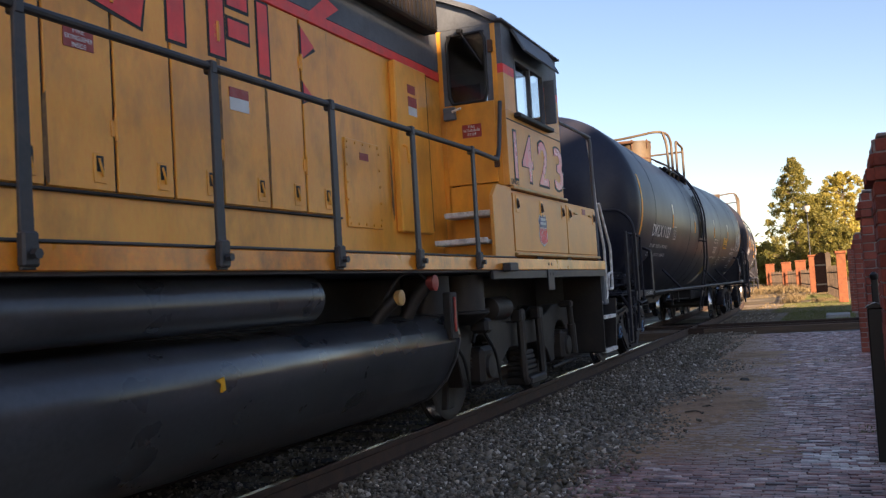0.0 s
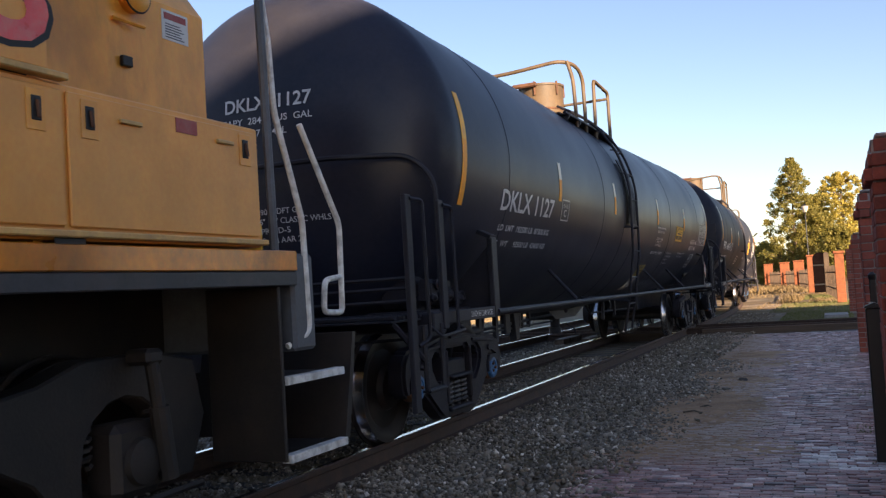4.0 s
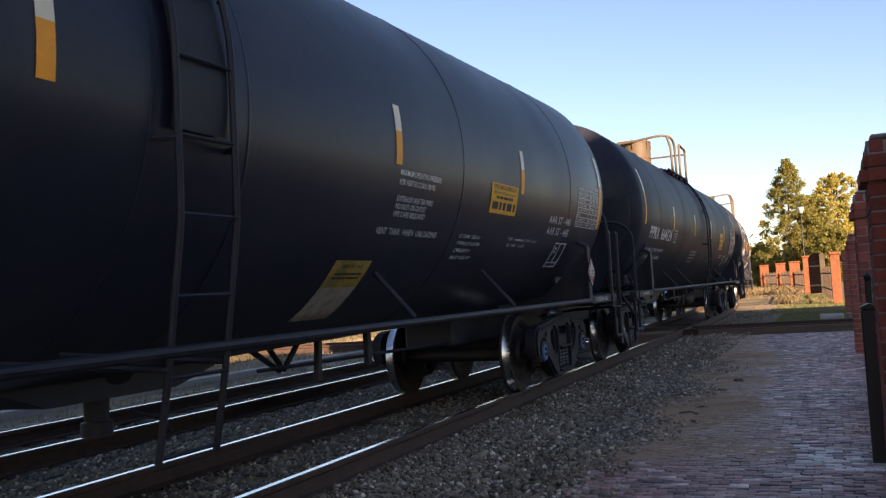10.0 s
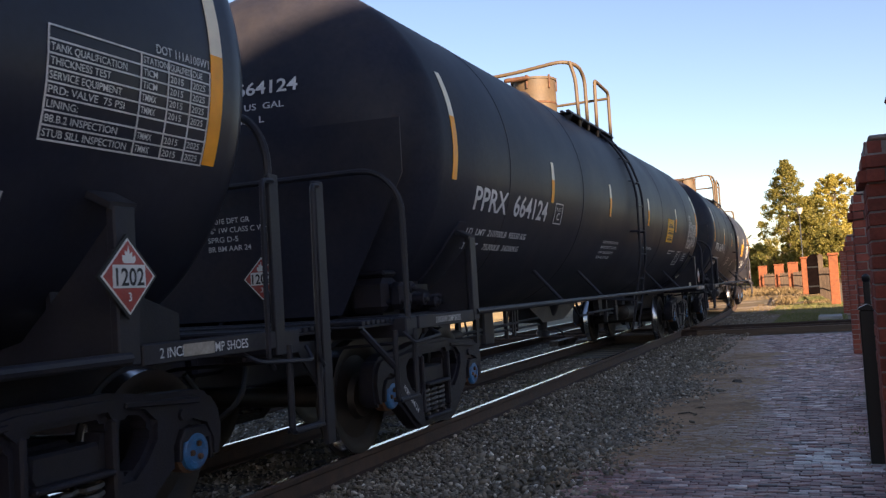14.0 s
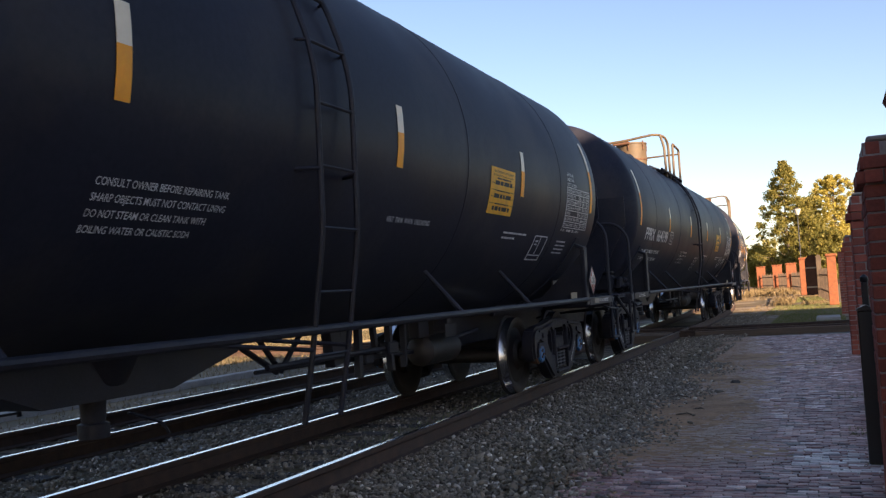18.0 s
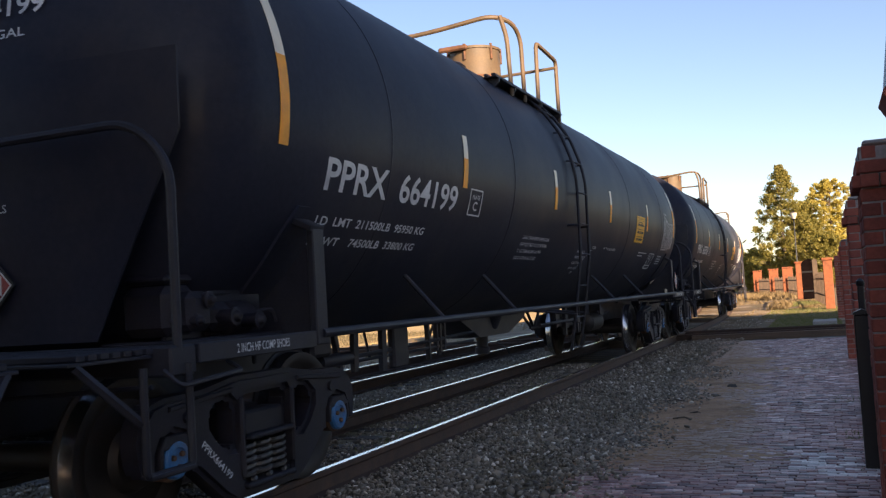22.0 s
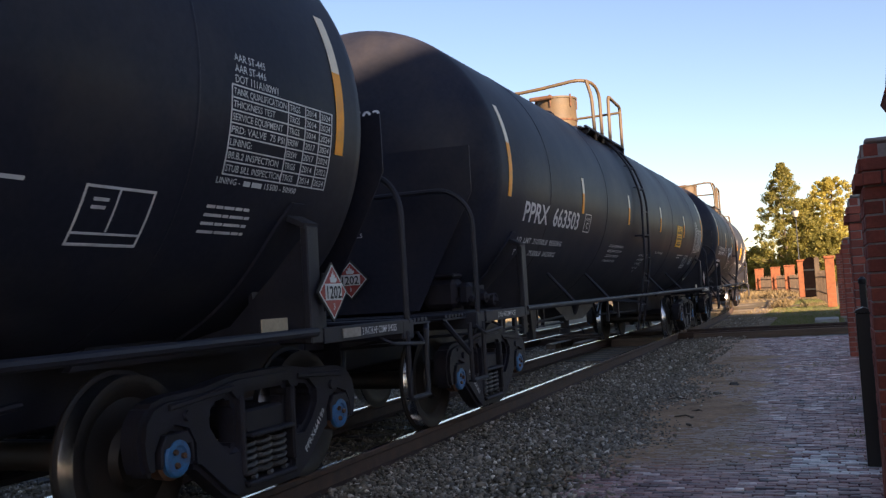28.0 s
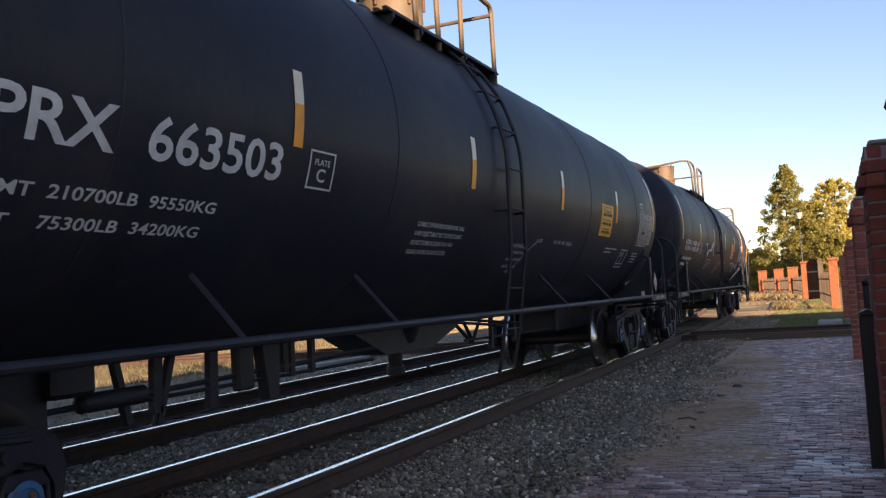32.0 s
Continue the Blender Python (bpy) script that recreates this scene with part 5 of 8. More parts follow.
CARS = {}
GEAR2 = 0.35
spots = [(-7.37, 2.20, 3.13), (-4.40, 2.20, 2.66), (-1.45, 2.20, 2.66), (1.49, 2.20, 2.66), (4.44, 2.20, 2.66), (7.37, 2.20, 3.13)]
for k, c in (("c2", 41.08), ("c3", 59.33), ("c4", 77.58)):
    moved = k == "c2"
    plain = base_car(8.22, (-5.9, -3.0, 2.9, 5.9), True, spots, 0.39 if moved else -0.50, False, GEAR2 if moved else 0.0, k == "c4")
    mark_far_half(plain, moved)
    trucks(plain)
    plate_c(plain, -4.24, -3.93, 1.975, 2.21)
    CARS[k] = (plain, c, HALF_TRUCK)
for k, c in (("c5", 95.83), ("c6", 114.08)):
    CARS[k] = (copy_thing(plain, Matrix()), c, HALF_TRUCK)
mark_pprx(CARS["c2"][0], "PPRX  664124", "210700LB", "95550 KG", "75300LB", "34200KG", ("CAPY  31770  US  GAL", "CAPY  120263   L"))
mark_pprx(CARS["c3"][0], "PPRX  664199", "211500LB", "95950 KG", "74500LB", "33800 KG")
mark_pprx(CARS["c4"][0], "PPRX  663503", "210700LB", "95550KG", "75300LB", "34200KG")
for k in ("c5", "c6"):
    bars_on(CARS[k][0], [(0, 0.95, 0, 0.235), (1.1, 1.15, 0, 0.235), (-0.15, 1.6, 0.215, 0.06), (-0.15, 1.45, 0.35, 0.06)], -6.78, 1.99)
g = Geo().tube([tuple(on_tank([(0.25 * i, 0.12 * math.sin(i * 2.3) + 0.1 * math.cos(i * 1.1), 0)], -3.3, 2.1, off=0.008)[0]) for i in range(9)], 0.018, 5)
part("graffiti", g, "white", CARS["c5"][0], "pale sprayed scrawl")


def build_first_car():
    """The heavier insulated tank car next to the locomotive."""
    sp = [(-7.69, 1.98, 2.95), (-4.74, 2.20, 2.64), (-1.93, 2.20, 2.64), (1.40, 2.20, 2.64), (4.33, 2.20, 2.64), (7.69, 1.98, 2.95)]
    car = base_car(8.45, (-6.5, -2.6, -1.30, -0.50, 2.7, 6.2), False, sp, -0.97, True, -0.52)
    tagged(car, "insulated black tank car with heater stencils and yellow label")
    for s in (1, -1):
        g = Geo()
        for lay in (TANK_R + 0.03, TANK_R + 0.045):
            for i in range(9):
                a = -0.25 + 0.62 * i / 8
                for yy in (-1.18, -0.76):
                    g.v.append((s * lay * math.cos(a), yy, TANK_Z + lay * math.sin(a)))
        for i in range(8):
            a = 2 * i
            g.f += [(a, a + 1, a + 3, a + 2), (18 + a, 18 + a + 2, 18 + a + 3, 18 + a + 1), (a, a + 2, 18 + a + 2, 18 + a), (a + 1, 18 + a + 1, 18 + a + 3, a + 3)]
        g.m = [0] * len(g.f)
        part("ladder_plate", g, "iron", car)
    write_on(car, "DKLX 1127", -6.67, 2.0, 0.21, 1.72)
    write_on(car, "LD  LMT  192500 LB  87300 KG", -6.59, 1.81, 0.065, 1.64)
    write_on(car, "LT   WT     93500 LB  42400 KG", -6.59, 1.665, 0.065, 1.67)
    plate_c(car, -4.64, -4.34, 1.99, 2.23)
    for i, (line, z, w) in enumerate((("MAXIMUM OPERATING PRESSURE", 2.13, 0.77), ("FOR HEATER COILS 150 PSI", 2.06, 0.66), ("EXTERIOR HEATER PIPES", 1.94, 0.66), ("NO INLET OR OUTLET", 1.885, 0.56), ("PIPE CAPS REQUIRED", 1.83, 0.57))):
        write_on(car, line, 1.44, z, 0.045, w)
    write_on(car, "VENT  TANK  WHEN  UNLOADING", 1.24, 1.70, 0.055, 1.12)
    for i, line in enumerate(("0.5\" CERAMIC FIBER AND", "4\" FIBERGLASS INSULATION", "COMPRESSED TO 4\"")):
        write_on(car, line, 2.88, 1.72 - 0.06 * i, 0.038, (0.52, 0.57, 0.40)[i])
    write_on(car, "DO NOT EXCEED 450\u00b0F", 2.88, 1.54, 0.038, 0.50)
    lab = part("emergency_label", Geo().add(*patch(3.42, 4.19, 1.97, 2.25)), "label", car, "yellow chemical emergency label with black print")
    write_on(lab, "FOR CHEMICAL EMERGENCY", 3.46, 2.195, 0.042, 0.68, "ink", off=0.008)
    write_on(lab, "Spill, Leak, Fire, Exposure or Accident", 3.48, 2.15, 0.028, 0.64, "ink", off=0.008)
    bars_on(lab, [(0.14, 0.48, 0.0, 0.025), (0.05, 0.67, 0.105, 0.075)], 3.42, 2.105, "ink", name="label_print", off=0.008)
    write_on(car, "PAINT -", 4.22, 1.735, 0.036, 0.20)
    bars_on(car, [(0, 0.27, 0, 0.022)], 4.44, 1.737)
    write_on(car, "EE - 2020RP - 821 - 0035", 4.73, 1.735, 0.032, 0.46)
    write_on(car, "TRN - TMMX", 4.22, 1.675, 0.036, 0.31)
    write_on(car, "06-2015", 4.62, 1.675, 0.036, 0.20)
    write_on(car, "AAR ST - 446", 5.44, 1.965, 0.09, 0.91)
    write_on(car, "AAR ST - 445", 5.44, 1.84, 0.09, 0.92)
    write_on(car, "DOT 111A100W1", 7.22, 2.46, 0.045, 0.40)
    f = frame_on(car, 6.0, 6.46, 1.485, 1.76)
    part("stencil_lines", Geo().add(*patch(6.22, 6.23, 1.545, 1.75, n=3)).add(*patch(6.01, 6.45, 1.53, 1.54, n=1)), "white", f)
    bars_on(f, [(0, 0.1, 0, 0.03), (0, 0.1, 0.045, 0.03)], 6.06, 1.68)
    table_on(car, 6.56, 7.63, 1.975, 2.44, ["", "STATION", "QUALIFIED", "DUE"], [["TANK QUALIFICATION", "TICM", "2015", "2025"], ["THICKNESS TEST", "TICM", "2015", "2025"], ["SERVICE EQUIPMENT", "TMMX", "2015", "2025"], ["PRD: VALVE  75 PSI", "TMMX", "2015", "2025"], ["LINING:", "", "", ""], ["88.B.2 INSPECTION", "TMMX", "2015", "2025"], ["STUB SILL INSPECTION", "TMMX", "2015", "2025"]])
    dec = part("important_label", Geo().add(*patch(0.86, 1.40, 1.08, 1.33)), "paper", car, "worn pale decal")
    top_half = part("label_band", Geo().add(*patch(0.86, 1.40, 1.332, 1.51)), "old_decal", dec, "faded yellow upper half of the decal")
    write_on(top_half, "IMPORTANT", 0.98, 1.455, 0.035, 0.32, "ink", off=0.008)
    bars_on(top_half, [(0.05, 0.42, 0, 0.018), (0.05, 0.40, 0.04, 0.018)], 0.88, 1.41, "ink", name="label_print", off=0.008)
    on_head(car, "DKLX  1127", -0.36, 2.88, 0.12, 0.85, base=8.45, shield=False)
    on_head(car, "CAPY  28440  US  GAL", -0.40, 2.76, 0.06, 0.90, base=8.45, shield=False)
    on_head(car, "CAPY  107 654  L", -0.40, 2.65, 0.06, 0.66, base=8.45, shield=False)
    for i, line in enumerate(("M901E DFT GR", "36\" 1W CLASS C WHLS", "SPRG D-5", "BR BM AAR 24")):
        on_head(car, line, -0.10, 1.98 - 0.08 * i, 0.05, (0.45, 0.70, 0.32, 0.45)[i], base=8.45, shield=False)
    for s in (1, -1):
        for q in (-1, 1):
            part("corner_post", Geo().box(min(s * 1.45, s * 1.49), max(s * 1.45, s * 1.49), q * 8.78 - 0.05, q * 8.78 + 0.05, 0.36, 1.99, 0.006), "iron", car)
            part("corner_gusset", Geo().prism([(q * 8.73, 1.0), (q * 8.40, 1.0), (q * 8.73, 0.66)], s * 1.46, s * 1.475, "x"), "iron", car)
            part("corner_grab", Geo().tube([(s * 1.49, q * 8.76, 1.96), (s * 1.53, q * 8.62, 1.95), (s * 1.53, q * 8.60, 0.90), (s * 1.49, q * 8.72, 0.85)], 0.016, 6, 0.04), "iron", car)
    for z in (1.36, 1.28, 1.18):
        part("end_air_pipe", Geo().tube([(-1.3, -8.72, z - 0.06), (0.4, -8.70, z), (1.3, -8.40, z + 0.01)], 0.018, 6, 0.2), "iron", car)
    return car


first = build_first_car()
sagged(first)
trucks(first)
CARS["c1"] = (first, 22.71, HALF_TRUCK)


# ---- locomotive ----
def build_loco():
    lo = thing("locomotive", "weathered yellow and grey diesel locomotive with red stripes", "locomotive")
    P = lambda name, g, mat, parent=lo, label="", angle=35: part(name, g, mat, parent, label, angle=angle)
    B = lambda *a, **k: Geo().box(*a, **k)
    W = 0.86
    hood = P("hood", B(-W, W, -11.0, 2.165, 1.53, 3.34, 0.02), "yellow", label="long yellow engine hood")
    P("hood_stripe", B(-W, W, -11.0, 2.165, 3.342, 3.43, 0.004), "lred")
    P("hood_top", Geo().prism([(-W, 3.432), (W, 3.432), (W, 3.92), (W - 0.18, 4.10), (-W + 0.18, 4.10), (-W, 3.92)], -11.0, 2.165, "y", c=0.01), "grey", label="grey hood top")
    # doors along the hood
    edges = [-5.9, -5.42, -4.9, -4.42, -3.9, -3.42, -2.94, -2.45, -1.97, -1.5, -0.97, -0.5, -0.09]
    for i, (a, b) in enumerate(zip(edges, edges[1:])):
        for s in (1, -1):
            d = P("hood_door", B(min(s * W, s * (W + 0.018)), max(s * W, s * (W + 0.018)), a + 0.011, b - 0.011, 1.88, 3.32, 0.006), "yellow")
            yl = b - 0.13 if i % 2 == 0 else b - 0.11
            x = s * (W + 0.018)
            g = B(min(x, x + s * 0.006), max(x, x + s * 0.006), yl - 0.045, yl + 0.045, 1.92, 2.08, 0.003)
            P("latch_plate", g, "yellow", d)
            g = B(min(x + s * 0.004, x + s * 0.010), max(x + s * 0.004, x + s * 0.010), yl - 0.026, yl + 0.026, 1.98, 2.065, 0.004)
            P("latch_recess", g, "ink", d)
            P("latch_handle", Geo().tube([(x + s * 0.012, yl - 0.012, 2.05), (x + s * 0.02, yl, 1.985), (x + s * 0.012, yl + 0.014, 1.955)], 0.007, 6, 0.01), "yellow", d)
            P("door_gap", B(min(s * W, s * (W + 0.004)), max(s * W, s * (W + 0.004)), b - 0.009, b + 0.009, 1.88, 3.32), "soot", d)
            if i % 2:
                for zh in (2.16, 2.92):
                    P("hinge", Geo().tube([(x + s * 0.006, a + 0.004, zh), (x + s * 0.006, a + 0.004, zh + 0.13)], 0.012, 8).box(min(x, x + s * 0.006), max(x, x + s * 0.006), a - 0.035, a + 0.04, zh + 0.02, zh + 0.11, 0.002), "yellow", d)
    rs = random.Random(8)
    for y in (-5.42, -3.42, -2.94, -1.5, -0.97, -0.09, 0.92):
        z0 = rs.uniform(2.0, 2.6)
        P("soot_streak", Geo().prism([(y - 0.012, z0 + rs.uniform(0.2, 0.5)), (y + 0.014, z0 + 0.3), (y + 0.02, z0 - 0.15), (y + 0.004, 1.885), (y - 0.016, z0 - 0.1)], W + 0.0185, W + 0.0195, "x"), "streak", hood)
    for s in (1, -1):
        P("hood_ledge", B(min(s * W, s * (W + 0.03)), max(s * W, s * (W + 0.03)), -11.0, 0.0, 1.855, 1.872, 0.004), "soot")
        P("deck_strip", B(min(s * 1.50, s * 1.545), max(s * 1.50, s * 1.545), -11.2, 2.2, 1.531, 1.545, 0.003), "railgrey")
        pan = P("bolted_panel", B(min(s * W, s * (W + 0.014)), max(s * W, s * (W + 0.014)), 0.11, 0.72, 1.80, 2.52, 0.006), "yellow")
        for k in range(5):
            for q in ((0.15 + 0.132 * k, 1.83), (0.15 + 0.132 * k, 2.49), (0.135, 1.88 + 0.14 * k), (0.695, 1.88 + 0.14 * k)):
                P("bolt", Geo().lathe([(s * (W + 0.013), 0.011), (s * (W + 0.022), 0.010)], 6, "x", (0, q[0], q[1])), "yellow", pan)
        P("sticker", B(min(s * (W + 0.015), s * (W + 0.018)), max(s * (W + 0.015), s * (W + 0.018)), 0.35, 0.50, 2.36, 2.42), "red", pan)
        cab = P("tall_cabinet", B(min(s * W, s * (W + 0.07)), max(s * W, s * (W + 0.07)), 1.0, 1.68, 1.79, 3.32, 0.012), "yellow", label="tall yellow electrical cabinet door")
        x = s * (W + 0.07)
        P("cabinet_seam", B(min(x, x + s * 0.004), max(x, x + s * 0.004), 1.655, 1.662, 1.82, 3.30), "streak", cab)
        P("cabinet_handle", Geo().tube([(x, 1.08, 2.56), (x + s * 0.04, 1.08, 2.55), (x + s * 0.04, 1.11, 2.40)], 0.012, 6, 0.02), "yellow", cab)
        P("sticker", B(min(x, x + s * 0.003), max(x, x + s * 0.003), 1.24, 1.40, 3.06, 3.14), "red", cab)
        P("sticker", B(min(x, x + s * 0.003), max(x, x + s * 0.003), 1.24, 1.42, 2.94, 3.03), "red", cab)
        P("sticker", B(min(x, x + s * 0.003), max(x, x + s * 0.003), 1.24, 1.42, 2.86, 2.938), "placard_white", cab)
        g = B(min(s * W, s * (W + 0.16)), max(s * W, s * (W + 0.16)), -1.6, 1.83, 3.72, 4.06, 0.02)
        gr = P("intake_box", g, "soot", label="dark louvred air intake box")
        for k in range(40):
            y = -1.56 + 0.085 * k
            P("fin", B(min(s * (W + 0.16), s * (W + 0.175)), max(s * (W + 0.16), s * (W + 0.175)), y, y + 0.03, 3.75, 4.03), "soot", gr)
        x = s * (W + 0.019)
        sg = P("warning_sign", B(min(x, x + s * 0.004), max(x, x + s * 0.004), -2.80, -2.59, 2.61, 2.73), "red", hood, "red fire extinguisher sign")
        if s > 0:
            for i, wd in enumerate(("FIRE", "EXTINGUISHER", "INSIDE")):
                vs, fs = lettering(wd, 0.026, (0.08, 0.19, 0.10)[i])
                P("letters", Geo().add([(x + 0.006, -2.695 - (0.04, 0.095, 0.05)[i] + p[0], 2.70 - 0.038 * i - 0.01 + p[1]) for p in vs], fs), "placard_white", sg)
        P("warning_sign", B(min(x, x + s * 0.004), max(x, x + s * 0.004), -1.40, -1.19, 2.585, 2.65), "red", hood)
        P("warning_sign", B(min(x, x + s * 0.004), max(x, x + s * 0.004), -1.40, -1.19, 2.50, 2.583), "placard_white", hood)
        # the emblem on the hood as plain red shapes with dark edges
        shapes = [[(-3.30, 2.86), (-3.05, 2.86), (-2.78, 3.30), (-3.03, 3.30)], [(-2.66, 2.92), (-2.22, 2.84), (-2.18, 3.02), (-2.60, 3.12)], [(-1.98, 2.83), (-1.83, 2.83), (-1.83, 3.30), (-1.98, 3.30)], [(-1.58, 2.83), (-1.43, 2.83), (-1.43, 3.30), (-1.58, 3.30)], [(-1.38, 2.98), (-1.16, 2.98), (-1.16, 3.10), (-1.38, 3.10)], [(-1.38, 3.19), (-1.16, 3.19), (-1.16, 3.30), (-1.38, 3.30)], [(-1.04, 2.80), (-0.92, 2.80), (-0.92, 3.30), (-1.04, 3.30)], [(-0.48, 3.02), (-0.30, 3.14), (-0.48, 3.26)], [(-0.48, 2.70), (-0.36, 2.76), (-0.48, 2.84)]]
        for poly in shapes:
            cx, cy = sum(p[0] for p in poly) / len(poly), sum(p[1] for p in poly) / len(poly)
            big = [(cx + (p[0] - cx) * 1.0 + (0.022 if p[0] > cx else -0.022), cy + (p[1] - cy) + (0.022 if p[1] > cy else -0.022)) for p in poly]
            big = [(min(p[0], 2.1), min(p[1], 3.32)) for p in big]
            P("emblem_edge", Geo().prism(big, s * (W + 0.018), s * (W + 0.021), "x"), "ink", hood)
            P("emblem_shape", Geo().prism(poly, s * (W + 0.018), s * (W + 0.024), "x"), "lred", hood)
        P("chevron", Geo().prism([(-0.42, 3.345), (-0.20, 3.345), (0.15, 3.55), (-0.05, 3.60)], s * (W + 0.001), s * (W + 0.004), "x"), "lred", hood)
    # cab, hollow, with windows
    C0, C1, X = 2.17, 4.05, 1.535
    win = (2.50, 3.50, 2.98, 3.56)
    for s in (1, -1):
        x0, x1 = min(s * X, s * (X - 0.06)), max(s * X, s * (X - 0.06))
        wall = P("cab_wall", B(x0, x1, C0, C1, 2.24, 2.98, 0.004), "faded", label="faded yellow cab side")
        P("cab_wall_panel", B(x0, x1, C0, win[0], 2.982, 3.34), "faded", wall)
        P("cab_wall_panel", B(x0, x1, win[1], C1, 2.982, 3.34), "faded", wall)
        P("cab_stripe", B(x0, x1, C0, win[0], 3.342, 3.43), "lred", wall)
        P("cab_stripe", B(x0, x1, win[1], C1, 3.342, 3.43), "lred", wall)
        P("cab_upper", B(x0, x1, C0, win[0], 3.432, 3.84), "grey", wall)
        P("cab_upper", B(x0, x1, win[1], C1, 3.432, 3.84), "grey", wall)
        P("cab_upper", B(x0, x1, win[0] + 0.001, win[1] - 0.001, win[3], 3.84), "grey", wall)
        P("wall_seam", B(min(s * X, s * (X + 0.004)), max(s * X, s * (X + 0.004)), C0 + 0.01, C1 - 0.01, 2.885, 2.895), "soot", wall)
        wn = P("cab_window", B(min(s * (X - 0.035), s * (X - 0.03)), max(s * (X - 0.035), s * (X - 0.03)), win[0], win[1], win[2], win[3]), "glass")
        wn.visible_shadow = False
        fr = Geo()
        a, b, c, d = win
        for q in ((a, a + 0.04, c, d), (b - 0.04, b, c, d), (a, b, c, c + 0.035), (a, b, d - 0.035, d), (3.0, 3.035, c, d)):
            fr.box(min(s * (X - 0.045), s * (X + 0.006)), max(s * (X - 0.045), s * (X + 0.006)), *q, 0.004)
        P("window_frame", fr, "grey", wn)
        P("window_sill", B(min(s * (X - 0.02), s * (X + 0.07)), max(s * (X - 0.02), s * (X + 0.07)), 2.42, 3.60, 2.93, 2.978, 0.01), "ink", wn, "black arm rest sill")
        P("wind_deflector", B(min(s * X, s * (X + 0.12)), max(s * X, s * (X + 0.12)), 3.52, 3.55, 3.02, 3.5, 0.004), "grey", wn)
        vis = Geo().prism([(s * X, 3.83), (s * (X + 0.02), 3.85), (s * (X + 0.15), 3.60), (s * (X + 0.138), 3.585)], 2.44, 3.66, "y")
        P("sun_visor", vis, "grey", lo, "dark grey sun visor over the cab window")
        # numbers on the cab side
        if s > 0:
            for ch, y in (("1", 2.32), ("4", 2.57), ("2", 3.12), ("3", 3.70)):
                for mat, hgt, wid, dx, dz, off in (("ink", 0.52, 0.39 if ch != "1" else 0.13, 0, 0, 0.002), ("number_red", 0.47, 0.335 if ch != "1" else 0.085, 0.026, 0.024, 0.005)):
                    vs, fs = lettering(ch, hgt, wid)
                    P("cab_number", Geo().add([(X + off, y + dx + p[0], 2.31 + dz + p[1]) for p in vs], fs), mat, wall, "faded red number with dark edge" if mat == "number_red" else "")
            vs, fs = lettering("GP40-2", 0.055, 0.24)
            P("letters", Geo().add([(X + 0.004, 2.20 + p[0], 2.255 + p[1]) for p in vs], fs), "ink", wall)
    # rear wall of the cab with the door
    for s in (1, -1):
        q = lambda a, b: (min(s * a, s * b), max(s * a, s * b))
        rw = P("cab_rear_wall", B(*q(0.80, 0.912), C0, C0 + 0.05, 1.53, 3.84), "yellow")
        P("cab_rear_jamb", B(*q(1.418, 1.475), C0, C0 + 0.05, 1.53, 3.84), "yellow", rw)
        P("cab_rear_base", B(*q(0.90, 1.43), C0, C0 + 0.05, 1.53, 2.27), "yellow", rw)
        P("cab_rear_head", B(*q(0.90, 1.43), C0, C0 + 0.05, 3.835, 3.84), "grey", rw)
        y0, y1 = C0 - 0.012, C0 + 0.03
        dr = P("cab_door", B(*q(0.905, 1.425), y0, y1, 2.28, 3.08, 0.006), "yellow", label="yellow cab door with a rounded window")
        P("door_stile", B(*q(0.905, 0.965), y0, y1, 3.081, 3.83), "grey", dr)
        P("door_stile", B(*q(1.365, 1.425), y0, y1, 3.081, 3.83), "grey", dr)
        P("door_head", B(*q(0.966, 1.364), y0, y1, 3.78, 3.83), "grey", dr)
        pane = P("door_window", B(*q(0.966, 1.364), C0, C0 + 0.005, 3.082, 3.779), "glass", dr)
        pane.visible_shadow = False
        ring = [(0.965, 3.16), (1.0, 3.09), (1.33, 3.09), (1.365, 3.16), (1.365, 3.70), (1.33, 3.77), (1.0, 3.77), (0.965, 3.70)]
        P("window_gasket", Geo().tube([(s * a, y0 - 0.003, b) for a, b in ring + ring[:1]], 0.017, 8), "ink", dr)
        P("wiper", Geo().tube([(s * 1.12, y0 - 0.03, 3.80), (s * 1.33, y0 - 0.03, 3.45)], 0.008, 6).box(*q(1.09, 1.15), y0 - 0.05, y0, 3.78, 3.82, 0.005), "ink", dr)
        P("door_lock", B(*q(0.90, 1.03), y0 - 0.045, y0, 2.93, 3.06, 0.01), "grey", dr)
        P("door_handle", Geo().tube([(s * 1.0, y0 - 0.05, 3.01), (s * 1.10, y0 - 0.06, 3.03)], 0.012, 6), "railwhite", dr)
        sg = P("warning_sign", B(*q(1.08, 1.28), y0 - 0.004, y0, 2.74, 2.87), "red", dr, "red fire extinguisher sign")
        if s > 0:
            for i, wd in enumerate(("FIRE", "EXTINGUISHER", "INSIDE")):
                vs, fs = lettering(wd, 0.026, (0.07, 0.17, 0.09)[i])
                P("letters", Geo().add([(1.18 - (0.035, 0.085, 0.045)[i] + p[0], y0 - 0.006, 2.835 - 0.037 * i + p[1]) for p in vs], fs), "placard_white", sg)
        for zh in (2.42, 3.55):
            P("hinge", B(*q(1.40, 1.45), y0 - 0.03, y0, zh, zh + 0.12, 0.006), "rust", dr)
        g = B(*q(0.862, 1.475), C0 + 0.001, C0 + 0.048, 3.841, 4.0)
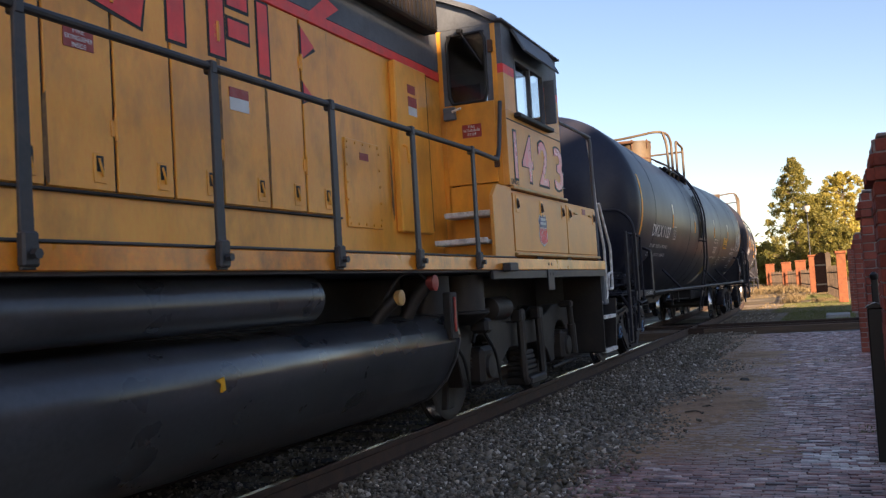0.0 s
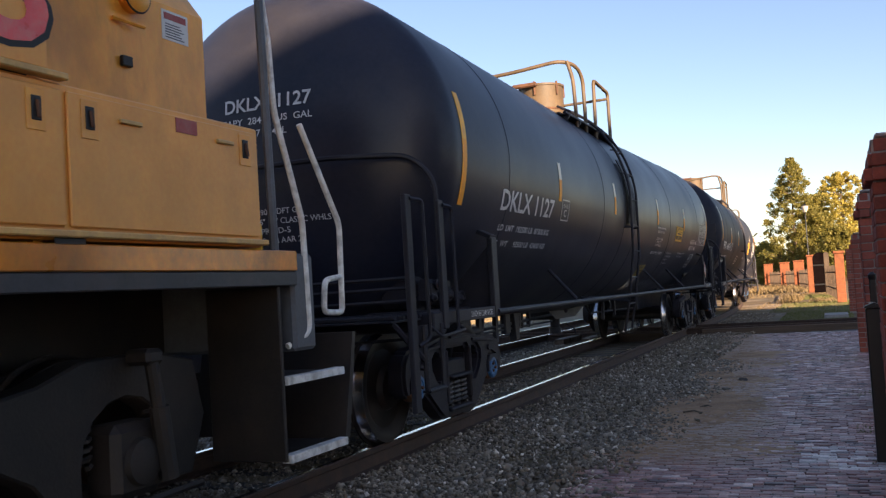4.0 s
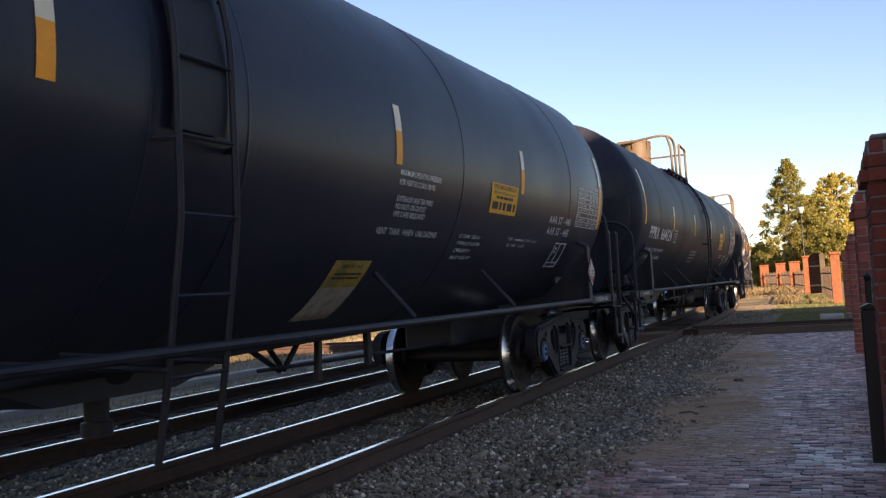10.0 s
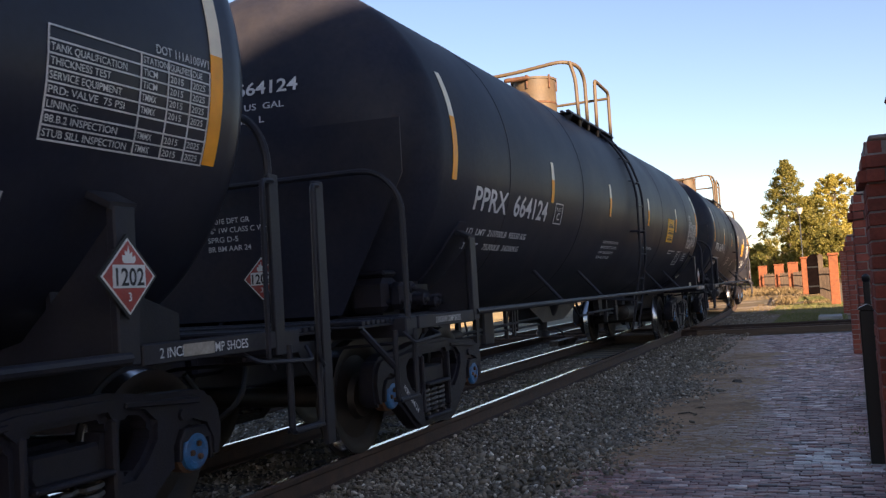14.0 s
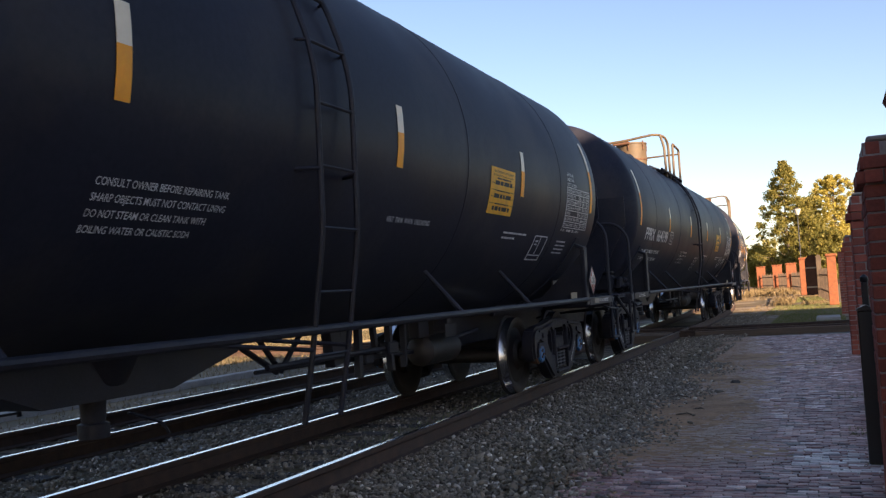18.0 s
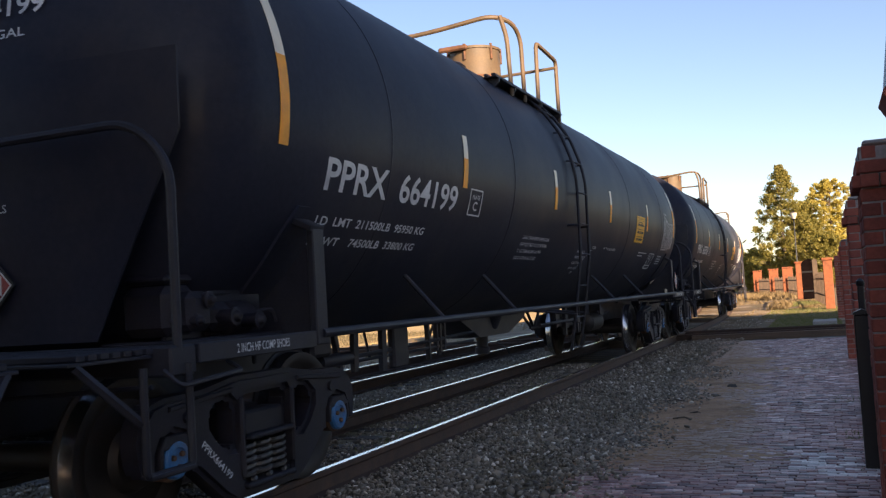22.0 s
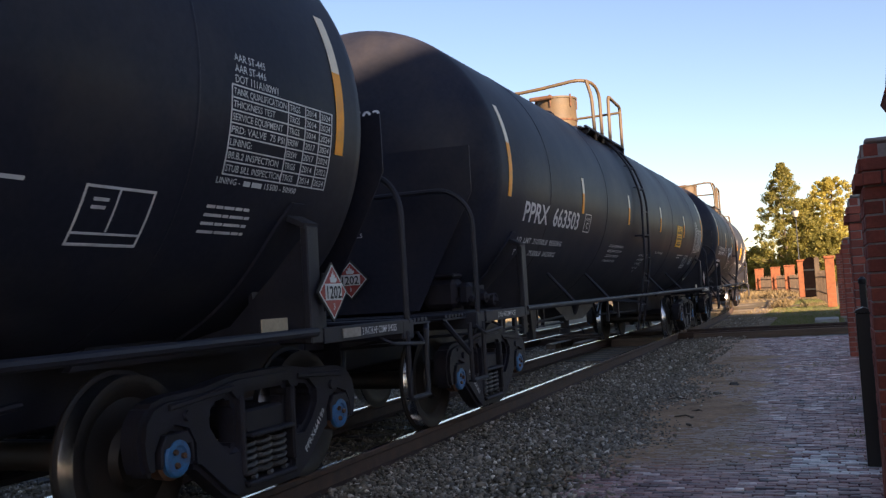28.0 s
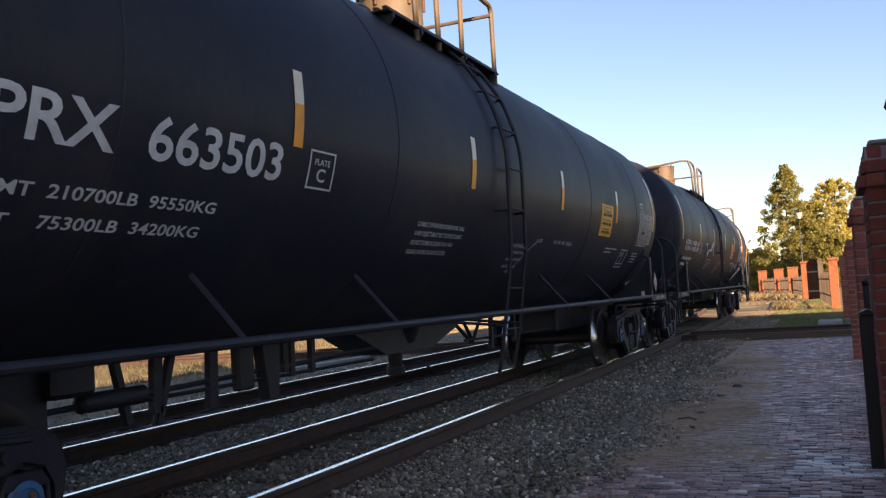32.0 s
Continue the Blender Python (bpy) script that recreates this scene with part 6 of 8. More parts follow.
        # steps up to the cab door
        for k, (z, ya, yb) in enumerate(((1.70, 1.62, 1.86), (1.97, 1.88, 2.16))):
            st = P("cab_step", B(*q(0.95, 1.47), ya, yb, z - 0.03, z, 0.004), "railwhite", lo)
            P("step_nosing", B(*q(0.95, 1.47), ya - 0.012, ya + 0.03, z - 0.022, z + 0.022, 0.004), "railwhite", st, "worn white step edge")
            P("step_riser", B(*q(0.95, 1.47), yb - 0.02, yb, z - 0.25, z - 0.03), "yellow", st)
        P("step_side_plate", Geo().prism([(1.66, 1.54), (2.20, 1.54), (2.20, 2.22), (1.80, 2.22), (1.66, 2.10)], s * 1.495, s * 1.53, "x", c=0.006), "faded")
    arch = [(1.535, 3.841), (1.50, 3.90), (1.30, 4.02), (1.0, 4.15), (0.65, 4.27), (0.3, 4.33)]
    arch = arch + [(-a, b) for a, b in reversed(arch)]
    inner = [(a * 0.955, 3.842 if b < 3.85 else b - 0.035) for a, b in arch]
    roof = Geo().prism(arch + [(-a * 0.96, max(3.842, b - 0.03)) for a, b in arch], C0 - 0.06, C1 + 0.06, "y")
    P("cab_roof", roof, "grey", label="grey arched cab roof")
    P("cab_gable", Geo().prism(inner, C0, C0 + 0.05, "y"), "grey", label="grey upper end wall of the cab")
    P("cab_gable", Geo().prism(inner, C1 - 0.05, C1, "y"), "grey")
    P("roof_drip_rail", B(1.50, 1.575, C0 - 0.06, C1 + 0.06, 3.835, 3.86, 0.006), "grey")
    P("cab_front_wall", B(-1.47, 1.47, C1 - 0.05, C1, 1.53, 3.20), "yellow")
    P("cab_front_top", B(-1.47, 1.47, C1 - 0.05, C1, 3.70, 3.84), "grey")
    # dark panel added to block the sky seen through the cab door window
    P("cab_front_panel", B(-0.47, 0.62, C1 - 0.045, C1 - 0.005, 3.40, 3.699), "soot")
    for x in (-1.44, -0.5, 0.65, 1.44):
        P("cab_front_post", B(x - 0.03, x + 0.03, C1 - 0.05, C1, 3.201, 3.699), "grey")
    P("cab_floor", B(-1.47, 1.47, C0 + 0.05, C1 - 0.05, 2.18, 2.235), "soot")
    P("control_stand", B(-0.2, 0.5, 2.9, 3.5, 2.24, 3.3, 0.05), "soot")
    P("cab_seat", B(0.75, 1.2, 3.0, 3.45, 2.6, 2.7, 0.03).box(0.75, 1.2, 3.0, 3.08, 2.7, 3.25, 0.03), "ink")
    # short hood
    sh = P("short_hood", Geo().prism([(-0.84, 1.53), (0.84, 1.53), (0.84, 3.05), (0.70, 3.24), (-0.70, 3.24), (-0.84, 3.05)], C1 + 0.003, 6.06, "y", c=0.05), "yellow", label="yellow short nose hood")
    P("marker_light", Geo().lathe([(0.835, 0.10), (0.90, 0.11), (0.92, 0.08), (0.93, 0.03)], 24, "x", (0, 5.35, 3.02)), "yellow", sh)
    P("lamp_bracket", Geo().tube([(0.85, 5.2, 2.86), (0.9, 5.4, 2.84)], 0.012, 6), "yellow", sh)
    P("sticker", B(0.84, 0.843, 5.62, 5.86, 2.84, 3.02), "placard_white", sh, "small white notice")
    P("notice_heading", B(0.843, 0.845, 5.64, 5.84, 2.965, 3.005), "red", sh)
    for k in range(6):
        P("notice_line", B(0.843, 0.845, 5.65, 5.82 - 0.02 * (k % 3), 2.855 + 0.016 * k, 2.861 + 0.016 * k), "grey", sh)
    for k in range(5):
        P("lamp_ring", Geo().lathe([(0.90 + 0.004 * k, 0.112 - 0.012 * k), (0.905 + 0.004 * k, 0.108 - 0.012 * k)], 24, "x", (0, 5.35, 3.02)), "yellow" if k % 2 else "soot", sh)
    P("hood_latch", B(0.84, 0.87, 5.25, 5.33, 2.60, 2.66, 0.005), "ink", sh)
    # battery boxes beside the cab and nose
    for s in (1, -1):
        q = lambda a, b: (min(s * a, s * b), max(s * a, s * b))
        bb = P("battery_box", B(*q(1.0, 1.515), 2.22, 5.55, 1.545, 2.20, 0.01), "faded", label="faded yellow side box with latched doors")
        for a, b in ((2.24, 4.12), (4.15, 5.50)):
            dd = P("box_door", B(*q(1.515, 1.53), a, b, 1.60, 2.17, 0.006), "faded", bb)
            for yl in ((2.36, 3.16, 3.98) if a < 3 else (4.27, 5.40)):
                P("latch_plate", B(*q(1.53, 1.535), yl - 0.05, yl + 0.05, 1.98, 2.15, 0.003), "yellow", dd)
                P("latch_recess", B(*q(1.533, 1.54), yl - 0.026, yl + 0.026, 2.02, 2.12, 0.003), "ink", dd)
                P("latch_handle", Geo().tube([(s * 1.543, yl, 2.10), (s * 1.552, yl, 2.03)], 0.009, 6), "rust", dd)
        for yv in (4.52, 5.22):
            P("lift_bar", B(*q(1.53, 1.548), yv - 0.07, yv + 0.07, 2.075, 2.095, 0.004), "offyellow", bb)
        P("danger_sticker", B(*q(1.53, 1.533), 4.84, 5.00, 2.09, 2.16), "red", bb)
        P("box_drip", B(*q(1.528, 1.536), 2.9, 3.1, 1.50, 1.553, 0.003), "soot", bb)
        P("box_drip", B(*q(1.528, 1.536), 4.05, 4.22, 1.50, 1.553, 0.003), "soot", bb)
        P("box_lip", B(*q(1.50, 1.56), 2.21, 4.14, 2.205, 2.235, 0.006), "offyellow", bb)
        P("box_sill", B(*q(1.50, 1.555), 2.22, 5.56, 1.555, 1.585, 0.006), "offyellow", bb)
        if s > 0:
            out = [(-0.145, 0.10), (-0.10, 0.165), (-0.045, 0.145), (0.0, 0.175), (0.045, 0.145), (0.10, 0.165), (0.145, 0.10), (0.125, 0.03), (0.15, -0.06), (0.125, -0.125), (0.0, -0.175), (-0.125, -0.125), (-0.15, -0.06), (-0.125, 0.03)]
            em = P("shield_emblem", Geo().prism([(3.17 + a, 1.835 + b) for a, b in out], 1.531, 1.534, "x"), "placard_white", bb, "shield emblem in blue, red and white")
            top = [(3.17 + a * 0.94, 1.835 + b * 0.95) for a, b in out if b >= 0.03]
            P("shield_top", Geo().prism(top, 1.534, 1.537, "x"), "navy", em)
            for k in range(6):
                a = -0.12 + 0.044 * k
                zb = 1.835 - 0.155 + abs(a + 0.012) * 0.28
                P("shield_stripe", Geo().prism([(3.17 + a, zb), (3.17 + a + 0.022, zb), (3.17 + a + 0.022, 1.852), (3.17 + a, 1.852)], 1.534, 1.537, "x"), "lred", em)
            for z, w in ((1.935, 0.085), (1.892, 0.095)):
                P("shield_bar", B(1.537, 1.539, 3.17 - w, 3.17 + w, z, z + 0.028), "placard_white", em)
        # deck edge, handrail and stanchions
        P("deck_edge", B(*q(1.50, 1.54), -11.2, 5.86, 1.415, 1.53, 0.006), "sill", label="orange deck edge")
        P("deck_beam", B(*q(1.50, 1.535), 1.55, 5.86, 1.33, 1.412, 0.006), "railgrey")
        P("deck_lug", B(*q(1.535, 1.55), 3.20, 3.42, 1.20, 1.42, 0.006), "railgrey")
        P("deck_lamp", B(*q(1.54, 1.62), 1.78, 2.02, 1.40, 1.48, 0.01), "railgrey")
        for yy in (3.27, 3.37):
            P("deck_hole", Geo().lathe([(s * 1.539, 0.018), (s * 1.543, 0.018)], 12, "x", (0, yy, 1.475)), "ink")
            P("deck_hole", Geo().lathe([(s * 1.549, 0.015), (s * 1.553, 0.015)], 12, "x", (0, yy, 1.37)), "ink")
        rail_pts = [(s * 1.54, -11.0, 2.46), (s * 1.54, 1.30, 2.46), (s * 1.50, 1.95, 2.46), (s * 1.50, 2.02, 2.60), (s * 1.50, 2.12, 3.05)]
        P("handrail", Geo().tube(rail_pts, 0.021, 10, 0.06), "railgrey", label="long dark grey handrail")
        for y in (-9.9, -8.65, -7.4, -6.15, -4.93, -3.71, -2.48, -1.28, -0.08, 1.15):
            st = P("stanchion", Geo().prism([(y - 0.035, 1.42), (y + 0.035, 1.42), (y + 0.03, 2.43), (y - 0.03, 2.43)], s * 1.545, s * 1.565, "x", c=0.004), "railgrey")
            P("stanchion_foot", B(*q(1.54, 1.585), y - 0.042, y + 0.042, 1.43, 1.57, 0.01), "railgrey", st)
            P("stanchion_bolt", Geo().lathe([(s * 1.59, 0.022), (s * 1.62, 0.022)], 6, "x", (0, y, 1.48)), "railgrey", st)
            P("rail_clamp", B(*q(1.51, 1.57), y - 0.025, y + 0.025, 2.42, 2.49, 0.008), "railgrey", st)
    P("deck", B(-1.50, 1.50, -11.2, 5.86, 1.40, 1.525), "grey")
    P("end_sill", B(-1.50, 1.50, 5.862, 6.10, 0.95, 1.52, 0.02), "grey")
    P("underframe", B(-0.55, 0.55, -11.0, 6.0, 0.95, 1.399, 0.02), "soot")
    P("coupler", B(-0.13, 0.13, 6.0, 7.05, 0.74, 0.98, 0.03).box(-0.05, 0.20, 6.9, 7.12, 0.68, 1.0, 0.04), "cast")
    for s in (1, -1):
        q = lambda a, b: (min(s * a, s * b), max(s * a, s * b))
        # front corner steps and white grab irons
        P("step_well_plate", B(*q(1.0, 1.50), 5.70, 5.73, 0.34, 1.33, 0.006), "soot")
        P("step_well_back", B(*q(0.98, 1.0), 5.73, 6.45, 0.34, 1.33), "soot")
        P("pilot_plate", Geo().prism([(6.42, 0.36), (6.48, 0.36), (6.62, 1.02), (6.58, 1.02)], s * 0.3, s * 1.48, "x"), "soot", label="dirty steel pilot plate")
        for z in (0.36, 0.80):
            st = P("corner_step", B(*q(1.0, 1.49), 5.75, 6.40, z - 0.03, z, 0.005), "soot")
            P("step_tread", B(*q(1.44, 1.51), 5.75, 6.40, z - 0.035, z + 0.012, 0.004), "railwhite", st, "worn perforated step edge")
        P("corner_grab", Geo().tube([(s * 1.43, 5.76, 3.17), (s * 1.46, 5.79, 2.75), (s * 1.47, 5.80, 2.35), (s * 1.50, 6.0, 1.72), (s * 1.50, 6.02, 1.05), (s * 1.45, 5.85, 0.98)], 0.019, 8, 0.06), "railwhite", label="white painted grab iron")
        P("corner_grab", Geo().tube([(s * 1.44, 6.12, 2.32), (s * 1.47, 6.50, 1.72), (s * 1.47, 6.48, 1.15), (s * 1.47, 6.25, 1.16), (s * 1.47, 6.28, 1.36), (s * 1.47, 6.48, 1.38)], 0.019, 8, 0.05), "railwhite", label="white painted grab iron")
        P("corner_post", Geo().tube([(s * 1.48, 5.72, 1.50), (s * 1.48, 5.68, 3.14), (s * 1.40, 5.66, 3.20)], 0.026, 8, 0.05), "grey")
        P("nose_rail", Geo().tube([(s * 1.53, C1, 3.12), (s * 1.48, 5.68, 3.16)], 0.02, 8), "grey")
        P("marker_lamp", B(*q(1.0, 1.12), 6.10, 6.16, 1.55, 1.75, 0.02), "label")
        # fuel tank, reservoir and fittings
        P("air_reservoir", Geo().lathe([(-7.0, 0.02), (-7.0, 0.15), (-1.30, 0.15), (-1.26, 0.12), (-1.25, 0.02)], 28, "y", (s * 1.30, 0, 1.25)), "fuel", label="long grey air reservoir")
    tankp = [(-1.20, 1.06), (1.20, 1.06), (1.38, 1.03), (1.48, 0.94), (1.50, 0.84), (1.46, 0.70), (1.36, 0.52), (1.20, 0.38), (1.0, 0.30), (0.8, 0.27), (-0.8, 0.27), (-1.0, 0.30), (-1.20, 0.38), (-1.36, 0.52), (-1.46, 0.70), (-1.50, 0.84), (-1.48, 0.94), (-1.38, 1.03)]
    ft = P("fuel_tank", Geo().prism(tankp, -7.2, 0.70, "y", c=0.02), "fuel", label="big dark rounded fuel tank", angle=45)
    P("tank_end_flange", Geo().prism([(a * 1.012, 0.66 + (b - 0.66) * 1.03) for a, b in tankp], 0.70, 0.73, "y"), "fuel", ft)
    P("fuel_gauge", B(1.46, 1.53, 0.52, 0.66, 0.86, 1.24, 0.01), "soot", ft)
    P("gauge_glass", B(1.53, 1.545, 0.575, 0.605, 0.92, 1.20, 0.006), "red", ft, "red sight gauge")
    P("paint_mark", Geo().prism([(-2.50, 0.865), (-2.44, 0.875), (-2.43, 0.81), (-2.46, 0.80), (-2.465, 0.845)], 1.49, 1.505, "x"), "label", ft, "yellow paint mark")
    fp = P("filler_pipe", Geo().tube([(1.26, -0.30, 1.04), (1.34, -0.26, 1.15), (1.42, -0.22, 1.22)], 0.05, 12, 0.1), "soot")
    P("filler_cap", Geo().lathe([(0, 0.055), (0.04, 0.058), (0.045, 0.045)], 16, "x", (1.42, -0.22, 1.22)), "offyellow", fp)
    fp = P("filler_pipe", Geo().tube([(1.24, 0.28, 1.05), (1.32, 0.32, 1.22), (1.42, 0.36, 1.32)], 0.055, 12, 0.1), "soot")
    P("filler_cap", Geo().lathe([(0, 0.06), (0.06, 0.064), (0.065, 0.05)], 16, "x", (1.42, 0.36, 1.32)), "red", fp, "red fuel filler cap")
    P("hose", Geo().tube([(1.3, -0.2, 1.2), (1.38, -0.1, 1.38), (1.4, 0.15, 1.42), (1.42, 0.35, 1.34)], 0.012, 6, 0.1), "ink")
    for y, x in ((0.95, 1.12), (1.62, 1.18)):
        b = P("sand_tank", Geo().lathe([(0.93, 0.10), (1.0, 0.21), (1.03, 0.25), (1.05, 0.25), (1.06, 0.215), (1.38, 0.21), (1.39, 0.1)], 24, "z", (x, y, 0)), "soot", label="grimy round sand tank")
        P("sand_valve", B(x + 0.02, x + 0.2, y + 0.1, y + 0.25, 0.84, 0.98, 0.03), "soot", b)
        P("sand_hose", Geo().tube([(x + 0.12, y + 0.2, 0.86), (x + 0.14, y + 0.35, 0.72), (x + 0.1, y + 0.55, 0.62), (x + 0.05, y + 0.8, 0.3)], 0.016, 6, 0.1), "ink", b)
    P("air_pipe", Geo().tube([(1.32, 1.5, 1.40), (1.36, 1.62, 1.2), (1.34, 1.72, 1.02), (1.2, 1.9, 0.98)], 0.013, 6, 0.1), "soot")
    # trucks
    sets = []
    for y0 in (3.46, -6.9):
        for s in (1, -1):
            q = lambda a, b: (min(s * a, s * b), max(s * a, s * b))
            arch = lambda c: [(c + 0.30 * math.cos(math.pi * k / 8), 0.52 + 0.30 * math.sin(math.pi * k / 8)) for k in range(9)]
            poly = [(-1.98, 0.66), (-1.90, 0.96), (-1.62, 1.02), (-1.10, 1.02), (-0.82, 0.93), (-0.5, 0.88), (0.5, 0.88), (0.82, 0.93), (1.10, 1.02), (1.62, 1.02), (1.90, 0.96), (1.98, 0.66), (1.86, 0.36), (1.67, 0.36)]
            poly += arch(1.37) + [(1.07, 0.36), (0.92, 0.34), (0.78, 0.50), (0.55, 0.62), (-0.55, 0.62), (-0.78, 0.50), (-0.92, 0.34), (-1.07, 0.36)] + arch(-1.37) + [(-1.67, 0.36), (-1.86, 0.36)]
            fr = P("truck_frame", Geo().prism([(y0 + a, b) for a, b in poly], s * 1.0, s * 1.16, "x", c=0.012), "soot", label="grimy cast locomotive truck frame")
            for a in (-1.37, 1.37):
                P("axle_box", B(*q(1.02, 1.24), y0 + a - 0.17, y0 + a + 0.17, 0.34, 0.70, 0.04), "soot", fr)
                P("axle_cap", Geo().lathe([(s * 1.24, 0.12), (s * 1.27, 0.11), (s * 1.28, 0.05)], 20, "x", (0, y0 + a, 0.508)), "soot", fr)
                for k in (-0.26, 0.26):
                    P("pedestal_spring", Geo().tube([(s * 1.1 + 0.05 * math.cos(w * 0.9), y0 + a + k + 0.05 * math.sin(w * 0.9), 0.52 + 0.006 * w) for w in range(48)], 0.014, 5), "soot", fr)
                P("brake_hanger", Geo().prism([(y0 + a - 0.50, 0.86), (y0 + a - 0.36, 0.88), (y0 + a - 0.30, 0.42), (y0 + a - 0.36, 0.16), (y0 + a - 0.52, 0.16), (y0 + a - 0.46, 0.45)], s * 0.93, s * 1.0, "x", c=0.012), "soot", fr)
                P("brake_shoe", B(*q(0.70, 0.84), y0 + a * 0.52 - 0.05, y0 + a * 0.52 + 0.05, 0.35, 0.75, 0.02), "soot", fr)
            hg = Geo().tube([(s * 1.22, y0 - 0.32, 0.96), (s * 1.24, y0 - 0.33, 0.24), (s * 1.24, y0 + 0.33, 0.24), (s * 1.22, y0 + 0.32, 0.96)], 0.045, 8, 0.08)
            hg.box(*q(1.14, 1.26), y0 - 0.40, y0 - 0.24, 0.88, 1.02, 0.02).box(*q(1.14, 1.26), y0 + 0.24, y0 + 0.40, 0.88, 1.02, 0.02)
            P("swing_hanger", hg, "soot", fr)
            P("spring_plank", B(*q(1.0, 1.30), y0 - 0.28, y0 + 0.28, 0.20, 0.29, 0.02), "soot", fr)
            for k in range(5):
                P("leaf_spring", B(*q(1.02, 1.2), y0 - 0.26 + 0.03 * k, y0 + 0.26 - 0.03 * k, 0.295 + 0.055 * k, 0.34 + 0.055 * k, 0.008), "soot", fr)
            P("brake_cylinder", Geo().lathe([(y0 - 1.22, 0.03), (y0 - 1.2, 0.11), (y0 - 0.80, 0.12), (y0 - 0.76, 0.06)], 20, "y", (s * 1.2, 0, 1.05)), "soot", fr)
            P("brake_link", Geo().tube([(s * 1.2, y0 - 1.22, 1.05), (s * 1.2, y0 - 1.5, 1.02), (s * 1.18, y0 - 1.62, 0.75)], 0.02, 6, 0.03), "soot", fr)
            P("shock_absorber", Geo().tube([(s * 1.28, y0 + 1.42, 1.0), (s * 1.28, y0 + 1.47, 0.72)], 0.036, 10).tube([(s * 1.28, y0 + 1.465, 0.76), (s * 1.28, y0 + 1.52, 0.40)], 0.05, 10), "soot", fr)
            P("shock_bracket", B(*q(1.16, 1.32), y0 + 1.36, y0 + 1.48, 0.97, 1.05, 0.02), "soot", fr)
            P("brake_rigging", Geo().tube([(s * 1.18, y0 + 0.9, 0.28), (s * 1.18, y0 + 1.9, 0.30)], 0.02, 6), "soot", fr)
        P("truck_transom", B(-0.98, 0.98, y0 - 0.35, y0 + 0.35, 0.55, 0.95, 0.04), "soot")
        for a in (-1.37, 1.37):
            sets.append(wheelset(lo, y0 + a, r=0.508, cap="rust", half=1.02, plate="soot"))
            P("traction_motor", Geo().lathe([(-0.5, 0.1), (-0.48, 0.3), (0.48, 0.3), (0.5, 0.1)], 20, "x", (0, y0 + a * 0.55, 0.55)), "soot")
    return lo


M["glass"] = bpy.data.materials.new("window_glass")
M["glass"].use_nodes = True
_b = M["glass"].node_tree.nodes["Principled BSDF"]
_b.inputs["Base Color"].default_value, _b.inputs["Roughness"].default_value = (0.9, 0.95, 0.95, 1), 0.03
_b.inputs["Transmission Weight"].default_value, _b.inputs["IOR"].default_value = 1.0, 1.45
M["streak"] = material("rust_brown_streak", (0.16, 0.08, 0.03), 0.7, vary=0.3, scale=8, bump=0.0, dirt=(0.4, 0.2, 0.05), dirt_scale=14, dirt_amount=0.8)
M["navy"] = material("navy_enamel", (0.02, 0.04, 0.14), 0.4, vary=0.15, bump=0.0)
M["offyellow"] = material("worn_yellow_lip", (0.62, 0.36, 0.11), 0.5, vary=0.2, scale=6, bump=0.05, dirt=(0.3, 0.2, 0.1), dirt_scale=8, dirt_amount=0.5)
CARS["loco"] = (build_loco(), 6.4 - 1.72, 5.18)


# ---- the yard: crossing, ballast, path, fence, trees ----
def bulk(name, verts, faces, mat, label, cat, kind="stuff", parent=None):
    """One mesh from arrays: verts (n, 3), faces (m, k)."""
    me = bpy.data.meshes.new(name)
    k = faces.shape[1]
    me.vertices.add(len(verts))
    me.vertices.foreach_set("co", np.asarray(verts, dtype=np.float32).ravel())
    me.loops.add(faces.size)
    me.loops.foreach_set("vertex_index", faces.astype(np.int32).ravel())
    me.polygons.add(len(faces))
    me.polygons.foreach_set("loop_start", np.arange(0, faces.size, k, dtype=np.int32))
    me.polygons.foreach_set("loop_total", np.full(len(faces), k, dtype=np.int32))
    me.update(calc_edges=True)
    me.validate()
    me.materials.append(M[mat])
    ob = new(name, me)
    if parent is not None:
        ob.parent = parent
        ob["kind"] = kind
        return ob
    return tagged(ob, label, cat, kind=kind)


ICO_V = np.array([(0, 0, 1)] + [(0.894 * math.cos(a), 0.894 * math.sin(a), 0.447) for a in (0, 1.2566, 2.5133, 3.7699, 5.0265)] + [(0.894 * math.cos(a + 0.6283), 0.894 * math.sin(a + 0.6283), -0.447) for a in (0, 1.2566, 2.5133, 3.7699, 5.0265)] + [(0, 0, -1)])
ICO_F = np.array([(0, 1 + i, 1 + (i + 1) % 5) for i in range(5)] + [(1 + i, 6 + i, 1 + (i + 1) % 5) for i in range(5)] + [(1 + (i + 1) % 5, 6 + i, 6 + (i + 1) % 5) for i in range(5)] + [(11, 6 + (i + 1) % 5, 6 + i) for i in range(5)])


def stones(places, sizes, rng):
    """Broken stones at places (n, 3) with half sizes (n,)."""
    n = len(places)
    v = np.repeat(ICO_V[None], n, 0) * (1 + rng.uniform(-0.42, 0.38, (n, 12, 1)))
    v *= (sizes[:, None] * rng.uniform(0.45, 1.35, (n, 3)) * np.array([1.0, 1.0, 0.8]))[:, None, :]
    a, b = rng.uniform(0, 6.28, n), rng.uniform(-0.7, 0.7, n)
    ca, sa, cb, sb = np.cos(a)[:, None], np.sin(a)[:, None], np.cos(b)[:, None], np.sin(b)[:, None]
    x, y, z = v[..., 0].copy(), v[..., 1].copy(), v[..., 2].copy()
    y, z = y * cb - z * sb, y * sb + z * cb
    x, y = x * ca - y * sa, x * sa + y * ca
    v = np.stack([x, y, z], -1) + places[:, None, :]
    f = ICO_F[None] + (np.arange(n) * 12)[:, None, None]
    return v.reshape(-1, 3), f.reshape(-1, 3)


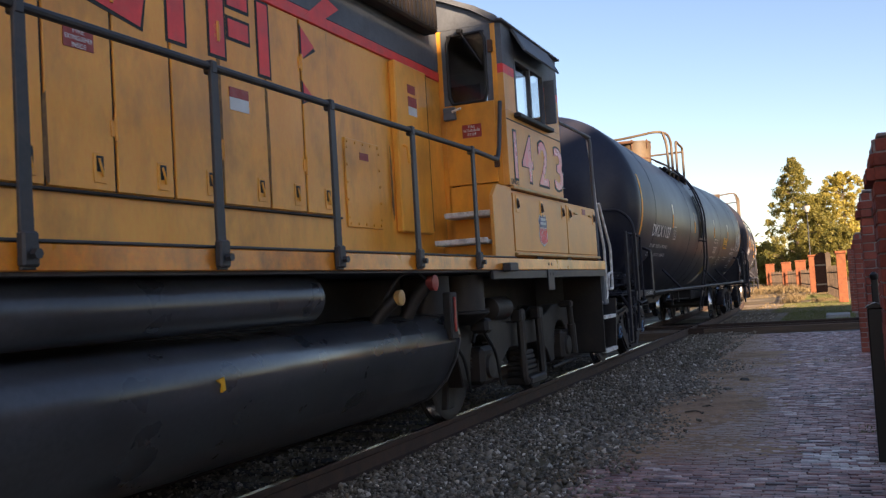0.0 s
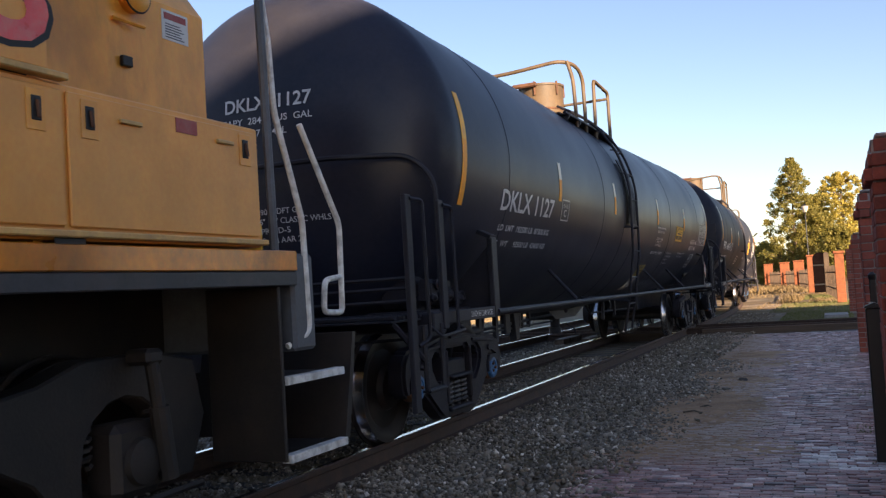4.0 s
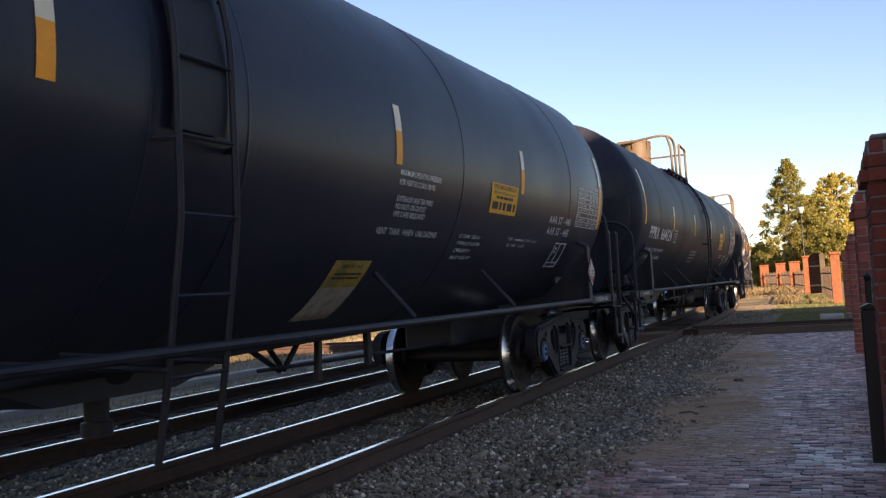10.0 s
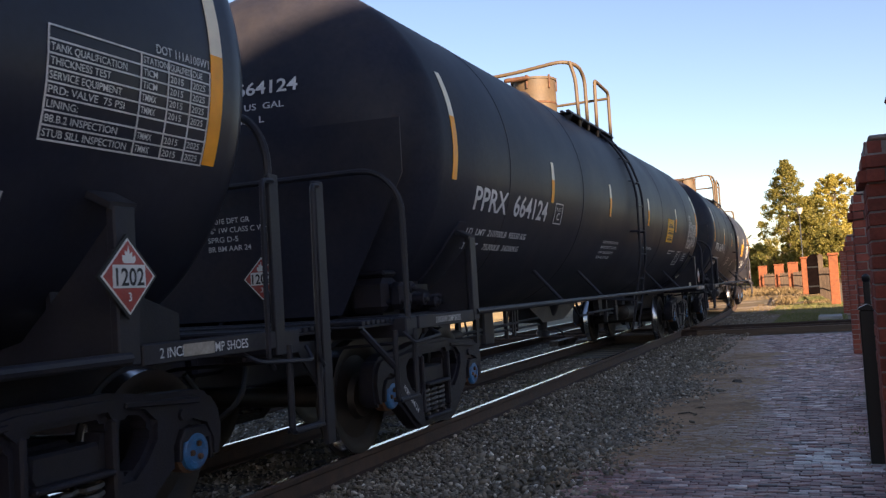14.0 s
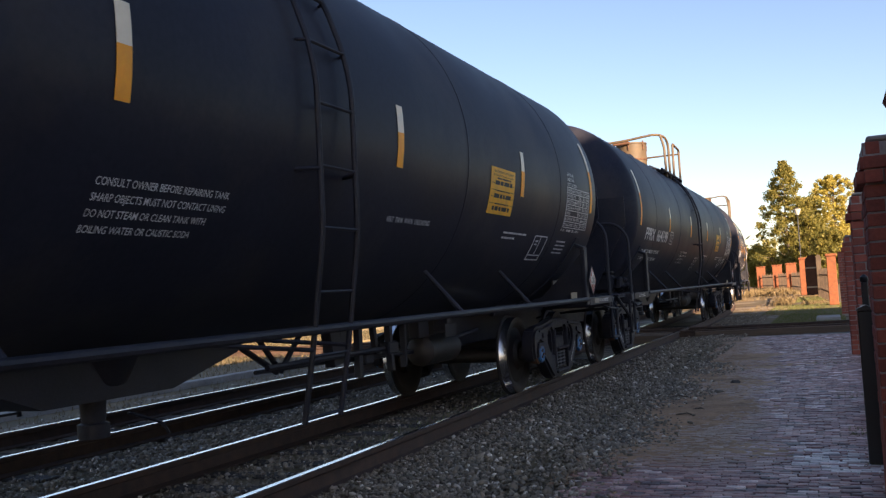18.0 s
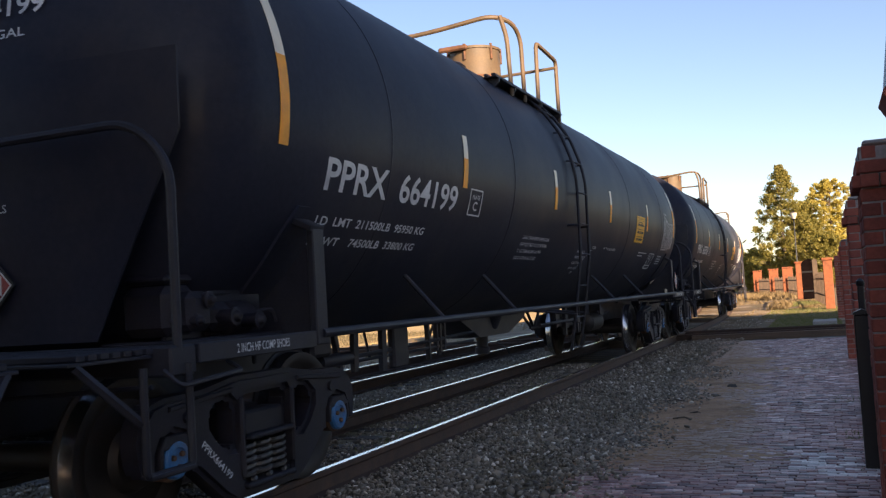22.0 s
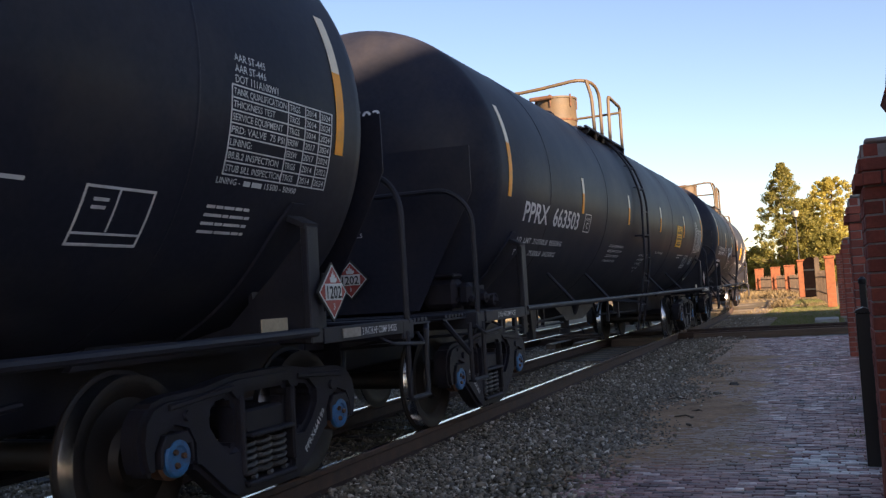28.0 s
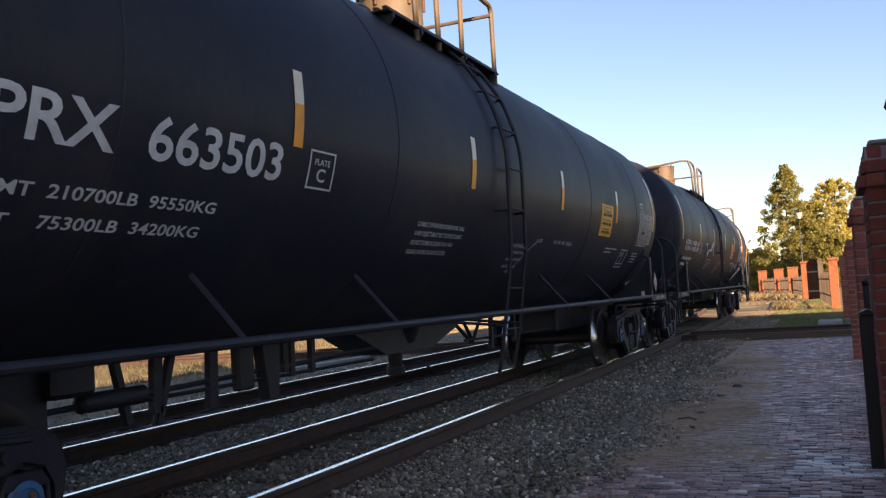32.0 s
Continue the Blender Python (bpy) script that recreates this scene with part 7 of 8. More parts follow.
def build_ballast():
    rng = np.random.default_rng(5)
    # shoulder between the near rail and the path, the strip between the tracks, and inside the tracks
    spots = []
    for x0, x1, y0, y1, n, z in ((-3.62, -1.35, 4.3, 9.5, 24000, -0.185), (-3.62, -1.35, 9.5, 16, 16500, -0.185), (-3.62, -2.0, 16, 24, 8000, -0.185), (-6.95, -5.30, 4.5, 14, 13000, -0.19), (-7.0, -5.30, 14, 24, 5200, -0.19), (-5.08, -3.80, 4.5, 18, 10500, -0.195), (-8.5, -7.3, 6, 22, 2600, -0.205), (-10.6, -8.8, 6, 26, 3200, -0.20), (-3.6, -2.2, 26.5, 36, 1800, -0.19)):
        p = np.stack([rng.uniform(x0, x1, n), rng.uniform(y0, y1, n), np.full(n, z) + rng.uniform(-0.012, 0.022, n)], 1)
        if x1 > -2.1 and y0 < 20:
            keep = p[:, 0] < -1.86 + 0.10 * np.sin(p[:, 1] * 1.7) + 0.06 * np.sin(p[:, 1] * 5.3 + 1) + rng.exponential(0.14, n) * (1 + 0.5 * np.sin(p[:, 1] * 2.3)) - 0.012 * np.maximum(0, p[:, 1] - 14) ** 1.5
            p = p[keep]
        p[:, 2] = np.where(p[:, 0] > -2.13 + 0.05 * np.sin(p[:, 1] * 3.1), GROUND + 0.004 + rng.uniform(-0.006, 0.008, len(p)), p[:, 2])
        if -3.7 < x0 < -3.3 and y1 < 26:
            p[:, 2] += 0.035 * np.exp(-((p[:, 0] + 2.7) / 0.55) ** 2)
        dirt = np.array([noise.noise((q[0] * 1.1, q[1] * 0.7, 2.0)) + 0.45 * noise.noise((q[0] * 4.0, q[1] * 3.0, 9.0)) for q in p])
        spots.append(p[(dirt + rng.normal(0, 0.14, len(p)) < 0.22) | (rng.random(len(p)) < 0.42)])
    p = np.concatenate(spots)
    s = 0.008 + 0.016 * rng.random(len(p)) ** 1.8 + 0.014 * (rng.random(len(p)) > 0.95)
    v, f = stones(p, s, rng)
    bulk("ballast_stones", v, f, "stones", "loose grey crushed ballast stones along the rails", "ballast")


def build_crossing():
    g = Geo().box(-0.62, 0.62, -0.12, 0.12, -0.30, -0.02, 0.012)
    me = g.mesh("crossing_timber", "timber")
    deck = tagged(part("crossing_deck", Geo().box(TRACK_X - 1.5, TRACK_X + 1.3, 23.2, 26.6, -0.40, -0.215), "bed"), "timber deck where the two tracks cross", "crossing", kind="structure")
    for i in range(5):
        part("timber", me, "timber", deck, at=pose(TRACK_X, 22.6 + 0.27 * i, random.uniform(-0.01, 0.005), 0, 0, random.uniform(-1, 1)))
    for x in (-6.4, -5.75):
        for i in range(4):
            part("timber", me, "timber", deck, at=pose(x, 22.5 + 0.27 * i, -0.03, 0, 0, 90 + random.uniform(-2, 2)))
    # ties of the crossing track, seen from the path
    g = Geo().box(-0.115, 0.115, -1.25, 1.25, -0.36, -0.19, 0.012)
    me = g.mesh("crossing_tie", "tie")
    for i in range(22):
        x = -2.9 + 0.52 * i
        part("tie", me, "tie", deck, at=pose(x, CROSS_Y + CROSS_SLOPE * x + 0.75, 0, 0, 0, 6.8))
    # a timber guard along the near rail of the crossing track
    part("timber_guard", Geo().box(-3.3, 3.0, -0.07, 0.07, -0.33, -0.035, 0.01), "timber", deck, at=pose(0, CROSS_Y - 0.18, 0, 0, 0, 6.85))


def paving(rng):
    """Paver places: (x, y), rows across the path, every other row shifted."""
    out = []
    W, D = 0.128, 0.057
    rows = int((23.0 - 5.8) / D)
    for j in range(rows):
        y = 5.8 + D * j
        sh = (0.5 if j % 2 else 0.0) * W + rng.uniform(-0.012, 0.012)
        left = PATH_L - 0.08 + 0.10 * math.sin(y * 1.3) + 0.05 * math.sin(y * 4.1) - 0.6 * max(0.0, (y - 16) / 6)
        for i in range(-7, 21):
            x = PATH_L + 0.05 + W * i + sh
            if x < left or x > 0.62:
                continue
            out.append((x + rng.uniform(-0.006, 0.006), y + rng.uniform(-0.005, 0.005), GROUND + 0.012 * noise.noise((x * 1.2, y * 1.2, 7)) + rng.uniform(-0.005, 0.004), rng.uniform(-1.6, 1.6), rng.uniform(-1.2, 1.2), rng.uniform(-1.4, 1.4)))
    return out


def build_path(path):
    rng = random.Random(11)
    spots = paving(rng)
    meshes, pale = [], []
    for k in range(4):
        w, d = 0.0622 - 0.0008 * k, 0.0273 - 0.0006 * k
        meshes.append(Geo().box(-w, w, -d, d, -0.06, 0.0, 0.005).mesh("paving_brick", "paver"))
        pale.append(Geo().box(-w, w, -d, d, -0.06, 0.0, 0.005).mesh("paving_brick", "pale_paver"))
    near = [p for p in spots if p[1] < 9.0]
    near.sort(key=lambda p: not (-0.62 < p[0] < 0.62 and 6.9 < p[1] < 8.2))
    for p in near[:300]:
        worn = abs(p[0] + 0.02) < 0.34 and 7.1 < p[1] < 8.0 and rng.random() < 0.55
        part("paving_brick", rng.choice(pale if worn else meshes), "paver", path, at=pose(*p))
    base = Geo().box(-0.0618, 0.0618, -0.0268, 0.0268, -0.06, 0.0, 0.005)
    bv, bf = np.array(base.v), base.f
    mid = bv.mean(0)
    quads = []
    for q in bf:
        if len(q) == 4:
            a, b, c = (bv[q[i]] for i in range(3))
            quads.append(q if np.dot(np.cross(b - a, c - b), a - mid) > 0 else q[::-1])
    quads = np.array(quads)
    vs, fs = [], []
    o = 0
    for p in near[300:] + [p for p in spots if p[1] >= 9.0]:
        m = np.array(pose(*p))
        vs.append(bv @ m[:3, :3].T + m[:3, 3])
        fs.append(quads + o)
        o += len(bv)
    bulk("paving_bricks", np.concatenate(vs), np.concatenate(fs), "pavers", "", "", parent=path)
    # blown sand over the bricks beside the ballast
    n, m2 = 84, 330
    vs, fs = [], []
    for j in range(m2 + 1):
        for i in range(n + 1):
            x, y = -2.05 + 1.9 * i / n, 6.6 + 12.0 * j / m2
            ex, ey = i / n, min(j / m2, 1 - j / m2) * 2
            h = 0.014 * noise.fractal((x * 14.0, y * 11.0, 3.0), 0.8, 2.0, 5) + 0.014 * noise.noise((x * 1.1, y * 0.7, 5.0)) + 0.006 - 0.024 * ex ** 1.5
            vs.append((x, y, GROUND + h - 0.03 * (1 - min(1, 5 * ey))))
    w = n + 1
    fs = [(j * w + i, j * w + i + 1, (j + 1) * w + i + 1, (j + 1) * w + i) for j in range(m2) for i in range(n)]
    tagged(part("sand_drift", Geo().add(vs, fs), "sand", angle=80), "thin drift of brown sand over the paving bricks", "sand", kind="structure")
    r2 = np.random.default_rng(4)
    v, f = stones(np.array([(-1.31, 12.9, 0.0)]), np.array([0.06]), r2)
    v = v * np.array([1.0, 1.0, 0.4]) + np.array([0, 0, GROUND + 0.01])
    tagged(part("dark_clod", Geo().add([tuple(q) for q in v], [tuple(q) for q in f]), "tie"), "dark broken piece of wood on the path", "debris")
    for x, y, l in ((-1.95, 11.4, 0.25), (-1.62, 9.9, 0.18), (-1.5, 10.3, 0.12)):
        tagged(part("twig", Geo().tube([(x, y, GROUND + 0.012), (x + l * 0.6, y + 0.05, GROUND + 0.02), (x + l, y - 0.03, GROUND + 0.01)], 0.008, 5), "bark"), "small dark twig on the sandy path edge", "twig", "twigs on the path")


M["sand"] = material("brown_sand", (0.36, 0.215, 0.115), 0.95, vary=0.35, scale=3, grain=70, bump=0.4)


def paver_material(name, single, stops):
    """Worn brick: each brick its own tone, mottled, with dust in the grain."""
    m = material(name, (0.3, 0.2, 0.19), 0.44, vary=0.35, scale=11, grain=70, bump=0.45, rough_vary=0.16, spec=0.5)
    t, b = m.node_tree, m.node_tree.nodes["Principled BSDF"]
    src = t.nodes.new("ShaderNodeObjectInfo").outputs["Random"] if single else t.nodes.new("ShaderNodeNewGeometry").outputs["Random Per Island"]
    ramp, mix = t.nodes.new("ShaderNodeValToRGB"), t.nodes.new("ShaderNodeMixRGB")
    for k, (pos, c) in enumerate(stops):
        e = ramp.color_ramp.elements[k] if k < 2 else ramp.color_ramp.elements.new(pos)
        e.position, e.color = pos, (*c, 1)
    mix.blend_type = "MULTIPLY"
    mix.inputs[0].default_value = 1.0
    old = b.inputs["Base Color"].links[0].from_socket
    gain = t.nodes.new("ShaderNodeMixRGB")
    gain.blend_type = "DIVIDE"
    gain.inputs[0].default_value = 1.0
    gain.inputs[2].default_value = (0.3, 0.2, 0.19, 1)
    t.links.new(src, ramp.inputs[0])
    t.links.new(old, gain.inputs[1])
    t.links.new(gain.outputs[0], mix.inputs[1])
    t.links.new(ramp.outputs[0], mix.inputs[2])
    # sand trodden into the bricks along the ballast
    n = lambda kind: t.nodes.new("ShaderNode" + kind)
    geo, sep, nz, along, edge, near, dust = n("NewGeometry"), n("SeparateXYZ"), n("TexNoise"), n("Math"), n("MapRange"), n("MapRange"), n("MixRGB")
    t.links.new(geo.outputs["Position"], sep.inputs[0])
    t.links.new(geo.outputs["Position"], nz.inputs["Vector"])
    nz.inputs["Scale"].default_value, nz.inputs["Detail"].default_value, nz.inputs["Roughness"].default_value = 1.7, 7.0, 0.7
    along.operation = "MULTIPLY_ADD"
    along.inputs[1].default_value = 0.07
    t.links.new(sep.outputs["Y"], along.inputs[0])
    t.links.new(sep.outputs["X"], along.inputs[2])
    wob = n("Math")
    wob.operation = "MULTIPLY_ADD"
    wob.inputs[1].default_value = 1.5
    t.links.new(nz.outputs[0], wob.inputs[0])
    t.links.new(along.outputs[0], wob.inputs[2])
    for node, src2, lo, hi in ((edge, wob.outputs[0], 0.98, 0.28), (near, sep.outputs["Y"], 6.7, 7.9)):
        node.interpolation_type = "SMOOTHSTEP"
        node.inputs["From Min"].default_value, node.inputs["From Max"].default_value = lo, hi
        t.links.new(src2, node.inputs["Value"])
    both, cut = n("Math"), n("Math")
    both.operation = cut.operation = "MULTIPLY"
    cut.inputs[1].default_value = 0.85
    t.links.new(edge.outputs[0], both.inputs[0])
    t.links.new(near.outputs[0], both.inputs[1])
    t.links.new(both.outputs[0], cut.inputs[0])
    t.links.new(cut.outputs[0], dust.inputs[0])
    t.links.new(mix.outputs[0], dust.inputs[1])
    dust.inputs[2].default_value = (0.36, 0.215, 0.115, 1)
    t.links.new(dust.outputs[0], b.inputs["Base Color"])
    return m


TONES = [(0.0, (0.085, 0.05, 0.045)), (0.22, (0.24, 0.115, 0.10)), (0.6, (0.36, 0.185, 0.15)), (0.9, (0.50, 0.30, 0.255)), (1.0, (0.82, 0.66, 0.60))]
M["paver"] = paver_material("worn_paving_bricks", True, TONES)
M["pavers"] = paver_material("worn_paving_brick_rows", False, TONES)
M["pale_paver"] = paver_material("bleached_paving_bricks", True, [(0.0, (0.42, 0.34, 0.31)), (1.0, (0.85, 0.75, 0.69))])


def blades(name, regions, mat, label, seed, parent=None):
    """Grass blades as slim triangles. regions: (x0, x1, y0, y1, count, low, high)."""
    rng = np.random.default_rng(seed)
    vs = []
    for x0, x1, y0, y1, n, lo, hi in regions:
        x, y = rng.uniform(x0, x1, n), rng.uniform(y0, y1, n)
        h, a = rng.uniform(lo, hi, n), rng.uniform(0, 6.28, n)
        w = 0.004 + 0.05 * h
        dx, dy = np.cos(a) * w, np.sin(a) * w
        lean = rng.normal(0, 0.35, (n, 2)) * h[:, None]
        z = np.full(n, -0.215 if y1 > 23 else GROUND - 0.01)
        tri = np.stack([np.stack([x - dx, y - dy, z], 1), np.stack([x + dx, y + dy, z], 1), np.stack([x + lean[:, 0], y + lean[:, 1], z + h], 1)], 1)
        vs.append(tri.reshape(-1, 3))
    v = np.concatenate(vs)
    return bulk(name, v, np.arange(len(v)).reshape(-1, 3), mat, label, "grass")


def build_grass():
    blades("lawn_grass", [(-1.9, 0.2, 28.5, 36, 9000, 0.02, 0.06), (-2.6, 0.2, 36, 47, 9000, 0.02, 0.07), (-2.2, -0.4, 50, 60, 4000, 0.03, 0.1)], "grass", "short green grass beyond the crossing", 1)
    blades("dry_grass", [(-3.6, -1.9, 33, 60, 2600, 0.02, 0.09), (-6, -0.8, 58, 84, 6000, 0.04, 0.14), (-2.9, -2.0, 46, 54, 900, 0.08, 0.34), (-1.6, -0.3, 46, 52, 1500, 0.03, 0.12), (-7.2, -1.9, 68, 99, 5000, 0.1, 0.5), (-16, -11.6, 12, 45, 3500, 0.03, 0.12), (-14, -10.0, 8, 24, 2500, 0.03, 0.12)], "drygrass", "dry straw coloured grass along the track", 2)
    blades("field_grass", [(-26, -14.2, 10, 24, 24000, 0.05, 0.18), (-27, -15.5, 24, 38, 16000, 0.06, 0.20)], "fieldgrass", "rough green and yellow grass across the tracks", 4)
    blades("path_weeds", [(0.08, 0.22, 7.25, 7.45, 60, 0.008, 0.03), (0.0, 0.3, 8.7, 9.2, 160, 0.008, 0.03), (-0.1, 0.3, 11.2, 11.9, 220, 0.008, 0.03), (-0.4, 0.25, 15.4, 16.2, 220, 0.01, 0.03), (-3.0, -2.5, 8.2, 10.2, 160, 0.01, 0.04), (-2.3, -1.9, 9.2, 10.6, 90, 0.01, 0.04), (-4.4, -4.0, 8, 15, 200, 0.02, 0.05)], "grass", "small green weeds between paving bricks and stones", 3)


def brick_pier(x0, y0, w, top, label, courses=True, corbel=True, base=GROUND - 0.1):
    """A square brick gate pier with a stepped cap, brick by brick."""
    pier = thing("brick_pier", label, "pier", "brick piers of the fence", at=pose(x0 + w / 2, y0 + w / 2, 0))
    h = 0.081
    n = int(round((top - GROUND) / h))
    part("mortar_core", Geo().box(-w / 2 + 0.008, w / 2 - 0.008, -w / 2 + 0.008, w / 2 - 0.008, base, GROUND + n * h - 0.01), "mortar", pier)
    rng = random.Random(int(y0 * 10))
    k = 3
    L = w / k
    shapes = {}
    for j in range(n):
        z = GROUND + j * h
        out = 0.0
        if corbel:
            out = {n - 1: -0.02, n - 2: 0.015, n - 3: 0.04}.get(j, 0.0)
        off = (j % 2) * 0.5
        for side in range(4):
            a = side * math.pi / 2
            for i in range(k + (1 if off else 0)):
                lo, hi = (i - off) * L, (i + 1 - off) * L
                lo, hi = max(0, lo), min(w, hi)
                if hi - lo < 0.02:
                    continue
                key = (round(hi - lo, 3), round(out, 3))
                if key not in shapes:
                    half = (hi - lo) / 2 - 0.005
                    shapes[key] = Geo().box(-half, half, -0.05 - out, 0.045, 0.005, h - 0.006, 0.004).mesh("brick", "brick")
                c = (lo + hi) / 2 - w / 2
                m = Matrix.Rotation(a, 4, "Z") @ pose(c, -w / 2 + 0.05 + rng.uniform(-0.002, 0.002), z)
                part("brick", shapes[key], "brick", pier, at=m)
    if corbel:
        part("pier_cap", Geo().box(-w / 2 + 0.03, w / 2 - 0.03, -w / 2 + 0.03, w / 2 - 0.03, GROUND + n * h, GROUND + n * h + 0.03, 0.01), "mortar", pier)
    return pier


def build_fence():
    brick_pier(0.185, 5.75, 0.62, 1.92, "red brick pier with stepped brick cap beside the path")
    brick_pier(0.175, 9.85, 0.62, 1.92, "red brick pier with stepped cap behind an iron gate")
    brick_pier(0.16, 16.9, 0.62, 1.76, "red brick pier at the far end of the brick path")
    brick_pier(0.11, 33.0, 0.62, 1.85, "red brick pier beyond the crossing track", corbel=False)
    # the iron gate in front of the second pier
    gate = thing("iron_gate", "black painted iron gate panel standing beside the brick pier", "gate", at=pose(0.0, 0.0, 0))
    part("gate_post", Geo().box(0.125, 0.235, 7.36, 7.47, GROUND - 0.05, 0.945, 0.008), "fence", gate)
    part("post_cap", Geo().prism([(0.115, 0.946), (0.245, 0.946), (0.235, 0.962), (0.18, 0.985), (0.125, 0.962)], 7.35, 7.48, "y"), "fence", gate)
    part("gate_rail", Geo().box(0.236, 1.6, 7.39, 7.44, 0.86, 0.91, 0.004), "fence", gate)
    part("gate_rail", Geo().box(0.236, 1.6, 7.39, 7.44, 0.02, 0.07, 0.004), "fence", gate)
    for i in range(10):
        part("picket", Geo().box(0.30 + 0.13 * i, 0.32 + 0.13 * i, 7.405, 7.425, -0.05, 1.05, 0.003), "fence", gate)
    pst = thing("fence_post", "short black iron fence post beside the brick pier", "fence post", at=pose(0.18, 8.1, 0))
    part("post", Geo().box(0.0, 0.05, 0, 0.05, GROUND - 0.03, 1.14, 0.006), "fence", pst)
    part("post_knob", Geo().lathe([(1.13, 0.02), (1.15, 0.032), (1.18, 0.03), (1.20, 0.01)], 12, "z", (0.025, 0.025, 0)), "fence", pst)
    # corner of a small brick gable that reaches over the fence line
    corner = thing("brick_gable", "corner of a brick gable with a dark roof edge", "building", at=pose(0.055, 0, 0))
    part("gable_wall", Geo().box(0.30, 2.2, 4.9, 5.3, GROUND - 0.1, 2.10, 0.01), "brick", corner)
    part("gable_corbel", Geo().prism([(0.232, 2.085), (0.27, 2.02), (0.5, 1.98), (0.5, 2.14), (0.245, 2.115)], 4.88, 5.32, "y", c=0.006), "brick", corner)
    part("roof_edge", Geo().prism([(0.255, 2.118), (0.34, 2.145), (1.6, 3.6), (1.6, 3.9), (0.30, 2.46)], 4.85, 5.35, "y", c=0.006), "fence", corner)


def far_fence():
    tagged(part("stone_step", Geo().box(-0.62, 0.05, 30.2, 31.6, -0.26, -0.10, 0.015), "concrete"), "pale concrete step at the foot of the brick pier", "step")
    posts = [(-6.91, 100, 2.25), (-4.93, 92, 2.25), (-3.39, 84, 2.25), (-1.74, 66, 2.35), (-0.13, 44, 2.1)]
    for x, y, h in posts:
        p = thing("far_brick_pillar", "sunlit orange brick pillar of the far fence", "pillar", "far brick pillars", at=pose(x, y, -0.2))
        w = 0.40 if y > 60 else 0.19
        part("shaft", Geo().box(-w, w, -w, w, 0, h, 0.02), "orange_brick", p)
        part("cap", Geo().box(-w - 0.05, w + 0.05, -w - 0.05, w + 0.05, h + 0.001, h + 0.12, 0.03), "orange_brick", p)
        for j in range(1, 12):
            part("bed_joint", Geo().box(-w - 0.003, w + 0.003, -w - 0.003, w + 0.003, 0.19 * j, 0.19 * j + 0.010), "stucco_joint", p)
    runs = [(posts[0], posts[1]), (posts[1], posts[2]), (posts[2], posts[3])]
    for (xa, ya, _), (xb, yb, _) in runs:
        f = thing("picket_fence_panel", "weathered picket fence panel between brick pillars", "fence", "far fence panels", at=pose(0, 0, 0))
        n = 16
        for z in (0.25, 1.05):
            part("rail", Geo().tube([(xa, ya, z), (xb, yb, z)], 0.04, 6), "oldwood", f)
        for i in range(n):
            w = (i + 0.5) / n
            x, y = xa + (xb - xa) * w, ya + (yb - ya) * w
            part("picket", Geo().box(x - 0.055, x + 0.055, y - 0.03, y + 0.03, -0.2, 1.30 + 0.08 * math.sin(i * 2.3), 0.006), "oldwood" if (i * 7) % 3 else "timber", f)
    a = thing("dark_gate", "dark solid gate leaf with a rounded top", "gate", at=pose(-1.3, 63, -0.2))
    arch = [(-0.42, 0.05), (0.42, 0.05)] + [(0.42 * math.cos(math.pi * i / 10), 2.15 + 0.40 * math.sin(math.pi * i / 10)) for i in range(11)]
    part("gate_leaf", Geo().prism(arch, -0.04, 0.04, "y", c=0.01), "dark_gate", a)
    part("gate_band", Geo().box(-0.40, 0.40, -0.06, -0.041, 0.5, 0.6, 0.005), "fence", a)
    part("gate_band", Geo().box(-0.40, 0.40, -0.06, -0.041, 1.7, 1.8, 0.005), "fence", a)
    part("gate_hinge_post", Geo().box(0.44, 0.52, -0.05, 0.05, 0, 2.3, 0.01), "fence", a)
    p = thing("pale_gate_post", "pale weathered wooden gate post", "post", at=pose(-0.86, 59, -0.2))
    part("post", Geo().box(-0.14, 0.14, -0.14, 0.14, 0, 2.35, 0.02), "oldwood", p)
    part("post_top", Geo().prism([(-0.17, 2.351), (0.17, 2.351), (0.0, 2.5)], -0.17, 0.17, "y"), "oldwood", p)
    f = thing("picket_fence_panel", "grey weathered picket fence beside the lawn", "fence", at=pose(0, 0, 0))
    xa, ya, xb, yb = -0.86, 58.8, -0.13, 44.4
    for z in (0.3, 1.1):
        part("rail", Geo().tube([(xa, ya, z), (xb, yb, z)], 0.035, 6), "oldwood", f)
    for i in range(24):
        w = (i + 0.5) / 24
        x, y = xa + (xb - xa) * w, ya + (yb - ya) * w
        part("picket", Geo().box(x - 0.04, x + 0.04, y - 0.02, y + 0.02, -0.2, 1.35 + 0.1 * math.sin(i * 2.1), 0.006), "oldwood" if i % 3 else "timber", f)
    lamp = thing("street_lamp", "tall dark street lamp with a pale globe", "street lamp", at=pose(-2.38, 78, -0.2))
    part("pole", Geo().lathe([(0, 0.09), (0.6, 0.07), (0.7, 0.055), (5.9, 0.04)], 12, "z"), "fence", lamp)
    part("lamp_collar", Geo().lathe([(5.88, 0.05), (5.95, 0.12), (6.0, 0.14)], 12, "z"), "fence", lamp)
    part("globe", Geo().lathe([(6.0, 0.12), (6.12, 0.17), (6.28, 0.24), (6.46, 0.27), (6.50, 0.05)], 16, "z"), "lampglass", lamp, "pale round lamp globe")
    part("lamp_finial", Geo().lathe([(6.501, 0.2), (6.56, 0.1), (6.64, 0.02)], 12, "z"), "fence", lamp)


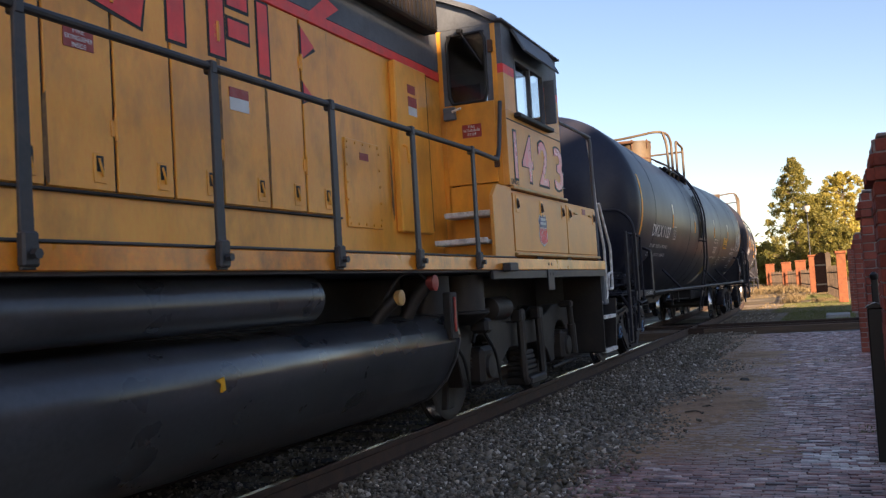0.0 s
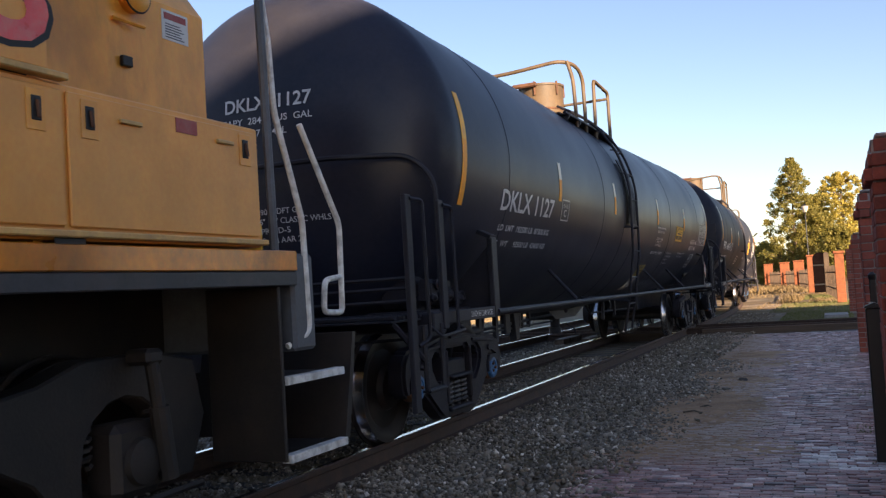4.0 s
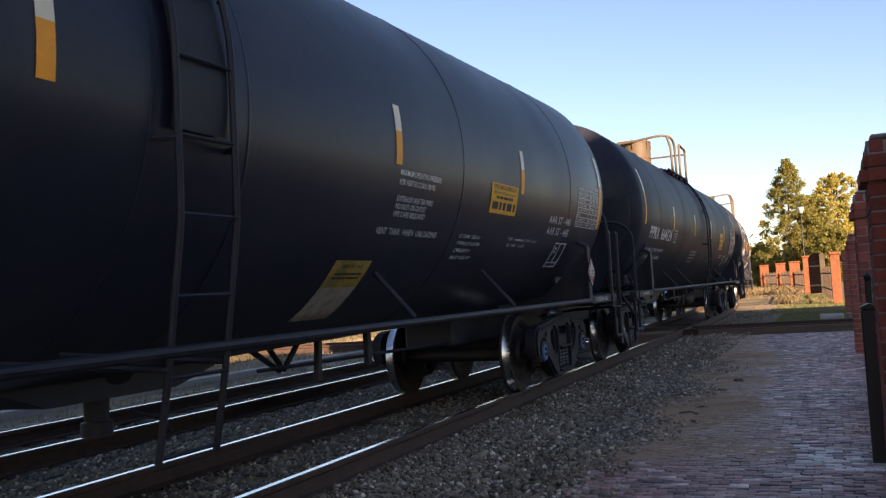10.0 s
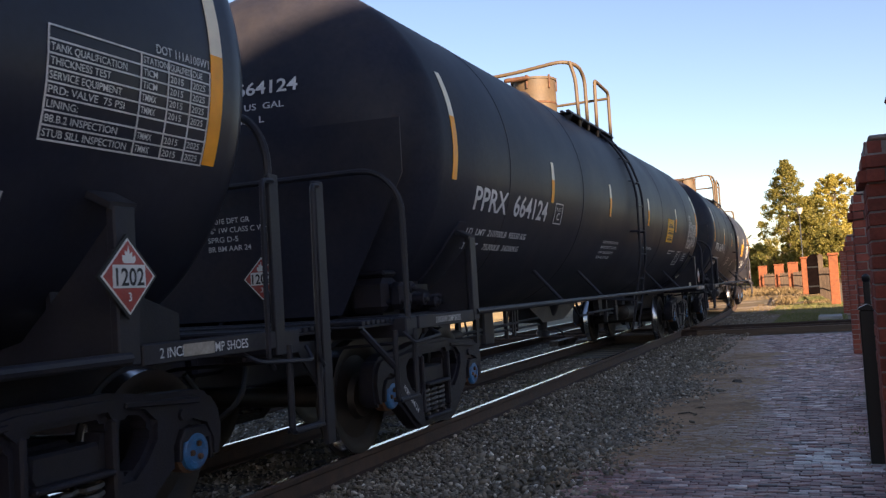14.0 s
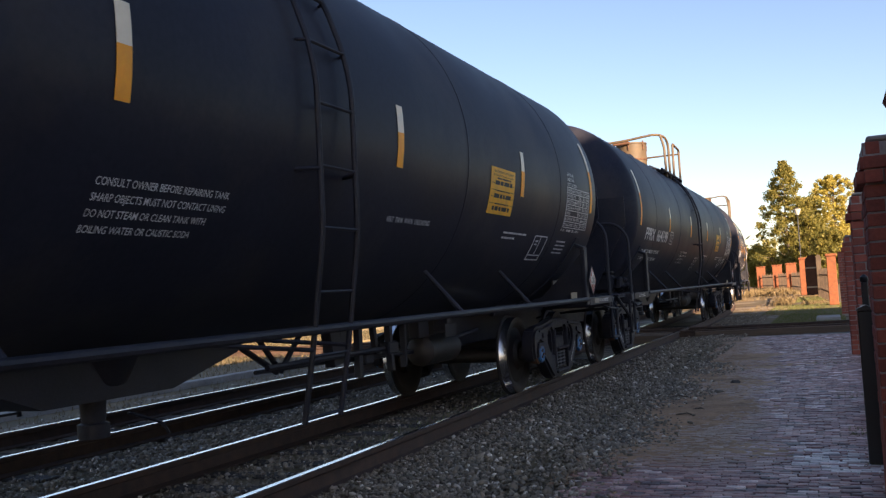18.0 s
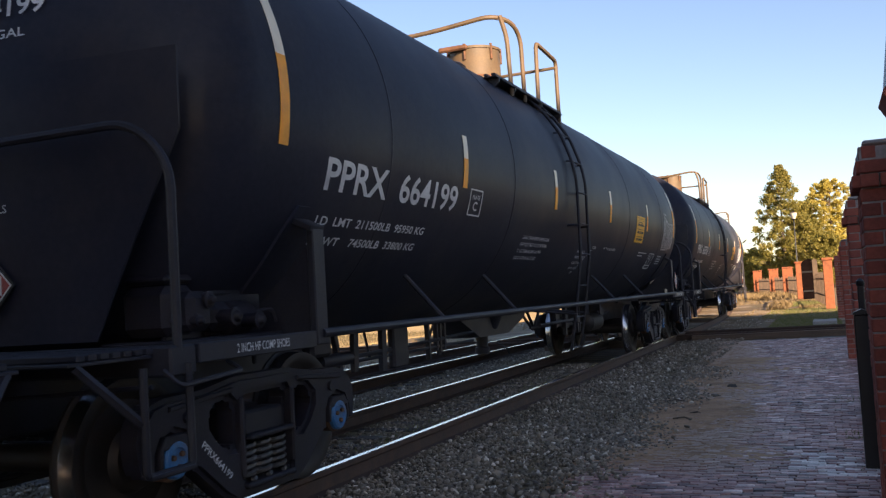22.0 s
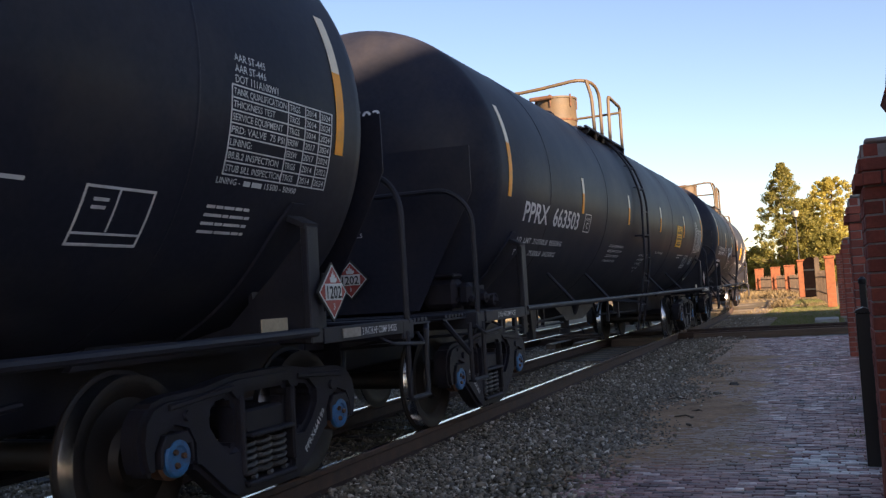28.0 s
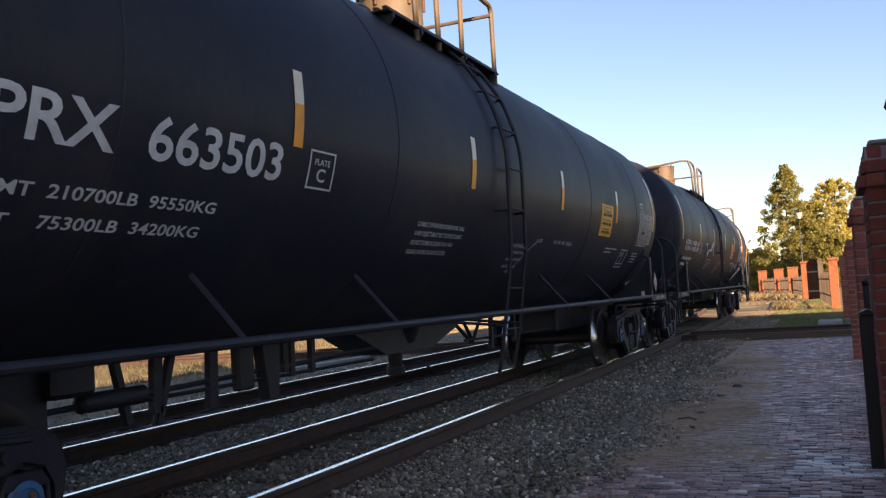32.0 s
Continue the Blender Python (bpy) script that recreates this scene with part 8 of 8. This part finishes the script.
def tree(x, y, height, width, mat, seed, label, shape="cone", low=1.2):
    """A tapered trunk with limbs, and a crown of many leaves in uneven clumps."""
    rng = np.random.default_rng(seed)
    t = thing("tree", label, "tree", "trees behind the fence", at=pose(x, y, -0.2))
    g = Geo()
    pts = [(0.10 * math.sin(i * 1.3) * i / 6, 0.1 * math.cos(i) * i / 6, height * 0.88 * i / 6) for i in range(7)]
    for i in range(6):
        g.tube(pts[i:i + 2], 0.19 * (1 - i / 6.5), 8)
    part("trunk", g, "bark", t)
    leaves, clumps = [], []
    n = 290
    for i in range(n):
        f = (i + 0.5) / n
        k = f ** (1.25 if shape == "cone" else 1.0)
        z = low + (height - low) * k
        a = rng.uniform(0, 6.283)
        uneven = 1 + 0.17 * math.sin(3 * a + seed + 7 * k) + 0.13 * math.sin(5 * a - seed + 13 * k)
        if shape == "cone":
            r = width / 2 * max(0.01, 1 - k) ** 0.62 * (0.85 + 0.2 * min(1, k * 6)) * uneven
        else:
            r = width / 2 * math.sqrt(max(0.04, 1 - (2 * k - 0.8) ** 2 * 0.68)) * uneven
        d = r * math.sqrt(rng.uniform(0.05, 1.0))
        clumps.append((d * math.cos(a), d * math.sin(a), z, rng.uniform(0.24, 0.56) * (1 - 0.45 * k) * (width / 5.2)))
    for i, c in enumerate(clumps):
        if i % 9 == 0:
            z0 = max(low * 0.8, c[2] - 0.9)
            part("limb", Geo().tube([(0, 0, z0), (c[0] * 0.5, c[1] * 0.5, z0 + 0.5), (c[0], c[1], c[2])], 0.045, 5, 0.2), "bark", t)
    per = 105
    for cx, cy, cz, cr in clumps:
        d = rng.normal(0, 1, (per, 3))
        d /= np.linalg.norm(d, axis=1, keepdims=True)
        p = d * (cr * rng.uniform(0.1, 1.25, (per, 1)) ** 0.8) * np.array([1.1, 1.1, 0.75]) + np.array([cx, cy, cz])
        leaves.append(p)
    p = np.concatenate(leaves)
    m = len(p)
    u = rng.normal(0, 1, (m, 3))
    u /= np.linalg.norm(u, axis=1, keepdims=True)
    w = np.cross(u, rng.normal(0, 1, (m, 3)))
    w /= np.linalg.norm(w, axis=1, keepdims=True)
    s = rng.uniform(0.06, 0.15, (m, 1))
    v = np.stack([p - u * s, p + w * s * 0.6, p + u * s, p - w * s * 0.6], 1).reshape(-1, 3)
    bulk("crown", v, np.arange(len(v)).reshape(-1, 4), mat, "", "", parent=t)
    return t


def build_trees():
    tree(-4.6, 111, 14.0, 7.6, "leaf_green", 1, "tall tree with green leaves turning yellow in low sun", "cone", 1.8)
    tree(-2.4, 113, 9.8, 5.4, "leaf_green", 2, "green tree with yellowing leaves behind the fence", "round", 1.6)
    tree(0.4, 117, 12.4, 7.2, "leaf_gold", 3, "round tree with golden autumn leaves", "round", 2.2)
    tree(-0.3, 104, 5.8, 4.2, "leaf_green", 4, "low green tree by the gate", "round", 0.8)
    tree(-8.4, 120, 5.0, 6.0, "leaf_gold", 5, "low bushy yellow tree at the bend of the track", "round", 0.3)
    tree(-4.0, 118, 5.0, 6.6, "leaf_gold", 6, "low bushy yellow tree behind the brick pillars", "round", 0.3)
    tree(4.2, 128, 9.8, 7.0, "leaf_gold", 7, "round tree with golden autumn leaves", "round", 1.5)
    rng = np.random.default_rng(9)
    n = 16000
    x, y = rng.uniform(-60, 40, n), rng.uniform(150, 165, n)
    z = np.abs(rng.normal(0, 1, n)) * (1.5 + 0.9 * np.sin(x * 0.4) + 0.5 * np.sin(x * 1.1)) + rng.uniform(0, 1.5, n)
    p = np.stack([x, y, z], 1)
    u, w = rng.normal(0, 0.3, (n, 3)), rng.normal(0, 0.3, (n, 3))
    v = np.stack([p - u, p + w, p + u, p - w], 1).reshape(-1, 3)
    bulk("far_woods", v, np.arange(len(v)).reshape(-1, 4), "far_leaf", "low far woods along the horizon", "woods")


def build_left_side():
    """The open ground on the far side of the tracks."""
    tagged(part("kerb", Geo().box(-11.35, -11.15, -30, 21.5, -0.3, -0.08, 0.015), "concrete"), "low pale concrete kerb beside the empty track", "kerb", kind="structure")
    tagged(part("yard_road", Geo().box(-70, -15.2, 24, 75, -0.4, -0.195), "road"), "pale sunlit gravel road beyond the tracks", "road", kind="structure")
    rng = np.random.default_rng(19)
    n = 14000
    x, y = rng.uniform(-105, -92, n), rng.uniform(-60, 160, n)
    z = np.abs(rng.normal(0, 1, n)) * (2.6 + 1.2 * np.sin(y * 0.3) + 0.8 * np.sin(y * 0.9)) + rng.uniform(0, 2.5, n)
    p = np.stack([x, y, z], 1)
    u, w = rng.normal(0, 0.45, (n, 3)), rng.normal(0, 0.45, (n, 3))
    v = np.stack([p - u, p + w, p + u, p - w], 1).reshape(-1, 3)
    bulk("far_woods", v, np.arange(len(v)).reshape(-1, 4), "far_leaf", "dark far woods beyond the yard", "woods")


M["far_leaf"] = leaf_material("dark_far_leaves", (0.07, 0.075, 0.022), (0.20, 0.17, 0.05))
M["orange_brick"] = material("orange_brick_courses", (0.21, 0.066, 0.024), 0.85, vary=0.3, scale=6, grain=40, bump=0.2)
M["stucco_joint"] = material("brown_mortar", (0.16, 0.08, 0.045), 0.9, vary=0.25, scale=8, bump=0.2)
M["dark_gate"] = material("dark_stained_gate", (0.006, 0.004, 0.004), 0.95, vary=0.3, scale=3, spec=0.0)
M["road"] = material("pale_gravel_road", (0.42, 0.30, 0.12), 0.95, vary=0.2, scale=0.6, grain=15, bump=0.3)
build_crossing()
build_ballast()
build_grass()
build_fence()
far_fence()
build_trees()
build_left_side()
build_path(bpy.data.objects["path"])


# ---- movement ----
def ran(t):
    """Metres that the train has run at t seconds: a smooth curve through the marks."""
    n = len(RUN)
    for i in range(n - 1):
        (t0, a0), (t1, a1) = RUN[i], RUN[i + 1]
        if t <= t1:
            v0 = (a1 - RUN[i - 1][1]) / (t1 - RUN[i - 1][0]) if i else (a1 - a0) / (t1 - t0)
            v1 = (RUN[i + 2][1] - a0) / (RUN[i + 2][0] - t0) if i < n - 2 else (a1 - a0) / (t1 - t0)
            d = t1 - t0
            w = (t - t0) / d
            return (a0 * (1 + 2 * w) + v0 * d * w) * (1 - w) ** 2 + (a1 * (3 - 2 * w) - v1 * d * (1 - w)) * w * w
    return RUN[-1][1]


def motions():
    times = [i * 0.25 for i in range(129)]
    for key, (ob, c, half) in CARS.items():
        rows = []
        for t in times[::2]:
            u = c - ran(t)
            a, b = track_at(u - half)[0], track_at(u + half)[0]
            mid, d = (a + b) / 2, b - a
            rows.append((t, pose(mid.x, mid.y, 0, 0, 0, math.degrees(math.atan2(-d.x, d.y)))))
        if key == "loco":
            rows = [(t, m @ pose(0, 1.72, 0)) for t, m in rows]
        walk(ob, rows)
        for w in ob.children:
            if w.name.startswith("wheelset"):
                p = w.matrix_basis.translation.copy()
                r = p.z
                walk(w, [(t, pose(p.x, p.y, p.z, math.degrees(ran(t) / r) % 360)) for t in [i * 0.2 for i in range(161)]])


motions()
